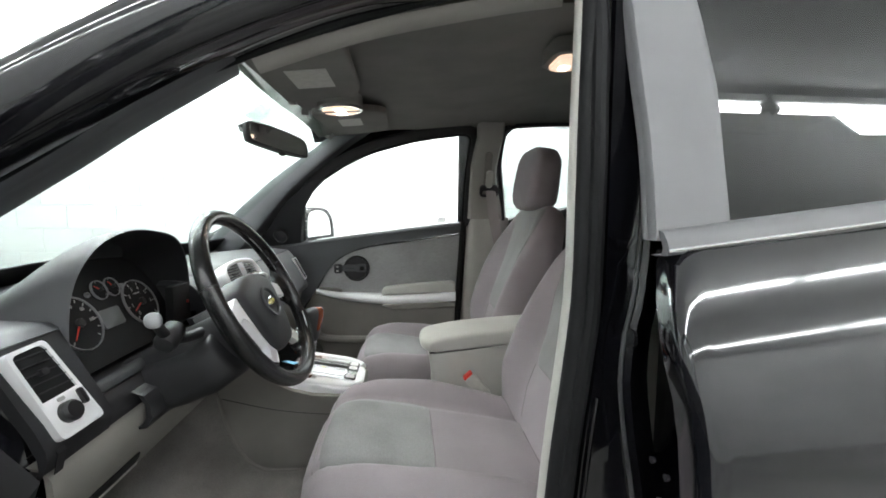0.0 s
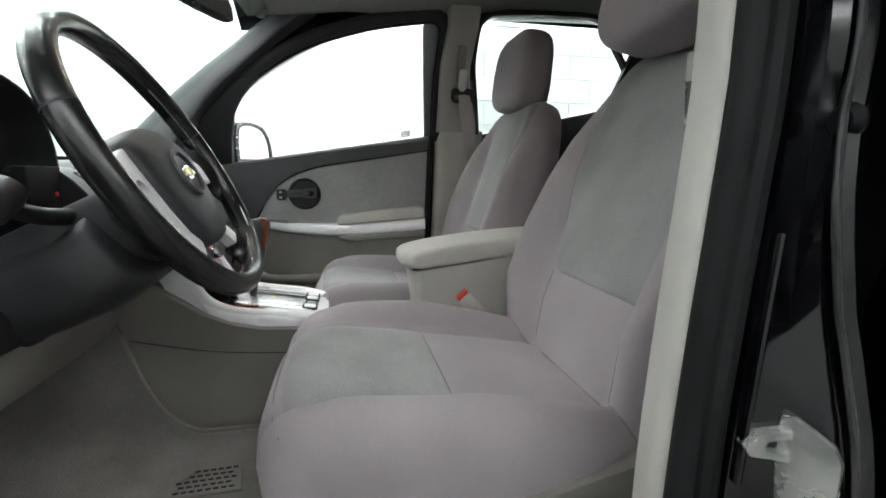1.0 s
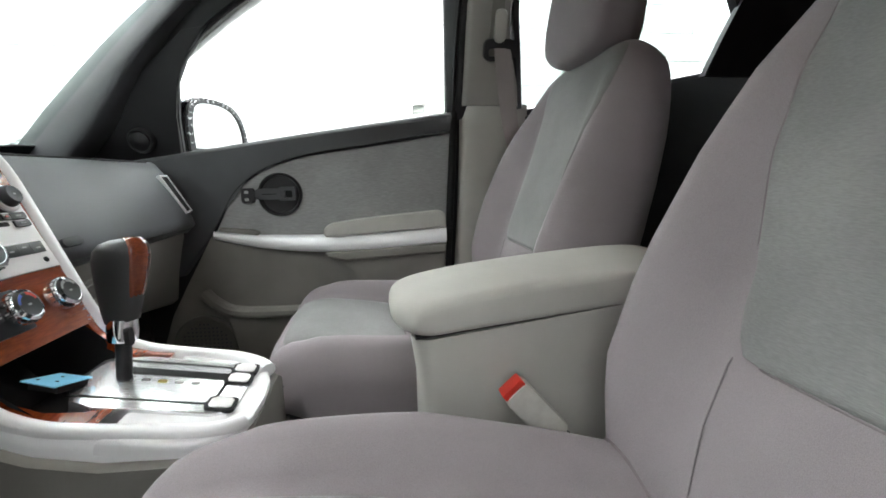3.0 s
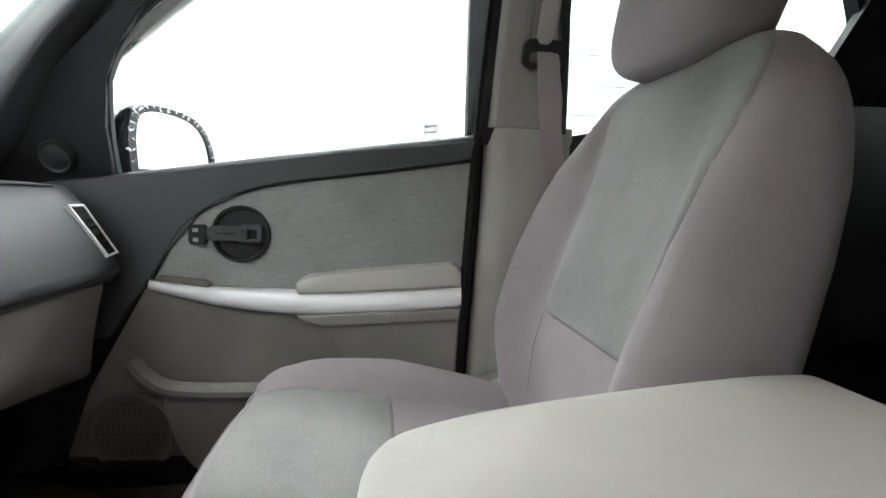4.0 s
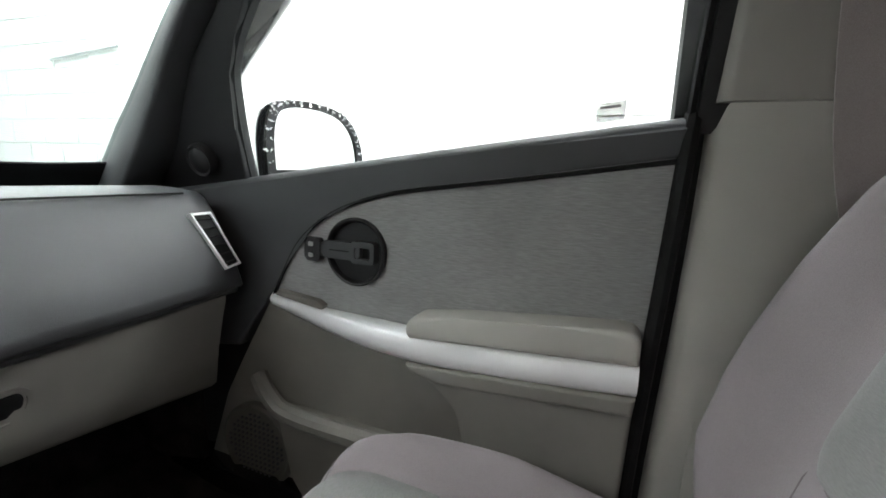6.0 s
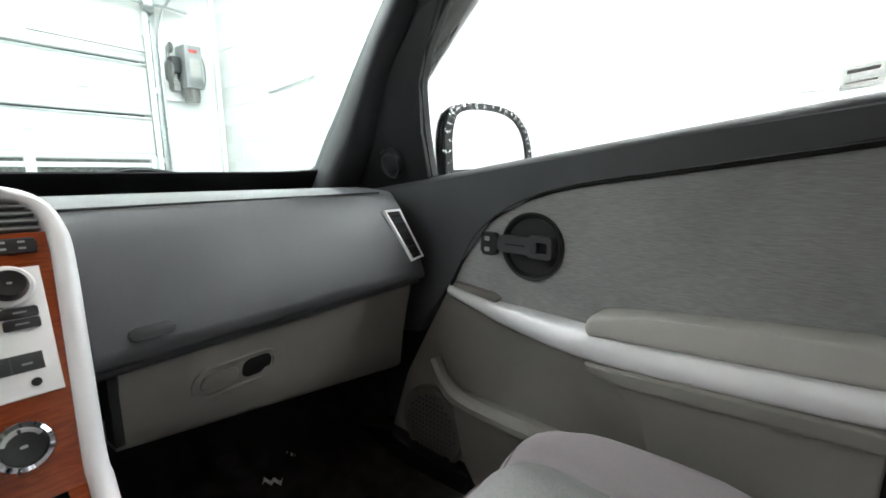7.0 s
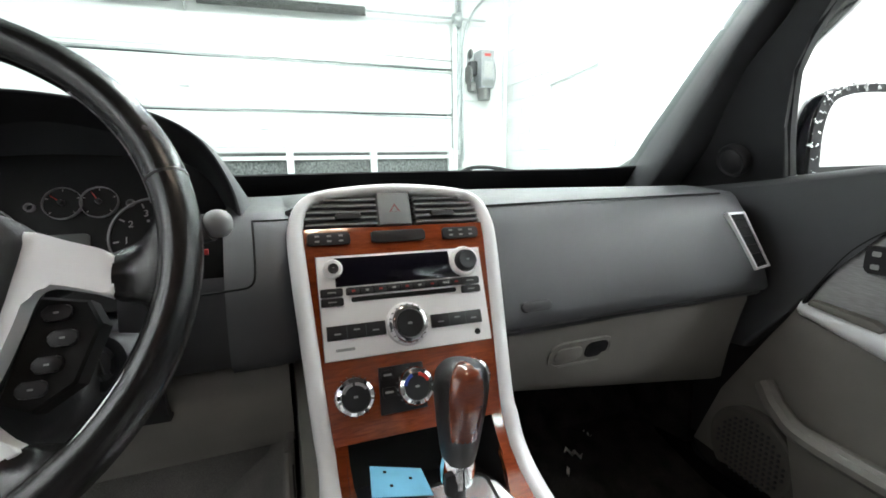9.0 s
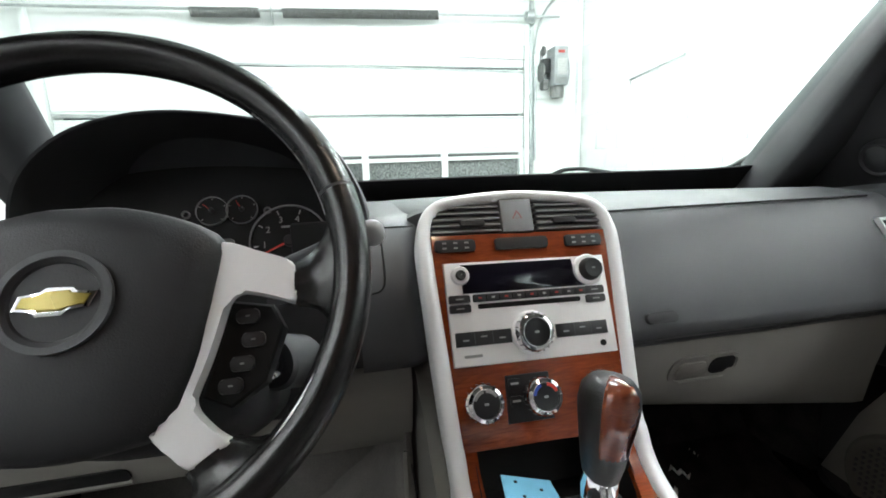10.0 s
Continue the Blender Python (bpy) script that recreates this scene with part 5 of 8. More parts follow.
part("recess_side", sheet([[(-0.17, -0.197, z), (curve_at(sorted((b, a) for a, b in FACE_I[:9]), z) - 0.004, -0.1965, z)] for z in (0.945, 0.97, 1.0, 1.012)], (0, 0.003, 0)), M_PADSHADE, dash)
# Small red box in place of a glint coming through the cluster.
part("red_glint", box((-0.150, -0.218, 0.975), (0.004, 0.005, 0.007), 0.001), M_ICON, dash, "small red box drawn for a glint from the dials")
# passenger end vent
VR = axes((-0.0820, 0.652, 0.933), (0, 1, 0), (-0.42, 0, 0.907))
vo = [(-0.032, 0.054), (0.012, 0.054), (0.032, -0.050), (-0.004, -0.054)]
vi = [(-0.0275, 0.050), (0.009, 0.050), (0.0275, -0.046), (-0.0005, -0.0495)]
vent = part("passenger_vent", ring(VR, vo, vi, -0.01, 0.003, 0.0015), M_SILVER, dash, "silver framed air vent")
part("vent_back", slab(VR, vi, -0.012, 0.0008), M_DEEP, vent)
for k in range(6):
    t = (k + 0.5) / 6
    a, b = Vector(vi[0]).lerp(Vector(vi[3]), t), Vector(vi[1]).lerp(Vector(vi[2]), t)
    part("vane", sheet([[VR @ Vector((*a, -0.006)), VR @ Vector((*b, -0.006))], [VR @ Vector((a.x, a.y - 0.002, 0.0016)), VR @ Vector((b.x, b.y - 0.002, 0.0016))]], (0.0015, 0, 0.0015)), M_DEEP, vent)
# driver end vent with light switch
VL = axes((-0.1245, -0.664, 0.945), (0.06, 1, 0), (-0.42, 0, 0.907))
def bezel(f, g):
    """Leaning bezel outline with rounded corners, shrunk by f across and g along."""
    quad = [Vector((0.041 - f, -0.073 + g)), Vector((0.015 - f, 0.071 - g)), Vector((-0.049 + f, 0.067 - g)), Vector((-0.039 + f, -0.075 + g))]
    out = []
    for k in range(4):
        a, b, c = quad[k - 1], quad[k], quad[(k + 1) % 4]
        p, q = b + (a - b).normalized() * 0.010, b + (c - b).normalized() * 0.010
        out += [tuple(p * (1 - t) ** 2 + b * 2 * t * (1 - t) + q * t * t) for t in (0, 0.25, 0.5, 0.75, 1)]
    return out


dv = part("driver_vent", ring(VL, bezel(0, 0), bezel(0.006, 0.006), -0.014, 0.004, 0.002), M_SILVER, dash, "silver vent and switch bezel")
part("switch_plate", slab(VL, [(-0.0355, -0.071), (0.0365, -0.069), (0.0275, -0.012), (-0.0385, -0.015)], -0.006, 0.0035, 0.002), M_SILVER, dv, "silver switch plate")
part("vent_back", slab(VL, [(-0.0385, -0.015), (0.0275, -0.012), (0.011, 0.066), (-0.045, 0.063)], -0.012, 0.0004), M_DEEP, dv)
for k in range(5):
    v = 0.055 - 0.0140 * k
    part("vane", slab(VL, rrect(0.060, 0.0020, 0.0008, -0.006 - 0.17 * (v - 0.01), v), -0.004, 0.0035), M_BLACK, dv)
part("vane_tab", slab(VL, rrect(0.012, 0.010, 0.003, -0.012, 0.026), 0.0, 0.008, 0.002), M_BLACK, dv)
part("light_switch", lathe(VL @ Matrix.Translation((-0.012, -0.042, 0)), [(0.016, 0.004), (0.016, 0.014), (0.013, 0.018), (0.003, 0.018)], 24), M_BUTTON, dv, "black rotary light switch")
part("switch_mark", slab(VL, rrect(0.012, 0.006, 0.002, -0.012, -0.020), 0.0048, 0.0062), M_MARK, dv)
part("dimmer", slab(VL, rrect(0.008, 0.026, 0.004, 0.020, -0.030), 0.003, 0.010, 0.003), M_BUTTON, dv, "thumb wheel dimmer")

dash.location.x -= 0.010

# ---- instrument cluster ----
GA = axes((-0.238, -0.377, 0.99), (0, 1, 0), (-0.42, 0, 0.907))
clus = thing("instrument_cluster", (-0.25, -0.377, 0.95), "hooded instrument cluster with chrome ringed dials", "instrument cluster")
lip = [(-0.202, -0.105), (-0.204, -0.02), (-0.197, 0.045), (-0.174, 0.094), (-0.128, 0.134), (-0.07, 0.154), (-0.01, 0.159), (0.06, 0.151), (0.12, 0.136), (0.163, 0.106), (0.188, 0.058), (0.200, 0.005), (0.203, -0.105)]
lp = [(q.x, q.y) for q in smooth_path([(a, b, 0) for a, b in lip], 4)]


def mouth(u, v, w):
    """Point of the hood: its mouth stands upright, its back follows the dials."""
    p = GA @ Vector((u, v, w))
    p.x += 0.46 * (v + 0.02) * min(1.0, w / 0.06)
    return p


part("hood_lining", grid([[mouth(u * f, v * g - h, w) for u, v in lp] for f, g, h, w in ((0.92, 0.86, 0.006, 0.0), (0.95, 0.945, 0, 0.030), (0.978, 0.975, 0, 0.056), (0.992, 0.990, 0, 0.0595))]), M_BLACK, clus, "black inner lining of the hood", angle=60)
rows = [[mouth(u * 0.992, v * 0.990, 0.0595) for u, v in lp], [mouth(u * 1.004, v * 1.003, 0.061) for u, v in lp], [mouth(u * 1.018, v * 1.018, 0.056) for u, v in lp]]
for k in (0.12, 0.25, 0.4, 0.6, 0.8, 1.0):
    row = []
    for u, v in lp:
        p = mouth(u * (1.025 + 0.06 * k), v * 1.02, 0.052)
        row.append((p.x - 0.20 * k, p.y, p.z + (min(p.z, 1.005) - p.z) * ease(0.0, 1.15, k)))
    rows.append(row)
part("hood", grid(rows), M_PAD, clus, "dark grey hood over the dials", angle=60)
part("backing", slab(GA, [(u * 0.925, v * 0.865 - 0.006) for u, v in lp], -0.006, 0.001), M_DEEP, clus)
def dial(cu, cv, r, marks, tip, label):
    d = part("dial", lathe(GA @ Matrix.Translation((cu, cv, 0)), [(r, 0.0), (r, 0.004), (r * 0.96, 0.005), (0.002, 0.005)], 36), M_DEEP, clus, label)
    part("dial_ring", ring(GA, circle(r * 1.03, cu, cv, 40), circle(r * 0.99, cu, cv, 40), 0.003, 0.008, 0.001), M_VANE, d, "thin metal ring")
    for k in range(marks):
        a = radians(225 - 270 * k / (marks - 1))
        q = GA @ Matrix.Translation((cu, cv, 0)) @ Matrix.Rotation(a, 4, "Z")
        part("tick", slab(q, [(r * 0.80, -r * 0.018), (r * 0.92, -r * 0.018), (r * 0.92, r * 0.018), (r * 0.80, r * 0.018)], 0.005, 0.0062), M_MARK, d)
    q = GA @ Matrix.Translation((cu, cv, 0)) @ Matrix.Rotation(radians(tip), 4, "Z")
    part("needle", slab(q, [(-r * 0.15, -r * 0.035), (r * 0.74, -r * 0.012), (r * 0.74, r * 0.012), (-r * 0.15, r * 0.035)], 0.007, 0.009), M_RED, d, "red needle")
    part("needle_cap", lathe(GA @ Matrix.Translation((cu, cv, 0)), [(r * 0.16, 0.006), (r * 0.16, 0.012), (r * 0.12, 0.014), (0.001, 0.014)], 20), M_BUTTON, d)
    return d


def text(body, m, size, mat, parent, name="numeral"):
    """Raised lettering laid on the frame m, centred."""
    cu = bpy.data.curves.new(name, "FONT")
    cu.body, cu.size, cu.align_x, cu.align_y, cu.extrude = body, size, "CENTER", "CENTER", 0.0003
    tmp = new("tmp", cu)
    me = bpy.data.meshes.new_from_object(tmp.evaluated_get(bpy.context.evaluated_depsgraph_get()))
    bpy.data.objects.remove(tmp)
    me.transform(Matrix.Translation(-ORIGIN[parent]) @ m)
    me.name = name
    me.materials.clear()
    me.materials.append(mat)
    ob = new(name, me)
    ob.parent = parent
    ORIGIN[ob] = ORIGIN[parent]
    return ob


speedo = dial(-0.101, -0.004, 0.053, 13, 225, "black speedometer dial")
tacho = dial(0.093, -0.004, 0.053, 8, 205, "black rev counter dial")
for k in range(7):
    a = radians(225 - 270 * k / 7)
    text(str(k), GA @ Matrix.Translation((0.093 + 0.034 * math.cos(a), -0.004 + 0.034 * math.sin(a), 0.0062)), 0.013, M_MARK, tacho)
for k, n in enumerate((20, 40, 60, 80, 100)):
    a = radians(225 - 270 * (k + 1) / 6)
    text(str(n), GA @ Matrix.Translation((-0.101 + 0.034 * math.cos(a), -0.004 + 0.034 * math.sin(a), 0.0062)), 0.010, M_MARK, speedo)
part("unit_text_bar", slab(GA, rrect(0.022, 0.003, 0.001, 0.093, 0.018), 0.0052, 0.006), M_DIMMARK, tacho)
dial(-0.009, 0.047, 0.0205, 5, 140, "small fuel dial")
dial(0.030, 0.047, 0.0205, 5, 120, "small temperature dial")
for u in (-0.043, 0.064):
    part("lamp_ring", ring(GA, circle(0.0055, u, 0.044, 16), circle(0.0040, u, 0.044, 16), 0.001, 0.006, 0.001), M_VANE, clus)
part("odometer", slab(GA, rrect(0.062, 0.040, 0.005, -0.012, -0.014), 0.0, 0.005, 0.002), material("grey_display", (0.10, 0.105, 0.105), 0.3), clus, "grey odometer display")

# ---- centre stack ----
ST = axes((-0.0535, 0.0080, 0.8928), (0, 1, -0.022), (-0.405, 0.020, 0.914)) @ Matrix.Diagonal((1.066, 1.066, 1.066, 1))
stack = thing("centre_stack", (0.0, 0, 0.72), "centre stack with wood panel, radio and silver surround", "centre stack")
mid = [(-0.1055, -0.10), (-0.112, 0.0), (-0.117, 0.08), (-0.1165, 0.115), (-0.106, 0.140), (-0.078, 0.152), (0.0, 0.158), (0.078, 0.152), (0.106, 0.140), (0.1165, 0.115), (0.117, 0.08), (0.112, 0.0), (0.1055, -0.10)]
foot = [(0.000, 0.1115, 0.771), (0.013, 0.111, 0.750), (0.034, 0.110, 0.733), (0.065, 0.109, 0.720), (0.105, 0.107, 0.712), (0.150, 0.104, 0.705), (0.190, 0.101, 0.699), (0.225, 0.090, 0.692), (0.242, 0.070, 0.689)]
CY = 0.007                                                # the middle line of console and stack
mp = smooth_path([(x, CY - y, z) for x, y, z in foot[::-1]] + [ST @ Vector((a, b, -0.002)) for a, b in mid] + [(x, CY + y, z) for x, y, z in foot], 4)
part("silver_surround", sweep(mp, [(-0.0100, 0.002), (-0.008, 0.007), (-0.002, 0.010), (0.005, 0.0085), (0.0095, 0.003), (0.011, -0.012), (0.010, -0.05), (-0.005, -0.05), (-0.0095, -0.01)], up=ST.to_3x3() @ Vector((0, 0, 1)), scale=lambda t: 1 - 0.36 * ease(0.36, 0.46, t) * (1 - ease(0.54, 0.64, t))), M_SILVER, stack, "satin silver surround", angle=50)
wood = [(-0.100, -0.121), (0.100, -0.121), (0.105, 0.0), (0.109, 0.09), (0.109, 0.1105), (-0.109, 0.1105), (-0.109, 0.09), (-0.105, 0.0)]
part("wood_panel", slab(ST, wood, -0.008, 0.001, 0.001), M_WOOD, stack, "glossy red-brown wood panel")
for s in (-1, 1):
    side = [((-0.006, 0.781), 0.088, 0.106), ((0.006, 0.760), 0.088, 0.105), ((0.022, 0.742), 0.087, 0.104), ((0.046, 0.728), 0.083, 0.103), ((0.078, 0.719), 0.072, 0.102), ((0.104, 0.716), 0.055, 0.102)]
    part("wood_side", sheet([[(x, CY + s * a, z), (x, CY + s * b, z)] for (x, z), a, b in side], (-0.006, 0, -0.006)), M_WOOD, stack, "red-brown wood edge of the bin", angle=60)
# storage bin
bin_rows = [[ST @ Vector((u, v, w)) for u, v, w in ((-0.084, -0.121, -0.005), (-0.084, -0.200, 0.03), (0.084, -0.200, 0.03), (0.084, -0.121, -0.005))],
            [ST @ Vector((u, v, w)) for u, v, w in ((-0.080, -0.108, -0.10), (-0.080, -0.185, -0.08), (0.080, -0.185, -0.08), (0.080, -0.108, -0.10))]]
bm = grid(bin_rows, loop_u=True)
bm.verts.ensure_lookup_table()
bm.faces.new([bm.verts[i] for i in (4, 5, 6, 7)])
part("storage_bin", bm, M_DEEP, stack, "black open storage bin")
# vents on top
vt = [(-0.107, 0.112), (-0.107, 0.129), (-0.098, 0.142), (-0.072, 0.148), (0, 0.153), (0.072, 0.148), (0.098, 0.142), (0.107, 0.129), (0.107, 0.112)]
vents = part("air_vents", slab(ST, vt, -0.03, -0.016), M_DEEP, stack, "twin black air vents")
for s in (-1, 1):
    for k in range(5):
        v = 0.1150 + 0.0073 * k
        ue = (0.1065, 0.1065, 0.1045, 0.099, 0.084)[k]
        part("vane", slab(ST, [(s * 0.0235, v - 0.0012), (s * ue, v - 0.0012), (s * (ue - 0.001), v + 0.0012), (s * 0.0235, v + 0.0012)][::s], -0.010, 0.0005, 0.0004, 1), M_VANE, vents)
        part("vane_face", slab(ST, [(s * 0.0235, v + 0.0012), (s * ue, v + 0.0012), (s * (ue - 0.002), v + 0.0040), (s * 0.0235, v + 0.0040)][::s], -0.012, -0.003), M_BLACK, vents)
    part("vane_tab", slab(ST, rrect(0.03, 0.006, 0.002, s * 0.058, 0.1240), -0.004, 0.0035, 0.0015), M_BLACK, vents)
hz = part("hazard_button", slab(ST, [(-0.0225, 0.1115), (0.0175, 0.1115), (0.0175, 0.152), (-0.0225, 0.152)], -0.02, 0.003, 0.003), M_VANE, stack, "grey hazard switch")
for t in ([(-0.0095, 0.127), (0.0045, 0.127), (-0.0025, 0.138)],):
    part("hazard_mark", ring(ST, t, [(-0.0025 + 0.6 * (a + 0.0025), 0.1307 + 0.6 * (b - 0.1307)) for a, b in t], 0.0021, 0.003), material("dim_red_print", (0.20, 0.03, 0.03), 0.6), hz)
for uc, w, mk in ((-0.082, 0.047, 3), (-0.0017, 0.065, 0), (0.077, 0.047, 3)):
    b = part("button_bar", slab(ST, rrect(w, 0.0135, 0.003, uc, 0.0975), -0.002, 0.005, 0.002), M_BUTTON, stack, "dark button bar")
    for i in range(mk):
        for dvv in (0.003, -0.003):
            part("button_mark", slab(ST, rrect(0.005, 0.002, 0.0006, uc + 0.013 * (i - 1), 0.0975 + dvv), 0.0051, 0.0056), M_DIMMARK, b)
    # Lighter strip painted in as the gloss along the bar's upper edge.
    part("button_gloss", slab(ST, rrect(w * 0.9, 0.0012, 0.0005, uc, 0.1035), 0.0042, 0.0052), M_DARK, b)
# radio
radio = thing("car_radio", (0, 0, 0.87), "silver faced car radio with dark display and knobs", "car radio")
part("face", slab(ST, [(-0.097, -0.036), (0.097, -0.036), (0.0985, 0.0775), (-0.0985, 0.0775)], -0.004, 0.005, 0.0025), M_SATIN, radio, "silver radio face")
part("display", slab(ST, [(-0.0795, 0.042), (0.0695, 0.042), (0.0695, 0.050), (0.056, 0.060), (0.056, 0.0745), (-0.0795, 0.0745), (-0.0795, 0.070), (-0.071, 0.066), (-0.071, 0.057), (-0.0795, 0.052)], 0.0035, 0.0062, 0.0008), M_SCREEN, radio, "dark radio display")


def knob(cu, cv, r, h, name, parent, chrome=True):
    q = ST @ Matrix.Translation((cu, cv, 0.004))
    k = part(name, lathe(q, [(r * 0.95, 0.0), (r * 0.93, h * 0.6), (r * 0.80, h), (r * 0.74, h + 0.0015), (r * 0.45, h + 0.001), (0.001, h + 0.0005)], 32), M_BUTTON, parent, "black round knob")
    if chrome:
        part("knob_ring", lathe(q, [(r * 1.12, 0.0), (r * 1.12, h * 0.5), (r * 1.10, h * 0.78), (r * 1.02, h * 0.98), (r * 0.84, h * 1.10), (r * 0.78, h * 1.09), (r * 0.77, h * 0.6)], 36), M_CHROME, k, "bright silver ring")
        for i in range(20):
            a = 2 * math.pi * i / 20
            w = q @ Matrix.Rotation(a, 4, "Z")
            part("grip", slab(w, [(r * 0.96, -r * 0.022), (r * 1.125, -r * 0.022), (r * 1.125, r * 0.022), (r * 0.96, r * 0.022)], h * 0.3, h * 0.84), M_BUTTON, k)
    part("knob_mark", slab(q, rrect(r * 0.26, r * 0.13, r * 0.05), h + 0.0004, h + 0.0012), M_DIMMARK, k)
    return k


part("volume_ring", lathe(ST @ Matrix.Translation((0.0745, 0.0600, 0)), [(0.0185, 0.004), (0.0185, 0.009), (0.0165, 0.011), (0.012, 0.011)], 32), M_SATIN, radio)
knob(0.0745, 0.0600, 0.0145, 0.016, "volume_knob", radio, False)
part("power_ring", lathe(ST @ Matrix.Translation((-0.081, 0.0625, 0)), [(0.0105, 0.004), (0.0105, 0.008), (0.009, 0.010), (0.005, 0.010)], 24), M_SATIN, radio)
knob(-0.081, 0.0625, 0.0065, 0.009, "power_button", radio, False)
pr = part("preset_strip", slab(ST, rrect(0.138, 0.0085, 0.002, 0.000, 0.0362), 0.0035, 0.0066, 0.0012), M_DEEP, radio, "black strip behind the preset keys")
for i in range(9):
    part("preset_key", slab(ST, rrect(0.0132, 0.0072, 0.0012, -0.0610 + 0.01525 * i, 0.0362), 0.006, 0.0076, 0.0006), M_BUTTON, pr)
    part("preset_mark", slab(ST, rrect(0.004, 0.002, 0.0006, -0.0610 + 0.01525 * i, 0.0362), 0.0074, 0.0080), M_MARK if i % 2 else M_ICON, pr)
part("disc_slot", slab(ST, rrect(0.124, 0.0055, 0.002, -0.002, 0.0270), 0.0035, 0.0056, 0.0005), M_DEEP, radio, "black disc slot")
for uc, vc in ((-0.0845, 0.0362), (-0.0845, 0.0258), (0.0785, 0.0362), (0.0785, 0.0260)):
    b = part("radio_button", slab(ST, rrect(0.024, 0.0088, 0.0015, uc, vc), 0.003, 0.0078, 0.0015), M_BUTTON, radio)
    part("radio_mark", slab(ST, rrect(0.009, 0.0014, 0.0005, uc, vc), 0.0078, 0.0084), M_DIMMARK, b)
for s in (-1, 1):
    b = part("key_strip", slab(ST, [(s * 0.0265 - 0.003, -0.0148), (s * 0.090 - 0.003, -0.0148), (s * 0.090 - 0.003, 0.0005), (s * 0.0265 - 0.003, 0.0005)], 0.003, 0.0072, 0.0015), M_BUTTON, radio, "strip of three black keys")
    for i in range(3):
        part("key_mark", slab(ST, rrect(0.007, 0.0017, 0.0006, s * (0.038 + 0.0205 * i) - 0.003, -0.0085 + 0.003 * (i % 2)), 0.0072, 0.0078), M_DIMMARK, b)
    for i in range(2):
        part("key_gap", slab(ST, rrect(0.0010, 0.0135, 0.0004, s * (0.0485 + 0.0205 * i) - 0.003, -0.0072), 0.0066, 0.0075), M_DARK, b)
knob(-0.0048, -0.0062, 0.0195, 0.014, "tuning_knob", radio)
part("tuning_flange", lathe(ST @ Matrix.Translation((-0.0048, -0.0062, 0)), [(0.0245, 0.004), (0.0245, 0.0065), (0.0225, 0.0085), (0.019, 0.0085)], 36), M_SATIN, radio)
part("jack", lathe(ST @ Matrix.Translation((0.0795, -0.0250, 0)), [(0.0036, 0.004), (0.0036, 0.0062), (0.001, 0.0064)], 14), M_DEEP, radio)
part("brand_bar", slab(ST, rrect(0.020, 0.003, 0.001, -0.075, -0.0255), 0.0048, 0.0055), M_DIMMARK, radio)
# climate controls
part("climate_plate", slab(ST, [(-0.044, -0.0985), (0.008, -0.0985), (0.008, -0.0495), (-0.042, -0.0495)], -0.002, 0.0035, 0.001), M_BUTTON, stack, "black climate plate")
for v in (-0.058, -0.076):
    part("climate_key", slab(ST, rrect(0.014, 0.010, 0.002, -0.0335, v), 0.003, 0.006, 0.001), M_BUTTON, stack)
    part("climate_mark", slab(ST, rrect(0.009, 0.0022, 0.0006, -0.0335, v), 0.006, 0.0066), M_MARK, stack)
for i, uc in enumerate((-0.071, -0.0058, 0.0618)):
    kk = knob(uc, -0.0735, 0.0184, 0.016, "climate_knob", stack)
    q = ST @ Matrix.Translation((uc, -0.0735, 0.004))
    for a0, mm in ((20, M_RED), (110, M_BLUEMARK)) if i == 1 else ((30, M_DIMMARK), (100, M_DIMMARK)):
        arc = [(0.0145 * math.cos(radians(a0 + 6 * j)), 0.0145 * math.sin(radians(a0 + 6 * j))) for j in range(11)] + [(0.0112 * math.cos(radians(a0 + 6 * j)), 0.0112 * math.sin(radians(a0 + 6 * j))) for j in range(10, -1, -1)]
        part("dial_mark", slab(q, arc, 0.0165, 0.0176), mm, kk)

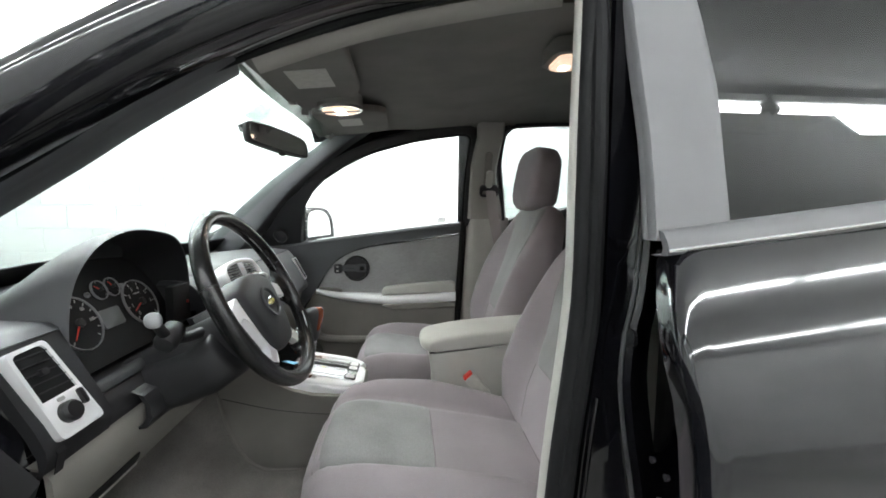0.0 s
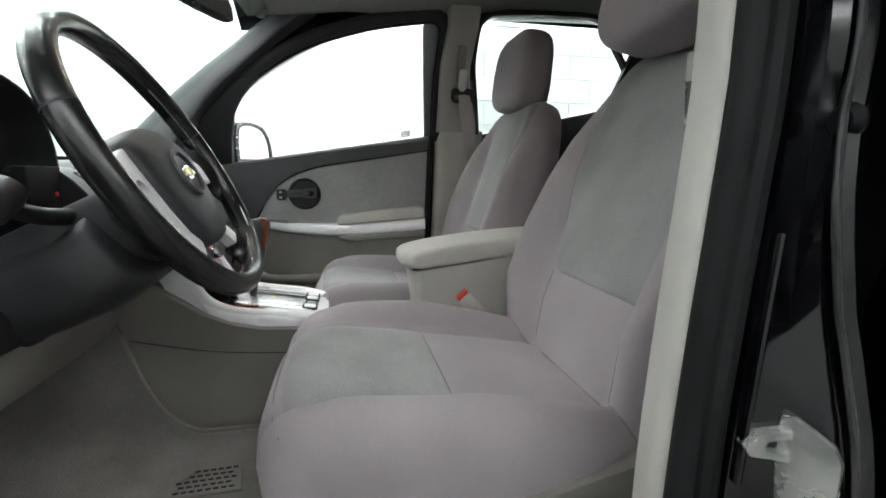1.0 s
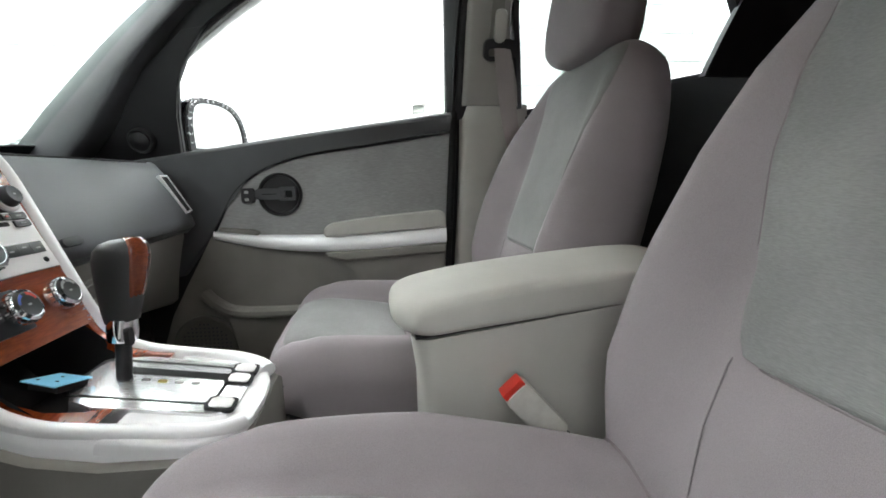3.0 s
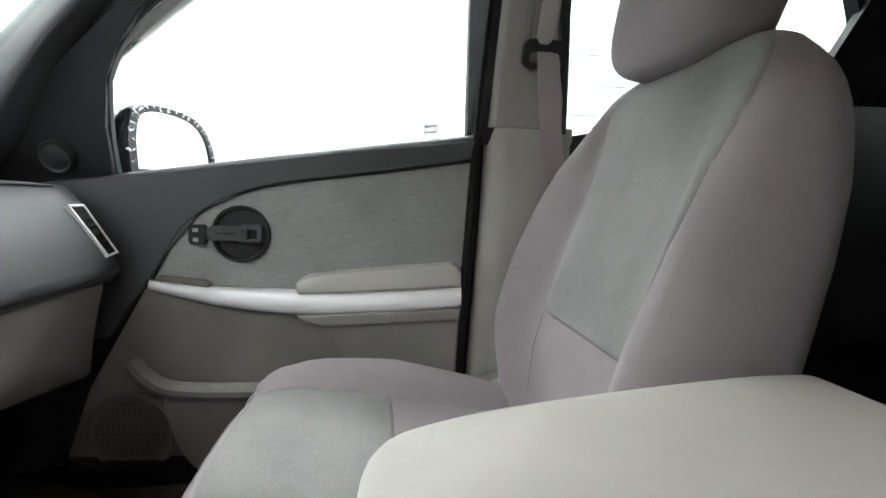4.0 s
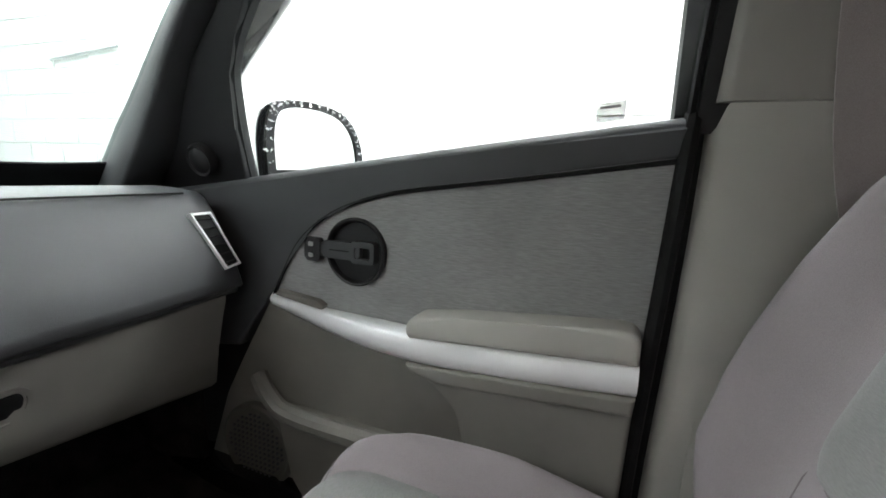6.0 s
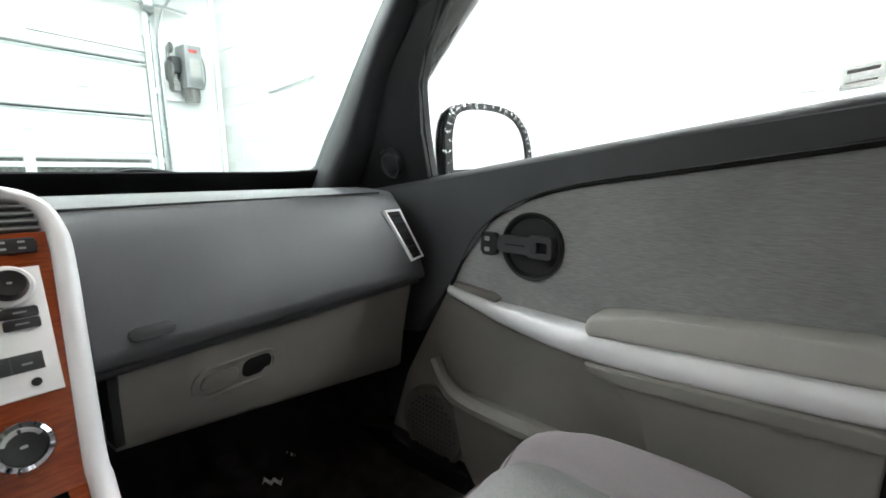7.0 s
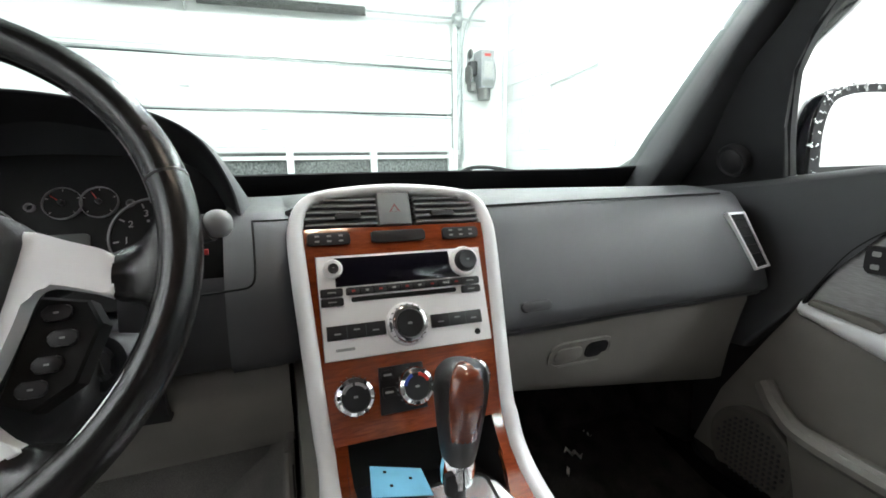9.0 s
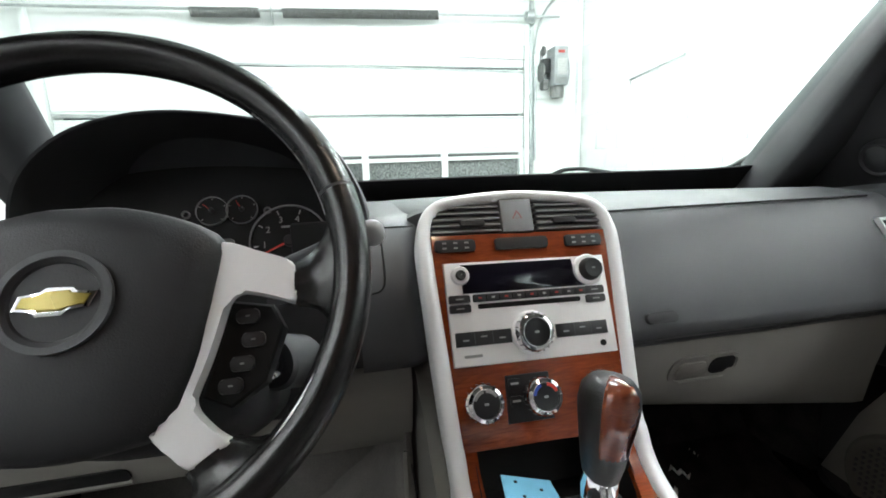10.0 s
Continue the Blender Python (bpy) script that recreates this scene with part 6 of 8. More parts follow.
# ---- centre console ----
con = thing("centre_console", (0.2, 0, 0.42), "light grey centre console with silver shifter surround", "centre console")
for s in (-1, 1):
    rows = []
    for x, zt in ((-0.34, 0.82), (-0.20, 0.83), (-0.125, 0.815), (-0.075, 0.785), (-0.03, 0.752), (0.01, 0.722), (0.06, 0.698), (0.12, 0.682), (0.20, 0.674), (0.236, 0.670), (0.250, 0.655)):
        low = 0.40
        rows.append([(x, s * (1 - 0.08 * ease(0.08, 0.23, x)) * (0.128 + 0.026 * (1 - t) ** 2), low + (zt - low) * t) for t in (0, 0.15, 0.3, 0.45, 0.6, 0.75, 0.88, 0.96, 1.0)] + [(x, s * 0.120 * (1 - 0.08 * ease(0.08, 0.23, x)), zt + 0.004)])
    part("side_panel", sheet(rows, (0, -s * 0.012, 0)), M_LOWER, con, "taupe grained side panel", angle=60)
    # carpeted lower cover, flaring into the floor below its welt
    line = smooth_path([(-0.26, s * 0.140, 0.80), (-0.17, s * 0.144, 0.76), (-0.13, s * 0.1455, 0.70), (-0.105, s * 0.1485, 0.61), (-0.07, s * 0.1515, 0.535), (-0.02, s * 0.1545, 0.492), (0.05, s * 0.1555, 0.484), (0.25, s * 0.1555, 0.482), (0.45, s * 0.1555, 0.480)], 4)
    rows = []
    for q in line:
        k = 0.15 * ease(-0.02, -0.26, q.x) if q.x < -0.02 else 0.0
        rows.append([q] + [(q.x - k * f * (1 - f) - 0.10 * ease(0.0, -0.2, q.x) * f, q.y + s * (0.004 + 0.016 * f + (0.36 if s < 0 else 0.03) * f ** 4), q.z + (0.426 - q.z) * (1 - (1 - f) ** 1.3)) for f in (0.15, 0.35, 0.55, 0.75, 0.9, 1.0)])
    part("carpet_cover", sheet(rows, (0, -s * 0.008, 0)), M_FOOTCARPET, con, "taupe carpet cover", angle=70)
    part("welt", tube(smooth_path([(-0.13, s * 0.146, 0.70), (-0.105, s * 0.149, 0.61), (-0.07, s * 0.152, 0.535), (-0.02, s * 0.155, 0.492), (0.05, s * 0.156, 0.484), (0.4, s * 0.156, 0.480)]), 0.005, 6, up=(0, 1, 0)), M_LOWER, con)
    part("panel_joint", tube(smooth_path([(-0.12, s * 0.1405, 0.685), (0.0, s * 0.141, 0.655), (0.10, s * 0.142, 0.640), (0.25, s * 0.142, 0.628)]), 0.0012, 6, up=(0, 1, 0)), M_BLACK, con)
    # silver band below the rail
    rail = smooth_path([(-0.030, 0.1130, 0.822), (-0.012, 0.1120, 0.794)] + foot[:-1], 3)
    rows = []
    for q in rail:
        wide = 0.006 + 0.042 * ease(-0.03, 0.05, q.x) - 0.010 * ease(0.12, 0.22, q.x)
        side = 0.004 + 0.013 * ease(-0.03, 0.05, q.x)
        rows.append([(q.x, CY + s * (q.y + a * side), q.z + 0.003 - b * wide) for a, b in ((0.2, 0.0), (0.55, 0.06), (0.8, 0.3), (1.0, 0.65), (1.05, 0.9), (0.9, 1.0))])
    part("silver_side", sheet(rows, (0, -s * 0.010, 0)), M_SILVER, con, "satin silver side band", angle=60)
part("rear_wall", slab(axes((0.243, 0, 0.40), (0, 1, 0), (0, 0, 1)), [(-0.125, 0.0), (0.125, 0.0), (0.112, 0.262), (0.09, 0.275), (-0.09, 0.275), (-0.112, 0.262)], -0.004, 0.010, 0.006), M_LOWER, con, "taupe rear end of the console")
part("carpet_foot", sheet([[(-0.33, y, 0.46), (-0.45, y, 0.60), (-0.56, y, 0.78)] for y in (-0.70, -0.4, -0.14)], (0, 0, -0.01)), M_FOOTCARPET, con, "taupe carpet of the toe board")
top = [(0.114, -0.114), (0.18, -0.112), (0.222, -0.106), (0.244, -0.086), (0.253, -0.045), (0.255, 0.0), (0.253, 0.045), (0.244, 0.086), (0.222, 0.106), (0.18, 0.112), (0.114, 0.114)]
TOPF = axes((0, 0, 0.7215), (1, 0, -0.18), (0, 1, 0))
part("shifter_surround", slab(TOPF, top, -0.05, 0.010, 0.010, 3), M_SILVER, con, "satin silver shifter surround", angle=50)
platep = [(0.080, -0.058), (0.205, -0.058), (0.222, -0.050), (0.230, -0.03), (0.230, 0.055), (0.224, 0.075), (0.208, 0.085), (0.080, 0.085), (0.050, 0.074), (0.037, 0.060), (0.034, 0.015), (0.037, -0.024), (0.052, -0.048)]
plate = part("shifter_plate", slab(TOPF, platep, -0.035, 0.0145, 0.004), M_PLATE, con, "bright brushed metal shifter plate")
part("gate_slot", slab(TOPF, rrect(0.135, 0.018, 0.005, 0.130, 0.036), 0.012, 0.0153), M_DEEP, plate, "dark shift gate")
part("inlay_line", ring(TOPF, rrect(0.170, 0.106, 0.014, 0.118, 0.014), rrect(0.163, 0.099, 0.012, 0.118, 0.014), 0.013, 0.0150), M_DEEP, plate, "dark outline of the gate panel")
for i in range(5):
    part("gear_mark", slab(TOPF, rrect(0.010, 0.007, 0.002, 0.085 + 0.020 * i, 0.012), 0.0142, 0.0150), M_GOLD if i == 2 else M_DIMMARK, plate)
for cx, cy in ((0.214, 0.064), (0.214, 0.032), (0.212, -0.036)):
    b = part("seat_heat_switch", slab(TOPF, rrect(0.026, 0.024, 0.005, cx, cy), 0.010, 0.0185, 0.003), M_SATIN, plate, "silver rocker switch")
    part("switch_edge", ring(TOPF, rrect(0.034, 0.031, 0.006, cx, cy), rrect(0.0255, 0.0235, 0.005, cx, cy), 0.012, 0.0168), M_DEEP, b)
# gear lever
lever = thing("gear_lever", (0.085, 0.02, 0.70), "gear lever with leather and wood knob and chrome collar", "gear lever")
lean = Vector((0.10, 0.0, 1)).normalized()
base = Vector((0.079, 0.012, 0.700))
part("stalk", tube([base - lean * 0.02, base + lean * 0.05, base + lean * 0.10], 0.009, 12, up=(0, 1, 0)), M_BLACK, lever, "black lever stalk")
KF = axes(base + lean * 0.0, (0, 1, 0), (-1, 0, 0.1))
part("collar", lathe(KF, [(0.012, 0.074), (0.0165, 0.075), (0.0175, 0.088), (0.0165, 0.104), (0.013, 0.106)], 24), M_CHROME, lever, "chrome collar")


def knob_rows(side):
    rows = []
    prof = ((0.0165, 0.100), (0.0195, 0.115), (0.0225, 0.140), (0.0255, 0.165), (0.0265, 0.180), (0.0245, 0.193), (0.019, 0.2005), (0.010, 0.2035), (0.002, 0.204))
    for r, h in prof:
        row = []
        for j in range(28):
            a = 2 * math.pi * j / 28
            q = Vector((r * 0.92 * math.cos(a), r * 1.18 * math.sin(a), h - 0.006 * math.sin(a) * (r / 0.0265)))
            row.append(KF @ q)
        rows.append(row)
    return rows


part("knob", grid(knob_rows(0), loop_u=True, caps=True), material("lever_leather", (0.020, 0.0195, 0.019), 0.45, grain=0.4, grain_scale=600), lever, "dark grey leather knob", angle=60)
rows = []
for r, h in ((0.0178, 0.112), (0.0208, 0.128), (0.0232, 0.142), (0.0262, 0.165), (0.0274, 0.180), (0.0255, 0.194), (0.0195, 0.2025), (0.0105, 0.2055), (0.003, 0.206)):
    rows.append([KF @ Vector((r * 0.92 * math.cos(radians(a)), r * 1.18 * math.sin(radians(a)), h - 0.006 * math.sin(radians(a)) * (r / 0.0265))) for a in range(-140, -65, 5)])
part("wood_inlay", sheet(rows, (-0.002, 0, -0.001)), M_DEEPWOOD, lever, "glossy red-brown wood inlay", angle=60)
part("release_button", slab(axes(base + lean * 0.082 + Vector((0.010, -0.012, 0)), (0, 1, 0), (0, 0, 1)), rrect(0.012, 0.022, 0.003), 0, 0.006, 0.002), M_BLACK, lever)

# armrest box
box_arm = thing("armrest_box", (0.6, 0, 0.42), "light grey armrest box between the seats", "armrest")
rows = []
for x0, x1, y, z in ((0.475, 0.80, 0.066, 0.44), (0.462, 0.815, 0.072, 0.60), (0.462, 0.82, 0.076, 0.68), (0.454, 0.828, 0.080, 0.74), (0.447, 0.832, 0.083, 0.779)):
    rr = 0.02
    rows.append([(x0, -y + rr, z + 0.09 * (0) ), (x0 + rr * 0.3, -y + rr * 0.3, z), (x0 + rr, -y, z), (0.64, -y, z + 0.040 * ease(0.6, 0.78, z) * 0.5), (x1 - rr, -y, z + 0.040 * ease(0.6, 0.78, z)), (x1, -y + rr, z + 0.040 * ease(0.6, 0.78, z)), (x1, y - rr, z + 0.040 * ease(0.6, 0.78, z)), (x1 - rr, y, z + 0.040 * ease(0.6, 0.78, z)), (0.64, y, z + 0.040 * ease(0.6, 0.78, z) * 0.5), (x0 + rr, y, z), (x0 + rr * 0.3, y - rr * 0.3, z), (x0, y - rr, z)])
part("bin", grid(rows, loop_u=True, caps=True), M_BEIGE, box_arm, "light grey plastic bin", angle=50)
rows = []
prof = [(0.423, 0.803), (0.427, 0.791), (0.446, 0.783), (0.50, 0.787), (0.64, 0.800), (0.80, 0.815), (0.838, 0.820), (0.852, 0.832), (0.850, 0.845), (0.834, 0.853), (0.78, 0.855), (0.70, 0.851), (0.60, 0.843), (0.52, 0.834), (0.460, 0.826), (0.430, 0.818)]
prof = smooth_path([(x, 0, z) for x, z in prof], 3, closed=True)
for k in range(19):
    b = math.sin(math.pi * (k / 18 - 0.5))
    edge_roll = math.sqrt(max(0.0, 1 - abs(b) ** 22))
    row = []
    for q in prof:
        mid = 0.800 + 0.115 * (q.x - 0.43)
        front = 1 - ease(0.42, 0.54, q.x)
        row.append((q.x + 0.028 * front * abs(b) ** 4, 0.0905 * b * (1 - 0.03 * front), mid + (q.z - mid) * (0.50 + 0.50 * edge_roll)))
    rows.append(row)
part("lid", grid(rows, loop_u=True, caps=True), M_BEIGE, box_arm, "light grey padded lid", angle=80)
part("lid_gap", sheet([[(0.450, y, 0.7815), (0.64, y, 0.801), (0.83, y, 0.821)] for y in (-0.0845, 0.0845)], (0, 0, 0.004)), M_DEEP, box_arm)

# belt buckles
for y, tint in ((-0.108, 1), (0.112, -1)):
    bk = thing("belt_buckle", (0.57, y, 0.66), "light grey belt buckle with a red release button", "belt buckle", "belt buckles")
    BK = axes((0.588, y, 0.692), (0.70, 0, 0.62), (-0.62, 0, 0.70))
    part("body", slab(BK, rrect(0.034, 0.085, 0.006, 0, -0.004), -0.012, 0.012, 0.004), M_LABEL, bk, "pale plastic buckle body")
    part("button", slab(BK, rrect(0.030, 0.010, 0.002, 0, 0.041), -0.0095, 0.0095, 0.002), M_RED, bk, "red release button")
    part("stem", tube([BK @ Vector((0, -0.04, 0)), BK @ Vector((0, -0.11, 0))], 0.012, 8, up=(0, 1, 0)), M_BLACK, bk)

# ---- steering wheel ----
SW = axes((0.070, -0.388, 1.020), (0, 1, 0), (-0.4617, 0, 0.887))
wheel = thing("steering_wheel", (0.070, -0.386, 1.0), "black leather steering wheel with satin silver spokes", "steering wheel")
R = 0.188


def arc(r, a0, a1, w=0.0, n=40, du=0.0):
    return [SW @ Vector((r * math.cos(radians(a0 + (a1 - a0) * i / n)), r * math.sin(radians(a0 + (a1 - a0) * i / n)), w)) for i in range(n + 1)]


NW = SW.to_3x3() @ Vector((0, 0, 1))
part("rim", sweep(arc(R, 0, 360, 0, 96)[:-1], [(0.0148 * math.cos(a), 0.0172 * math.sin(a)) for a in [2 * math.pi * i / 18 for i in range(18)]], up=NW, closed=True), M_LEATHER, wheel, "black grained leather rim", angle=60)
for a in (17, 163):
    q = arc(R, a - 0.35, a + 0.35, 0.0, 2)
    part("leather_joint", sweep(q, [(0.0152 * math.cos(b), 0.0176 * math.sin(b)) for b in [2 * math.pi * i / 18 for i in range(18)]], up=NW), M_BLACK, wheel, "stitched joint in the leather")
# Pale strips modelled in place of light reflected along the inner rim.
for a0, a1 in ((-40, -20), (200, 220)):
    part("rim_sheen", sweep(arc(R - 0.0075, a0 - 12, a1, 0.0105, 24), [(-0.0062, -0.0052), (-0.0030, 0.0020), (0.0040, 0.0052), (0.0048, 0.0030), (0.0, -0.004)], up=NW, scale=lambda t: 0.30 + 0.70 * math.sin(math.pi * min(1, max(0, t))) ** 0.5), M_SATIN, wheel, "slim pale strip drawn for the sheen on the rim")
for a0 in (-58, 122):
    part("stitching", tube([p + NW * (0.0012 * (k % 2)) for k, p in enumerate(arc(R - 0.0146, a0 + 70, a0 + 106, 0.001, 40))], 0.0009, 5, up=NW), M_VANE, wheel, "grey thread stitching")
# airbag cover: domed shield, set back behind the rim
SH = SW @ Matrix.Translation((-0.003, 0.021, -0.024))
half = [(0.0, 0.0335), (0.03, 0.032), (0.07, 0.020), (0.096, 0.002), (0.0925, -0.035), (0.083, -0.075), (0.066, -0.115), (0.048, -0.135)]
hub = [(-u, v) for u, v in half[:0:-1]] + half + [(0.0, -0.142)]
hp = [(q.x, q.y) for q in smooth_path([(a, b, 0) for a, b in hub], 3, closed=True)]
rows = []
for f, w in ((1.0, -0.02), (1.0, 0.010), (0.985, 0.020), (0.94, 0.027), (0.8, 0.032), (0.5, 0.036), (0.05, 0.038)):
    rows.append([SH @ Vector((u * f, -0.055 + (v + 0.055) * f, w)) for u, v in hp])
part("airbag_cover", grid(rows, loop_u=True, caps=True), M_HUB, wheel, "dark padded airbag cover", angle=60)
EM = SH @ Matrix.Translation((0.001, -0.0405, 0.0368)) @ Matrix.Diagonal((0.92, 0.92, 1, 1))
em = part("emblem", lathe(EM, [(0.0345, -0.004), (0.0345, 0.003), (0.0325, 0.0045), (0.029, 0.003), (0.028, 0.001), (0.001, 0.001)], 36), M_BLACK, wheel, "round black badge with a gold shape")
part("emblem_ring", ring(EM, circle(0.0372, 0, 0, 40), circle(0.0322, 0, 0, 40), 0.001, 0.0052, 0.0016), M_DARK, em)
bow = [(-0.026, -0.006), (-0.022, 0.006), (-0.009, 0.006), (-0.006, 0.011), (0.011, 0.011), (0.013, 0.006), (0.027, 0.006), (0.022, -0.006), (0.009, -0.006), (0.006, -0.011), (-0.011, -0.011), (-0.013, -0.006)]
part("emblem_border", slab(EM, [(u * 1.0, v * 0.98) for u, v in bow], 0.0008, 0.0032, 0.0008), M_CHROME, em, "chrome emblem border")
part("emblem_shape", slab(EM, [(u * 0.86, v * 0.66) for u, v in bow], 0.001, 0.0045, 0.001), M_GOLD, em, "plain gold emblem shape")


def web(s, a, b, ang0, ang1, name):
    """Leather covered arm from the edge a-b of a spoke bracket, flaring into the rim between two angles."""
    mid_a = (ang0 + ang1) / 2
    rows = []
    for i in range(8):
        f = i / 7
        k = 0.42 + 0.58 * f ** 2.4
        row = []
        for j in range(9):
            g = j / 8
            an = radians(mid_a + (ang0 + (ang1 - ang0) * g - mid_a) * k)
            e = Vector((a[0] + (b[0] - a[0]) * g, a[1] + (b[1] - a[1]) * g))
            r = Vector((math.cos(an), math.sin(an))) * (R - 0.004)
            q = e.lerp(r, f)
            row.append(SW @ Vector((s * q.x, q.y, -0.010 + 0.015 * f ** 1.5 + 0.008 * math.sin(math.pi * g) - 0.003 * math.sin(math.pi * f))))
        rows.append(row)
    return part(name, sheet(rows, -NW * 0.016), M_LEATHER, wheel, "leather covered spoke arm", angle=60)


for s in (-1, 1):
    yoke = [(0.0955, 0.000), (0.120, -0.009), (0.142, -0.0175), (0.1475, -0.024), (0.1480, -0.040), (0.1465, -0.0505), (0.134, -0.046), (0.116, -0.0405), (0.106, -0.0395), (0.099, -0.046), (0.093, -0.066), (0.086, -0.088), (0.079, -0.106), (0.077, -0.114), (0.081, -0.123), (0.092, -0.135), (0.1012, -0.1435), (0.089, -0.151), (0.0765, -0.1565), (0.066, -0.147), (0.0515, -0.132), (0.064, -0.126), (0.072, -0.109), (0.082, -0.080), (0.089, -0.040), (0.0925, -0.019)]
    ys = [(q.x, q.y) for q in smooth_path([(u, v, 0) for u, v in yoke], 3, closed=True)]
    part("spoke", slab(SH, [(s * u, v) for u, v in ys], 0.004, 0.020, 0.004, 3), M_SILVER, wheel, "satin silver spoke bracket")
    web(s, (0.1445, 0.002), (0.1435, -0.031), 19, -24, "spoke_end")
    web(s, (0.100, -0.119), (0.070, -0.138), -33, -74, "lower_arm")
    sw = part("switch_pod", slab(SH, [(s * u, v) for u, v in ((0.098, -0.042), (0.128, -0.048), (0.136, -0.066), (0.122, -0.106), (0.098, -0.122), (0.078, -0.112))], -0.018, 0.002, 0.005, 3), M_DEEP, wheel, "black switch pod")
    for uu, vv in ((0.110, -0.056), (0.114, -0.074), (0.106, -0.091), (0.098, -0.106)):
        b = part("switch", slab(SH, rrect(0.017, 0.011, 0.004, s * uu, vv), 0.001, 0.005, 0.002), M_BUTTON, sw)
        part("switch_mark", slab(SH, rrect(0.0032, 0.0014, 0.0006, s * uu, vv), 0.005, 0.0054), M_VANE, b)

# column with stalks and ignition
col = thing("steering_column", (-0.05, -0.375, 0.9), "dark plastic steering column shroud with stalks", "steering column")
AX = Vector((-0.866, 0, -0.5))
c0 = Vector((0.065, -0.386, 1.015))
path = [c0 + AX * d + Vector((0, 0, -0.05)) for d in (0.03, 0.06, 0.12, 0.18, 0.26)]
sec = [(0.056 * math.copysign(abs(math.cos(a)) ** 0.75, math.cos(a)), 0.058 * math.copysign(abs(math.sin(a)) ** 0.75, math.sin(a))) for a in [2 * math.pi * i / 24 for i in range(24)]]
part("shroud", sweep(path, sec, scale=lambda t: 0.92 + 0.30 * t), M_BLACK, col, "black shroud", angle=70)
lower = [(0.098 * math.copysign(abs(math.cos(a)) ** 0.6, math.cos(a)), 0.056 * math.copysign(abs(math.sin(a)) ** 0.6, math.sin(a))) for a in [2 * math.pi * i / 28 for i in range(28)]]
part("lower_shroud", sweep([(0.022, -0.378, 0.918), (0.016, -0.378, 0.913), (-0.03, -0.378, 0.878), (-0.08, -0.378, 0.858), (-0.13, -0.378, 0.845)], lower, scale=lambda t: 0.88 + 0.12 * min(1, 8 * t)), M_BLACK, col, "wide black lower shroud", angle=60)
part("shroud_seam", tube([(-0.12 + 0.0245 * i, -0.2795 - 0.0005 * i, 0.872 + 0.0125 * i) for i in range(6)], 0.0012, 6), M_DEEP, col)
st = part("indicator_stalk", tube(smooth_path([(-0.036, -0.43, 0.955), (-0.035, -0.49, 0.963), (-0.033, -0.555, 0.984), (-0.029, -0.597, 1.017)]), 0.010, 12, scale=lambda t: 1.1 - 0.25 * t), M_BLACK, col, "black indicator stalk")
part("stalk_sleeve", lathe(axes((-0.0335, -0.552, 0.981), (1, 0, 0), (0, -0.45, 0.89)), [(0.012, -0.030), (0.018, -0.024), (0.0195, -0.010), (0.0195, 0.012), (0.016, 0.020), (0.010, 0.022)], 24), M_BUTTON, st, "black turning sleeve")
part("stalk_tip", blob(axes((-0.027, -0.608, 1.026), (1, 0, 0), (0, 0, 1)), 0.0135, 0.0135, 0.011, 0.9, 16, 10), M_VANE, st, "pale grey stalk tip")
st = part("wiper_stalk", tube(smooth_path([(-0.030, -0.34, 0.965), (-0.010, -0.27, 0.995), (0.004, -0.21, 1.018), (0.009, -0.188, 1.026)]), 0.009, 12, scale=lambda t: 0.8 + 0.6 * t), M_BLACK, col, "black wiper stalk")
part("stalk_tip", blob(axes((0.0105, -0.181, 1.029), (1, 0, 0), (0, 0, 1)), 0.0125, 0.0125, 0.012, 0.9, 16, 10), M_VANE, st, "grey stalk tip")
IG = axes((0.010, -0.277, 0.915), (0.45, 1, 0), (-0.42, 0, 0.907))
ig = part("ignition", lathe(IG, [(0.026, -0.05), (0.026, 0.002), (0.023, 0.006), (0.015, 0.006), (0.014, 0.003), (0.001, 0.002)], 28), M_BLACK, col, "round ignition lock")
part("lock_ring", lathe(IG, [(0.0150, 0.004), (0.0150, 0.009), (0.011, 0.010), (0.009, 0.006)], 24), M_CHROME, ig, "chrome lock ring")
part("key_slot", slab(IG, rrect(0.003, 0.012, 0.001), 0.001, 0.0045), M_CHROME, ig)
part("lower_cover", sheet([[(-0.13, y, 0.872), (-0.100, y, 0.862), (-0.088, y, 0.842), (-0.086, y, 0.818), (-0.096, y, 0.801 - 0.03 * (y + 0.5)), (-0.16, y, 0.79)] for y in (-0.520, -0.512, -0.49, -0.40, -0.30, -0.272, -0.265)], (-0.01, 0, 0.004)), M_BLACK, col, "black panel below the column")

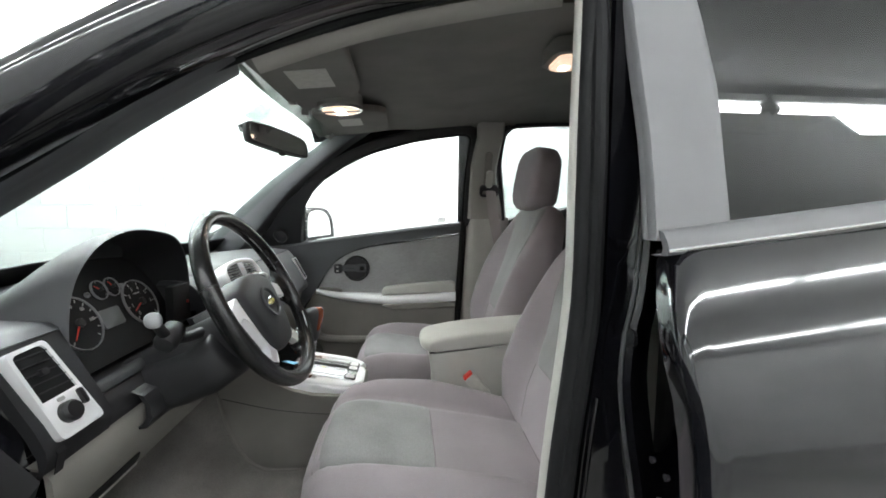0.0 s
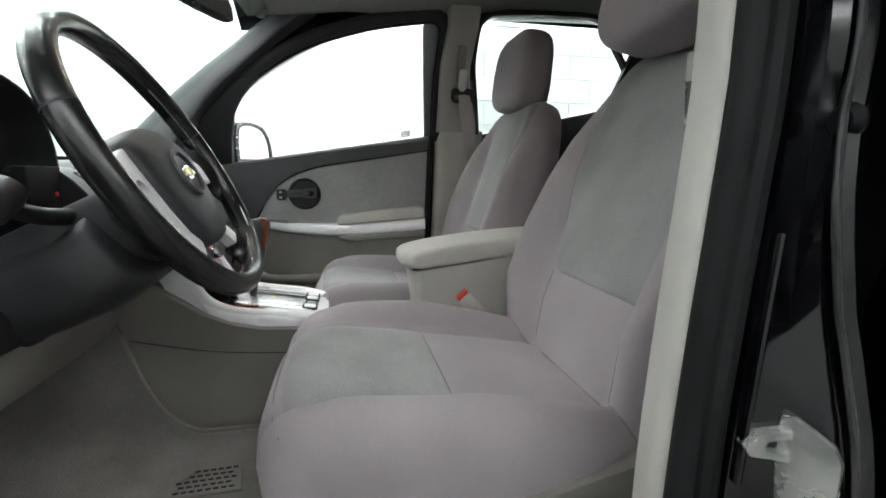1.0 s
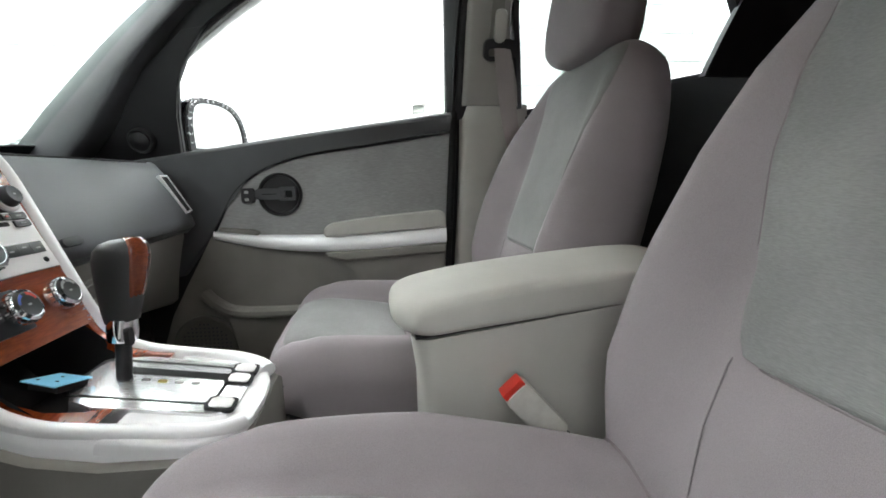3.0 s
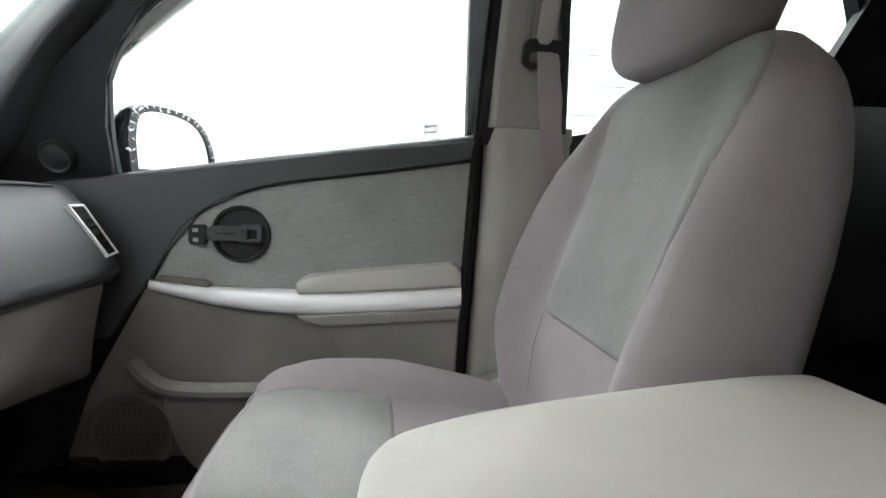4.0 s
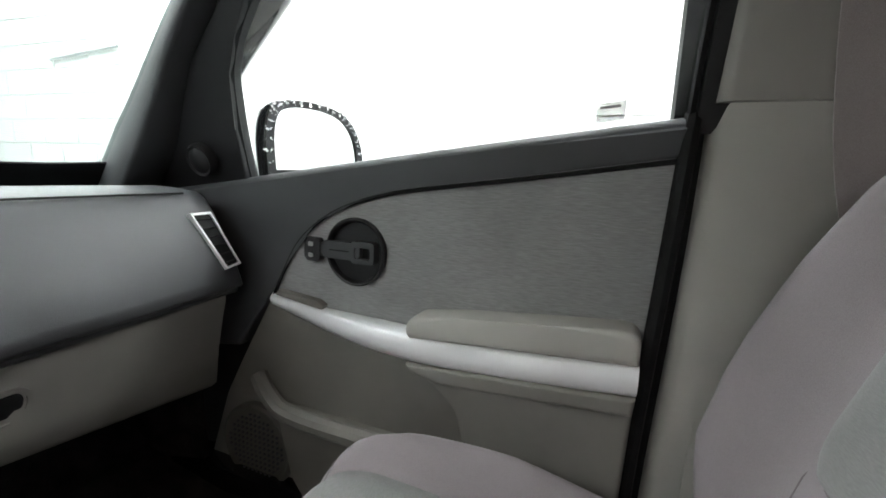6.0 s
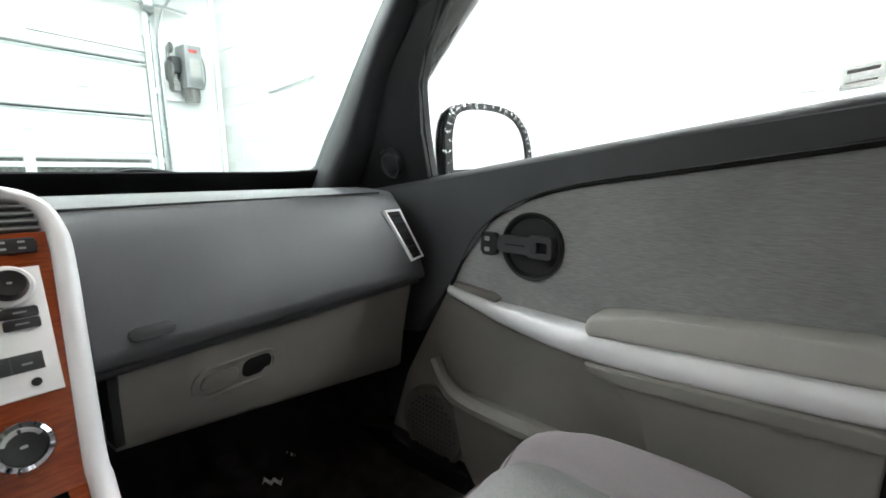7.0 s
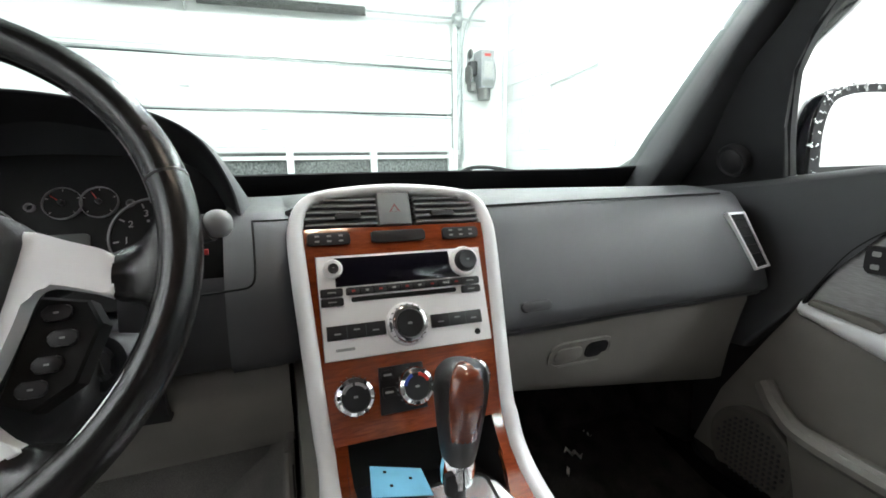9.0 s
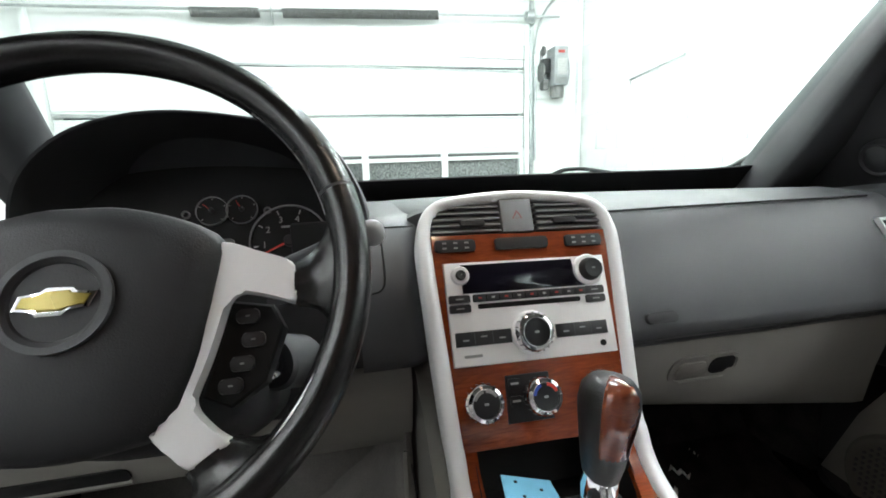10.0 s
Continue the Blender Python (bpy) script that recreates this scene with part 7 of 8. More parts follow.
# ---- front seats ----
def seat_parts(c, back, low, recline, head, rise, L, wide):
    """One front seat centred at y = c, with the parts of its shape."""
    seat = thing("front_seat", (0.5, c, 0.42), "mauve and grey cloth front seat with headrest", "car seat", "front seats")
    HW = 0.245 * wide

    def cush_top(x, b):
        a = abs(b)
        centre = curve_at([(0.20, 0.712), (0.26, 0.720), (0.34, 0.708), (0.45, 0.688), (0.58, 0.667), (0.66, 0.650), (0.75, 0.628)], x) - low
        bol = curve_at([(0.20, 0.012), (0.3, 0.032), (0.45, 0.050), (0.58, 0.040), (0.75, 0.025)], x)
        z = centre + bol * ease(0.56, 0.84, a) - 0.008 * math.exp(-((a - 0.61) / 0.05) ** 2)
        if a > 0.80:
            z -= 0.075 * (1 - math.sqrt(max(0.0, 1 - ((a - 0.80) / 0.20) ** 2)))
        return z

    def half(x):
        return HW * curve_at([(0.17, 0.90), (0.24, 0.97), (0.40, 1.02), (0.75, 0.96)], x)

    bs = [-1, -0.99, -0.96, -0.92, -0.87, -0.82, -0.75, -0.68, -0.61, -0.56, -0.53, -0.5, -0.4, -0.2, 0, 0.2, 0.4, 0.5, 0.53, 0.56, 0.61, 0.66, 0.71, 0.76, 0.82, 0.87, 0.92, 0.96, 0.99, 1]
    rows = []
    for k in range(7):                                   # rounded front
        th = math.pi / 2 * k / 6
        x = 0.165 + 0.075 * (1 - math.cos(th)) if k < 6 else 0.24
        drop = 0.085 * (1 - math.sin(th))
        rows.append([(x + 0.035 * abs(b) ** 3, c + half(x) * b, cush_top(0.24, b) - drop) for b in bs] + [(x + 0.035 * abs(b) ** 3 + 0.01, c + half(x) * b * 0.97, 0.56 + 0.02 * math.cos(th)) for b in (1, 0.5, 0, -0.5, -1)])
    for i in range(1, 18):
        x = 0.24 + 0.50 * i / 17
        e = 0.035 * (1 - ease(0.24, 0.40, x))
        rows.append([(x + e * abs(b) ** 3, c + half(x) * b, cush_top(x, b)) for b in bs] + [(x, c + half(x) * b * 0.97, 0.56) for b in (1, 0.5, 0, -0.5, -1)])
    rows = [[(p[0] + 0.7 * back, p[1], p[2]) for p in r] for r in rows]
    cushion = part("cushion", grid(rows, loop_u=True, caps=True), M_MAUVE, seat, "mauve cloth cushion", angle=70)

    # grey centre panel that runs over the front of the cushion
    def skin(x, b, up):
        if x < 0.24:
            th = math.acos(max(-1, min(1, 1 - (x - 0.165) / 0.075)))
            return Vector((x + 0.7 * back + 0.035 * abs(b) ** 3 - up * math.cos(th), c + half(x) * b, cush_top(0.24, b) - 0.085 * (1 - math.sin(th)) + up * math.sin(th)))
        e = 0.035 * (1 - ease(0.24, 0.40, x))
        return Vector((x + 0.7 * back + e * abs(b) ** 3, c + half(x) * b, cush_top(x, b) + up))

    xs = [0.190 + 0.20 * i / 10 for i in range(10)] + [0.390, 0.405, 0.418, 0.428, 0.434, 0.438, 0.440]
    BW = 0.61
    rows = []
    for i, x in enumerate(xs):
        w = BW * (1 - 0.20 * (1 - math.sqrt(max(0.0, 1 - (max(0.0, x - 0.39) / 0.05) ** 2))))
        rows.append([skin(x, w * b, -0.002 if abs(b) == 1 or i in (0, 16) else 0.0030) for b in (-1, -0.99, -0.8, -0.5, -0.2, 0, 0.2, 0.5, 0.8, 0.99, 1)])
    part("cushion_insert", sheet(rows, (0, 0, -0.004)), M_INSERT, cushion, "grey-green cloth centre panel", angle=70)
    def rim_w(x):
        return BW * (1 - 0.20 * (1 - math.sqrt(max(0.0, 1 - (max(0.0, x - 0.39) / 0.05) ** 2))))

    line = [skin(x, -rim_w(x), 0.0) for x in xs] + [skin(0.441, BW * b, 0.0) for b in (-0.6, -0.3, 0, 0.3, 0.6)] + [skin(x, rim_w(x), 0.0) for x in xs[::-1]]
    part("cushion_seam", tube(line, 0.0009, 6, up=(0, 0, 1)), M_SEAM, cushion, "stitched seam")
    part("front_seam", tube([skin(0.190, b, 0.0015) for b in (-0.9, -0.7, -0.61, -0.3, 0, 0.3, 0.61, 0.7, 0.9)], 0.0009, 6, up=(1, 0, 0)), M_SEAM, cushion, "stitched seam")
    for s in (-1, 1):
        part("rear_seam", tube([skin(x, s * 0.60, -0.0002) for x in (0.445, 0.50, 0.56, 0.62, 0.68)], 0.0008, 6, up=(0, 0, 1)), M_SEAM, cushion, "stitched seam")
    out = 1 if c > 0 else -1
    part("side_shield", slab(axes((0.45, c + out * 0.232, 0.56), (1, 0, 0), (0, 0, 1)), [(-0.22, -0.06), (0.25, -0.09), (0.30, 0.03), (0.24, 0.09), (0.10, 0.055), (-0.2, 0.02)], -0.02, 0.02, 0.008), M_LOWER, seat, "taupe plastic side shield")
    part("seat_base", box((0.46, c, 0.49), (0.44, 0.40, 0.13), 0.015), M_BLACK, seat, "black seat frame")
    for s in (-1, 1):
        part("seat_rail", box((0.45, c + s * 0.17, 0.425), (0.56, 0.035, 0.03), 0.004), M_GALV, seat)

    # backrest
    rec = radians(recline)
    fwd = Vector((-math.cos(rec), 0, math.sin(rec)))
    upv = Vector((math.sin(rec), 0, math.cos(rec)))
    o = Vector((0.695 + back, c, 0.640))

    def S(s):
        return s if s < 0.3 else 0.3 + (s - 0.3) * 0.365 / (L - 0.3)

    def bw(s):
        s = S(s)
        return curve_at([(0, 0.245), (0.08, 0.255), (0.22, 0.259), (0.36, 0.254), (0.45, 0.244), (0.51, 0.231), (0.555, 0.216), (0.595, 0.197), (0.625, 0.177), (0.648, 0.155), (0.660, 0.135), (0.665, 0.118)], s) * wide

    def roll(x):
        return 1 - math.sqrt(max(0.0, 1 - min(1.0, max(0.0, x)) ** 2))

    def bfront(s, b, up=0.0):
        a, t = abs(b), S(s)
        base = curve_at([(0, 0.018), (0.10, 0.032), (0.2, 0.030), (0.35, 0.016), (0.5, 0.006), (0.665, -0.004)], t)
        bol = curve_at([(0, 0.030), (0.12, 0.058), (0.25, 0.060), (0.36, 0.054), (0.45, 0.040), (0.52, 0.022), (0.58, 0.008), (0.63, 0.0)], t)
        n = base + bol * ease(0.50, 0.84, a) - 0.007 * math.exp(-((a - edge(s) * side(b, s)) / 0.06) ** 2) * (1 - ease(0.5, 0.58, t))
        q = roll((a - 0.80) / 0.20)
        n = n * (1 - q) - 0.052 * q
        q = roll((s - (L - 0.050)) / 0.050)
        n = n * (1 - q) - 0.046 * q
        return o + upv * s + fwd * (n + up) + Vector((0, bw(s) * b, 0))

    def edge(s):
        return curve_at([(0.165, 0.52), (0.172, 0.58), (0.185, 0.62), (0.21, 0.645), (0.4, 0.66), (0.50, 0.72), (0.58, 0.80), (0.665, 0.86)], S(s))

    def side(b, s=0.0):
        if c < 0:
            return 0.82 + 0.20 * ease(0.17, 0.42, S(s)) if b > 0 else 1.10
        return 0.80 if b > 0 else 1.10 + 0.09 * math.sin(math.pi * ease(0.15, 0.62, S(s)))

    bb = [-1, -0.995, -0.97, -0.93, -0.88, -0.84, -0.78, -0.72, -0.66, -0.62, -0.58, -0.5, -0.3, 0, 0.3, 0.5, 0.58, 0.62, 0.66, 0.72, 0.78, 0.84, 0.88, 0.93, 0.97, 0.995, 1]
    rows = []
    ss = [-0.05, 0.0, 0.04, 0.08, 0.12, 0.16, 0.20, 0.25, 0.30, 0.35, 0.40, 0.45, 0.49, 0.53, 0.56, 0.59, 0.61, 0.625, 0.638, 0.648, 0.656, 0.662, 0.665]
    for s in [q if q < 0.3 else 0.3 + (q - 0.3) * (L - 0.3) / 0.365 for q in ss]:
        q = roll((s - (L - 0.050)) / 0.050)
        deep = -0.090 * (1 - q) - 0.048 * q
        rows.append([bfront(s, b) for b in bb] + [o + upv * s + fwd * deep + Vector((0, bw(s) * b * 0.94, 0)) for b in (1, 0.6, 0, -0.6, -1)])
    backrest = part("backrest", grid(rows, loop_u=True, caps=True), M_MAUVE, seat, "mauve cloth backrest", angle=70)
    s0 = 0.168
    ss2 = [s0, s0 + 0.004, s0 + 0.010, s0 + 0.018, s0 + 0.03] + [s0 + 0.045 + (L - 0.020 - s0 - 0.045) * i / 30 for i in range(31)]
    rows = []
    for i, s in enumerate(ss2):
        rows.append([bfront(s, edge(s) * b * side(b, s), -0.0015 if abs(b) == 1 or i == 0 else 0.0024 if abs(b) > 0.96 else 0.0042) for b in (-1, -0.985, -0.955, -0.9, -0.8, -0.65, -0.5, -0.25, 0, 0.25, 0.5, 0.65, 0.8, 0.9, 0.955, 0.985, 1)])
    part("backrest_insert", sheet(rows, -fwd * 0.004), M_INSERT, backrest, "grey-green cloth centre panel", angle=70)
    for sg in (-1, 1):
        part("side_seam", tube([bfront(s, sg * edge(s) * side(sg, s), 0.0002) for s in ss2[1:-1]], 0.0008, 6, up=(0, 1, 0)), M_SEAM, backrest, "stitched seam")
        part("lower_seam", tube([bfront(s, sg * 0.60 * side(sg), 0.0016) for s in [0.02 + 0.01 * i for i in range(16)]], 0.0008, 6, up=(0, 1, 0)), M_SEAM, backrest, "stitched seam")
    part("cross_seam", tube([bfront(s0, edge(s0) * b * side(b, s0), 0.0002) for b in [i / 10 - 1 for i in range(21)]], 0.0011, 6, up=(0, 0, 1)), M_SEAM, backrest, "stitched seam")

    # thin tube drawn for the shade where the backrest meets the cushion
    gap = []
    for i in range(25):
        b = -0.96 + 1.92 * i / 24
        s = 0.14
        while s > -0.05:
            q = bfront(s, b)
            x = q.x - 0.7 * back
            if q.z < cush_top(x, max(-1.0, min(1.0, (q.y - c) / half(x)))) + 0.001:
                break
            s -= 0.002
        gap.append(bfront(s, b, 0.0005))
    part("crease_shade", tube(smooth_path(gap, 3), 0.0021, 6, up=(0, 0, 1)), M_SEAM, backrest, "thin dark line drawn for the shade between backrest and cushion")

    # headrest on two posts
    hc = o + upv * rise + fwd * head
    HR = axes(hc, (0, 1, 0), (math.sin(rec - 0.12), 0, math.cos(rec - 0.12)))

    def swell(q):
        k = 1 - 0.13 * max(0.0, -q.y / 0.122) ** 2
        return Vector((q.x * k, q.y, q.z * (1 - 0.10 * (q.y / 0.122)) + 0.012 * (1 - (q.x / 0.14) ** 2) * (1 if q.z > 0 else 0)))

    head = part("headrest", blob(HR, 0.142, 0.122, 0.060, 0.52, 36, 26, swell), M_MAUVE, seat, "mauve cloth headrest", angle=80)
    rows = []
    for i in range(13):
        t = -0.80 + 1.6 * i / 12
        row = []
        for j in range(13):
            f = -0.80 + 1.6 * j / 12
            x, y = 0.142 * f, 0.122 * t
            z = 0.060 * max(0.0, (1 - max(abs(f), 0.001) ** 3.85)) ** 0.26 * max(0.0, (1 - abs(t) ** 3.85)) ** 0.26
            rim = -0.005 if i in (0, 12) or j in (0, 12) else 0.001
            row.append(HR @ (swell(Vector((x, y, z))) + Vector((0, 0, rim))))
        rows.append(row)
    part("headrest_insert", sheet(rows, -fwd * 0.004), M_INSERT, head, "grey-green cloth face", angle=80)
    for s in (-1, 1):
        part("post", tube([o + upv * (L - 0.03) - fwd * 0.036 + Vector((0, s * 0.055, 0)), HR @ Vector((s * 0.055, -0.08, -0.04))], 0.006, 10, up=(0, 1, 0)), M_CHROME, head, "chrome post")
        part("post_sleeve", lathe(axes(o + upv * (L - 0.002) - fwd * 0.035 + Vector((0, s * 0.055, 0)), (0, 1, 0), fwd), [(0.014, -0.012), (0.017, 0.0), (0.015, 0.006), (0.007, 0.007)], 16), M_BEIGE, backrest, "pale plastic sleeve")
    return seat


seat_parts(0.366, 0.03, 0.042, 14.0, 0.008, 0.700, 0.610, 1.012)
seat_parts(-0.375, 0.0, 0.0, 18.5, 0.078, 0.708, 0.645, 1.0)

# ---- overhead ----
for s, poly in ((-1, [(0.055, -0.50), (0.055, -0.07), (0.075, -0.05), (0.215, -0.065), (0.25, -0.10), (0.262, -0.16), (0.262, -0.44), (0.24, -0.49)]), (1, [(0.095, 0.10), (0.08, 0.13), (0.095, 0.47), (0.12, 0.50), (0.28, 0.49), (0.312, 0.45), (0.315, 0.17), (0.29, 0.12), (0.24, 0.10)])):
    visor = thing("sun_visor", (0.15, s * 0.28, 1.52), "folded grey cloth sun visor with a pale label", "sun visor", "sun visors")
    VF = axes((0, 0, 1.498), (1, 0, 0.10), (0, -1, 0))
    pp = [(x, -y) for x, y in poly]
    part("panel", slab(VF, pp, -0.012, 0.010, 0.008, 3), M_LINER, visor, angle=60)
    lab = [(0.115, -0.34), (0.115, -0.20), (0.205, -0.20), (0.205, -0.34)] if s < 0 else [(0.15, 0.20), (0.15, 0.32), (0.225, 0.32), (0.225, 0.20)]
    part("label", slab(VF, [(x, -y) for x, y in lab], 0.0095, 0.0112), M_LABEL, visor, "pale printed warning label")
    part("pivot", tube(smooth_path([(0.06, s * 0.50, 1.495), (0.075, s * 0.49, 1.488), (0.09, s * 0.46, 1.492)]), 0.008, 8), M_LINER, visor)
    part("clip", box((0.07, s * 0.075, 1.498), (0.02, 0.02, 0.02), 0.004), M_LINER, visor)

DL = axes((0.190, -0.015, 1.497), (0, 1, 0), (1, 0, 0.06))
dome = thing("map_light", (0.19, -0.015, 1.51), "lit overhead reading lamp with two lenses", "dome light")
part("housing", slab(DL, circle(0.078, 0, 0, 36, 0.82), -0.03, 0.004, 0.006, 3), M_LINER, dome)
for s in (-1, 1):
    half_lens = [(s * (0.006 + 0.052 * math.sin(math.pi * i / 14)) , 0.052 * math.cos(math.pi * i / 14)) for i in range(15)]
    part("lens", slab(DL, half_lens, 0.003, 0.012, 0.004), M_LENS, dome, "glowing warm lens")
    part("bulb", blob(DL @ Matrix.Translation((s * 0.028, 0, 0.012)), 0.009, 0.014, 0.003, 0.8, 16, 8), M_BULB, dome, "bright bulb glare in the lens")
part("divider", slab(DL, rrect(0.011, 0.108, 0.003), 0.003, 0.0135, 0.002), M_LINER, dome)
part("rim", ring(DL, circle(0.066, 0, 0, 36, 0.92), circle(0.060, 0, 0, 36, 0.92), 0.002, 0.010, 0.002), M_CHROME, dome)
RL = axes((0.742, -0.335, 1.548), (0, 1, 0), (1, 0, 0.0))
lamp2 = thing("roof_lamp", (0.80, -0.31, 1.56), "lit roof lamp near the rear of the front seats", "dome light")
part("housing", slab(RL, rrect(0.13, 0.09, 0.03), -0.03, 0.004, 0.004), M_LINER, lamp2)
part("lens", slab(RL, rrect(0.10, 0.062, 0.022), 0.003, 0.012, 0.004), M_LENS, lamp2, "glowing warm lens")
part("bulb", blob(RL @ Matrix.Translation((0.018, 0, 0.012)), 0.016, 0.012, 0.003, 0.8, 16, 8), M_EMBER, lamp2, "orange-red bulb glare in the lens")

rv = thing("rear_view_mirror", (-0.01, 0.07, 1.42), "black framed interior rear view mirror", "rear view mirror")
RV = axes((-0.012, 0.075, 1.412), (0.135, 0.225, -0.030), (-0.10, 0.05, 0.99))
ro = [(q.x, q.y) for q in smooth_path([(a, b, 0) for a, b in ((-0.118, -0.020), (-0.116, 0.022), (-0.08, 0.033), (0, 0.036), (0.08, 0.033), (0.118, 0.020), (0.120, -0.020), (0.10, -0.030), (0.0, -0.034), (-0.10, -0.030))], 3, closed=True)]
rows = [[RV @ Vector((u * f, v * f, w)) for u, v in ro] for f, w in ((0.97, 0.006), (1.0, 0.004), (1.0, -0.012), (0.92, -0.024), (0.6, -0.034), (0.05, -0.038))]
part("housing", grid(rows, loop_u=True, caps=True), M_BLACK, rv, "black plastic housing", angle=60)
part("mirror_glass", slab(RV, [(u * 0.93, v * 0.86) for u, v in ro], 0.005, 0.0075), M_MIRROR, rv, "mirror glass")
part("mount", tube(smooth_path([RV @ Vector((0, 0.01, -0.03)), (-0.07, 0.03, 1.445), (-0.105, 0.01, 1.435)]), 0.011, 8), M_BLACK, rv, "black mount arm")
part("tab", slab(RV, rrect(0.02, 0.012, 0.004, 0.01, -0.038), -0.006, 0.004, 0.002), M_BLACK, rv)

# ---- loose things ----
NB = axes((0.037, -0.032, 0.7455), (0, 1, -0.30), (-1, 0, 0.28)) @ Matrix.Diagonal((0.92, 0.92, 1, 1))
note = thing("paper_note", (0.034, -0.018, 0.731), "light blue paper note lying in the bin", "paper")
part("sheet", slab(NB, [(-0.040, -0.020), (0.034, -0.018), (0.030, 0.018), (-0.034, 0.020)], 0, 0.0012), M_PAPER, note)
for u, v in ((-0.018, 0.012), (-0.014, -0.006), (0.012, 0.004)):
    part("ink_mark", slab(NB, rrect(0.004, 0.003, 0.001, u, v), 0.0012, 0.0018), M_DEEP, note)
part("card_backing", slab(NB, [(-0.030, -0.019), (0.028, -0.018), (0.026, 0.014), (-0.028, 0.014)], -0.008, 0.0), M_DEEP, note)

random.seed(11)
for k, (x, y, r, a) in enumerate(((-0.285, 0.447, 0.020, 0.6), (-0.383, 0.598, 0.018, 1.9), (-0.33, 0.52, 0.012, 0.2), (-0.24, 0.40, 0.010, 2.5))):
    q = axes((x, y, 0.452 if x < -0.36 else 0.430), (math.cos(a), math.sin(a), 0), (-math.sin(a), math.cos(a), 0.1))
    crumple = [[q @ Vector((r * i / 3, 0.28 * r * j, 0.006 * math.sin(2.1 * i + j))) for j in range(-1, 2)] for i in range(-3, 4)]
    solo("paper_scrap", sheet(crumple, (0, 0, 0.0006)), M_WHITEPAPER, "torn white paper scrap on the dark carpet", "paper scrap", "paper scraps", at=(x, y, 0.43))

mat_rows = []
for i in range(9):
    x = -0.30 + 0.52 * i / 8
    mat_rows.append([(x, -0.69 + 0.24 * j / 8, 0.412 + 0.05 * (1 - ease(-0.30, -0.12, x)) + 0.003 * math.sin(7 * i + 3 * j)) for j in range(9)])
solo("floor_mat", sheet(mat_rows, (0, 0, 0.012)), M_CARPET, "dark ribbed floor mat in the driver's footwell", "floor mat", at=(0, -0.42, 0.4))
fv = thing("floor_vent", (0.02, -0.17, 0.41), "black slotted heater vent beside the console", "floor vent")
FV = axes((0.032, -0.256, 0.446), (1, 0, 0), (0, 0.97, 0.24)) @ Matrix.Diagonal((0.74, 0.80, 1, 1))
part("grille", slab(FV, [(-0.075, -0.045), (0.085, -0.045), (0.075, 0.02), (0.055, 0.038), (-0.02, 0.036), (-0.06, 0.0)], -0.004, 0.004, 0.002), M_FOOTCARPET, fv)
for i in range(5):
    for j in range(9):
        u, v = -0.066 + 0.018 * j + 0.008 * (i % 2), -0.034 + 0.013 * i
        if u > -0.07 + 1.2 * max(0, v + 0.01) and u < 0.068 - 0.4 * max(0, v):
            part("slot", slab(FV, rrect(0.013, 0.005, 0.002, u, v), 0.003, 0.0046), M_DEEP, fv)

# ---- outer body of the car ----
def arch(cx, r, z, n=14):
    return [(cx + r * math.cos(math.pi * i / n), z + r * math.sin(math.pi * i / n)) for i in range(n + 1)]


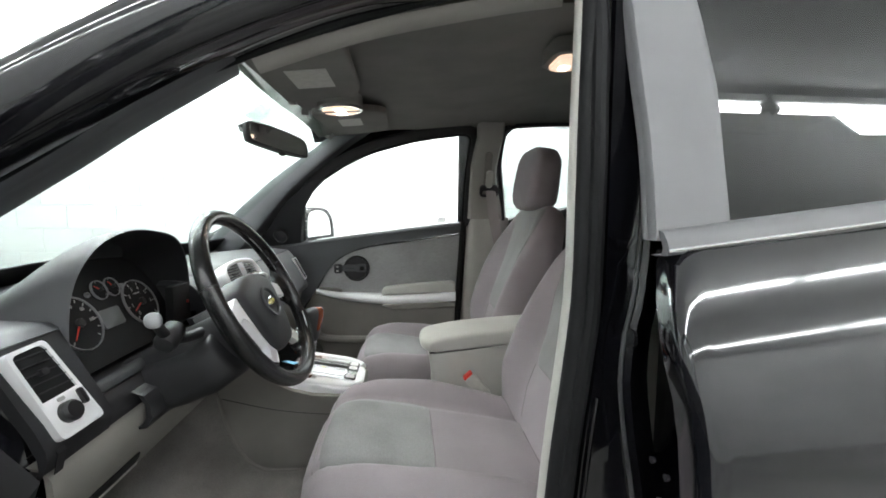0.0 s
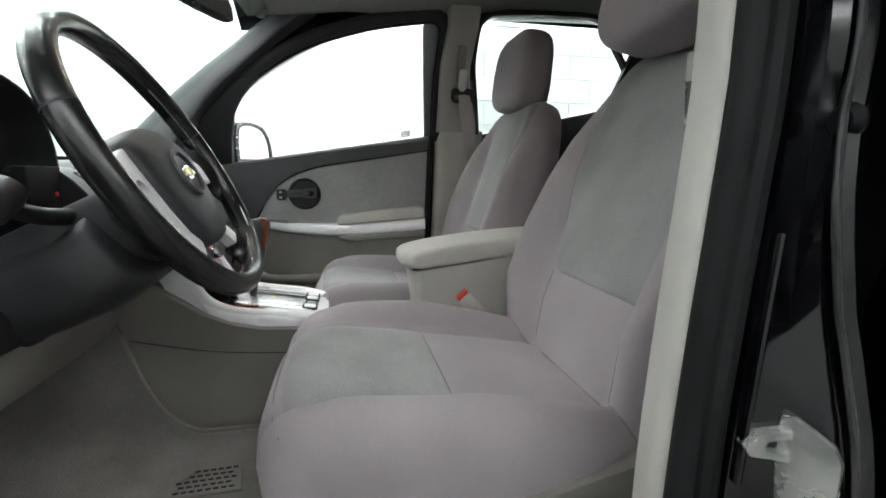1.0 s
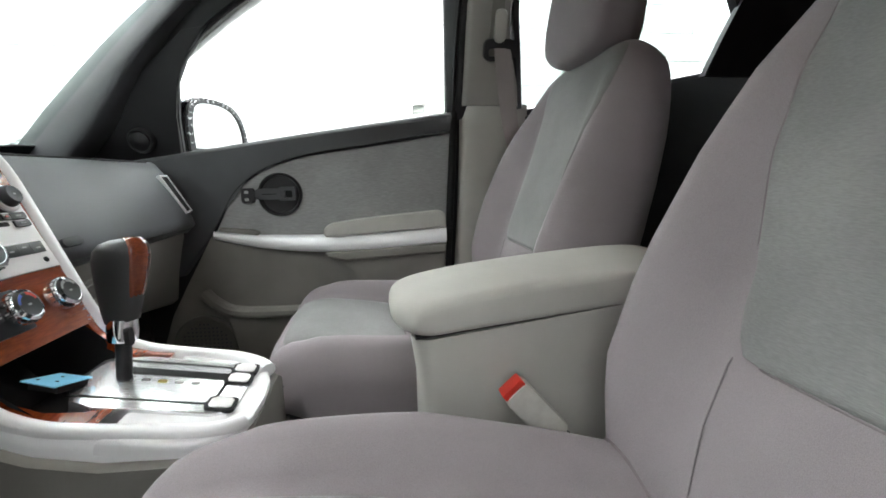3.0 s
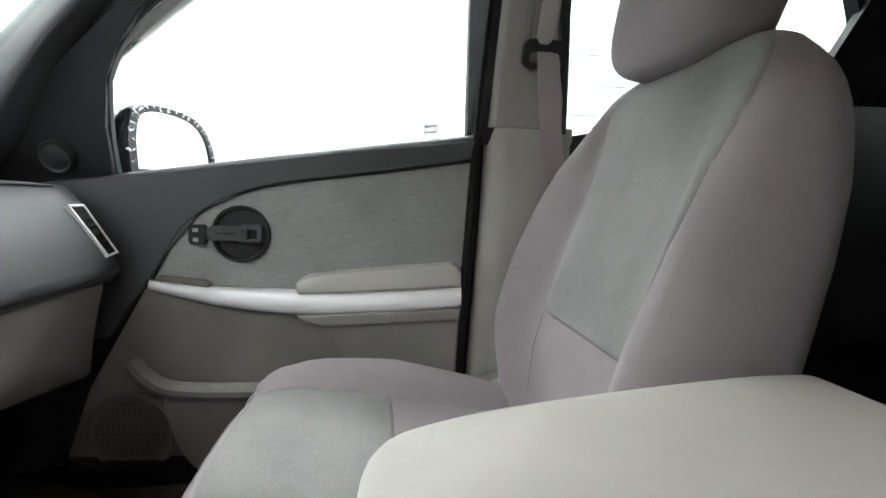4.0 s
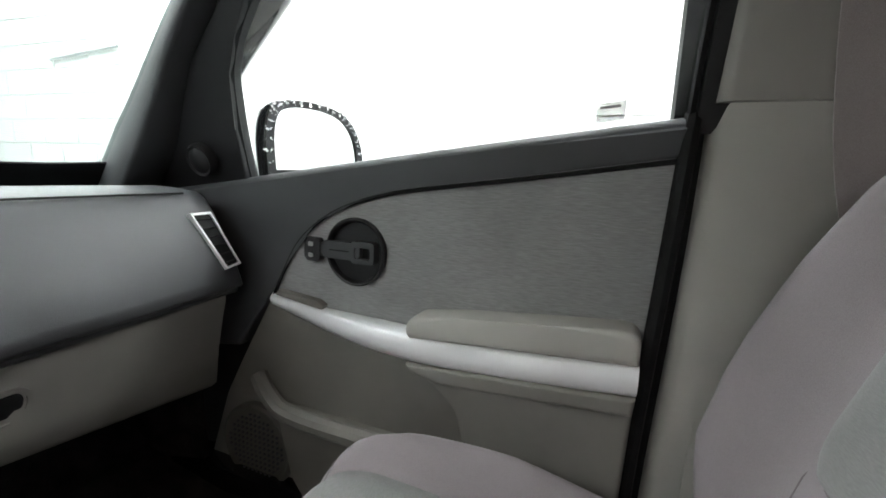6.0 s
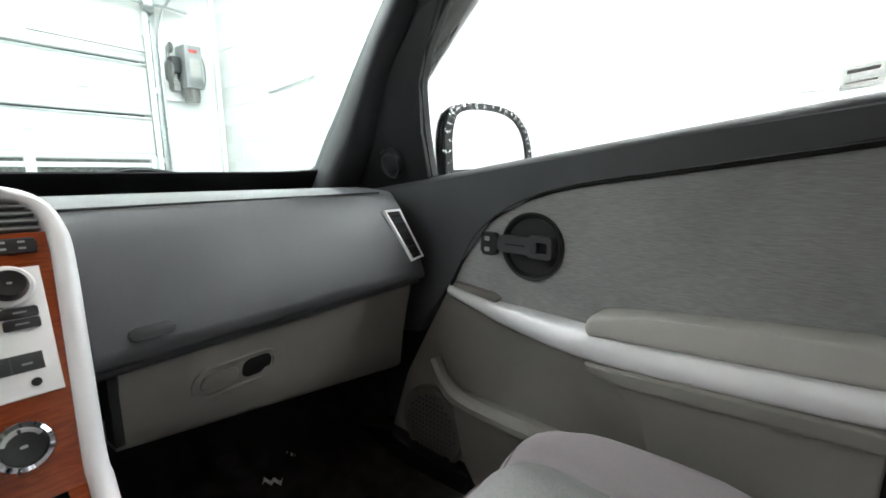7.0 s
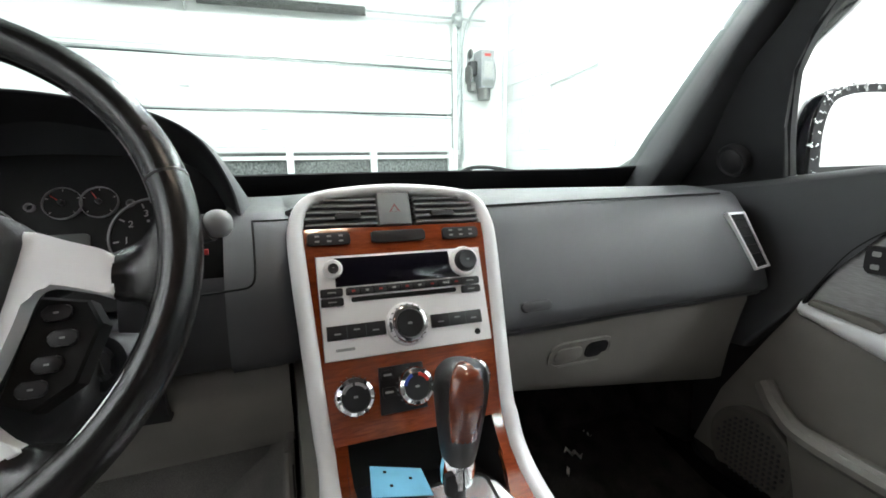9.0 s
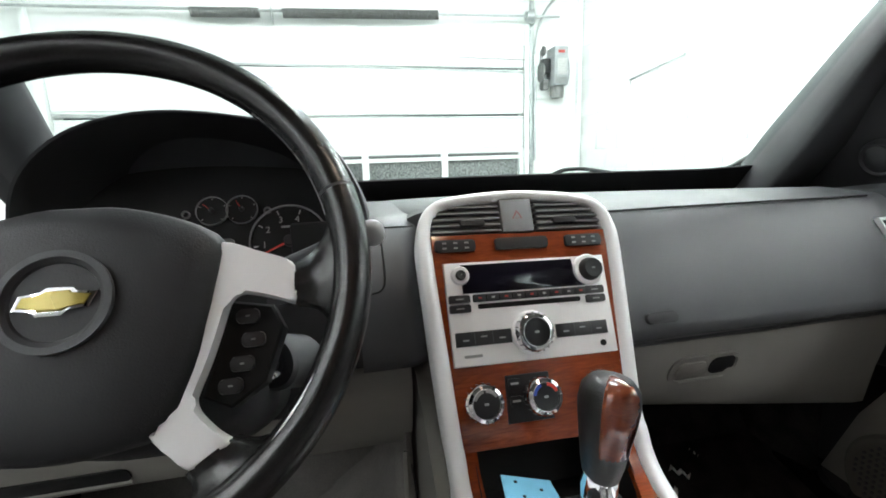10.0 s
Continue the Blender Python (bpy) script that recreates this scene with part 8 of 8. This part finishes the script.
for s in (-1, 1):
    SIDE = axes((0, s * 0.80, 0), (1, 0, 0), (0, 0, 1)) if s < 0 else axes((0, 0.80, 0), (-1, 0, 0), (0, 0, 1))
    d = 1 if s < 0 else -1
    front = [(-0.28, 0.30), (-0.30, 0.98), (-0.75, 0.93), (-1.30, 0.88), (-1.72, 0.76), (-1.80, 0.60), (-1.80, 0.30)] + arch(-1.22, 0.39, 0.34)[::-1]
    solo("front_fender", slab(SIDE, [(d * x, z) for x, z in front], -0.03, 0.02, 0.012), M_PAINT, "glossy black front fender of the car", "car fender", "front fenders", "structure", at=(-1.0, s * 0.8, 0.3))
    rear = [(1.72, 0.30), (1.72, 1.16), (1.70, 1.22), (2.20, 1.24), (2.26, 0.90), (2.26, 0.45), (2.20, 0.30)] + arch(1.66, 0.39, 0.34)[:6]
    rear = [(1.30, 0.76), (1.40, 1.18), (2.20, 1.24), (2.26, 0.90), (2.26, 0.45), (2.20, 0.32)] + arch(1.66, 0.39, 0.34)
    solo("rear_quarter_panel", slab(SIDE, [(d * x, z) for x, z in rear], -0.03, 0.02, 0.012), M_PAINT, "glossy black rear quarter panel of the car", "car panel", "rear quarter panels", "structure", at=(1.9, s * 0.8, 0.3))
    for x in (-1.22, 1.66):
        W = axes((x, s * 0.74, 0.345), (d, 0, 0), (0, 0, 1))
        wh = thing("road_wheel", (x, s * 0.74, 0.0), "black tyre on a silver alloy rim", "road wheel", "road wheels")
        part("tyre", lathe(W, [(0.22, -0.10), (0.30, -0.105), (0.335, -0.09), (0.345, -0.05), (0.345, 0.05), (0.335, 0.075), (0.30, 0.09), (0.22, 0.085)], 40), M_RUBBER, wh, "black rubber tyre")
        rim = part("rim", lathe(W, [(0.225, -0.02), (0.225, 0.08), (0.21, 0.085), (0.195, 0.05), (0.06, 0.035), (0.05, 0.06), (0.001, 0.06)], 36), M_SATIN, wh, "silver alloy rim")
        for k in range(5):
            part("rim_spoke", slab(W @ Matrix.Rotation(2 * math.pi * k / 5, 4, "Z"), [(0.04, -0.028), (0.20, -0.022), (0.20, 0.022), (0.04, 0.028)], 0.03, 0.07, 0.006), M_SATIN, rim)
nose = [[(x, y, z) for y in (-0.80, -0.5, 0, 0.5, 0.80)] for x, z in ((-1.70, 0.87), (-1.78, 0.78), (-1.82, 0.60), (-1.80, 0.32))]
solo("front_bumper", sheet([[(x - 0.10 * (1 - (y / 0.8) ** 2), y, z - 0.05 * (y / 0.8) ** 2 * (1 if z > 0.7 else 0)) for x, y, z in r] for r in nose], (0.03, 0, 0)), M_PAINT, "glossy black front bumper of the car", "car bumper", kind="structure", angle=60)
part("outer_skin", sheet([[(x, y, z) for x in (-0.27, 0.1, 0.45, 0.68)] for z, y in ((0.42, 0.79), (0.7, 0.82), (0.95, 0.815), (1.02, 0.79))], (0, -0.012, 0)), M_PAINT, pdoor, "glossy black door skin", angle=50)
part("outer_skin", sheet([[(x, y, z) for x in (0.69, 1.0, 1.3, 1.68)] for z, y in ((0.42, 0.79), (0.7, 0.82), (0.95, 0.815), (1.12, 0.79))], (0, -0.012, 0)), M_PAINT, rdp, "glossy black door skin", angle=50)
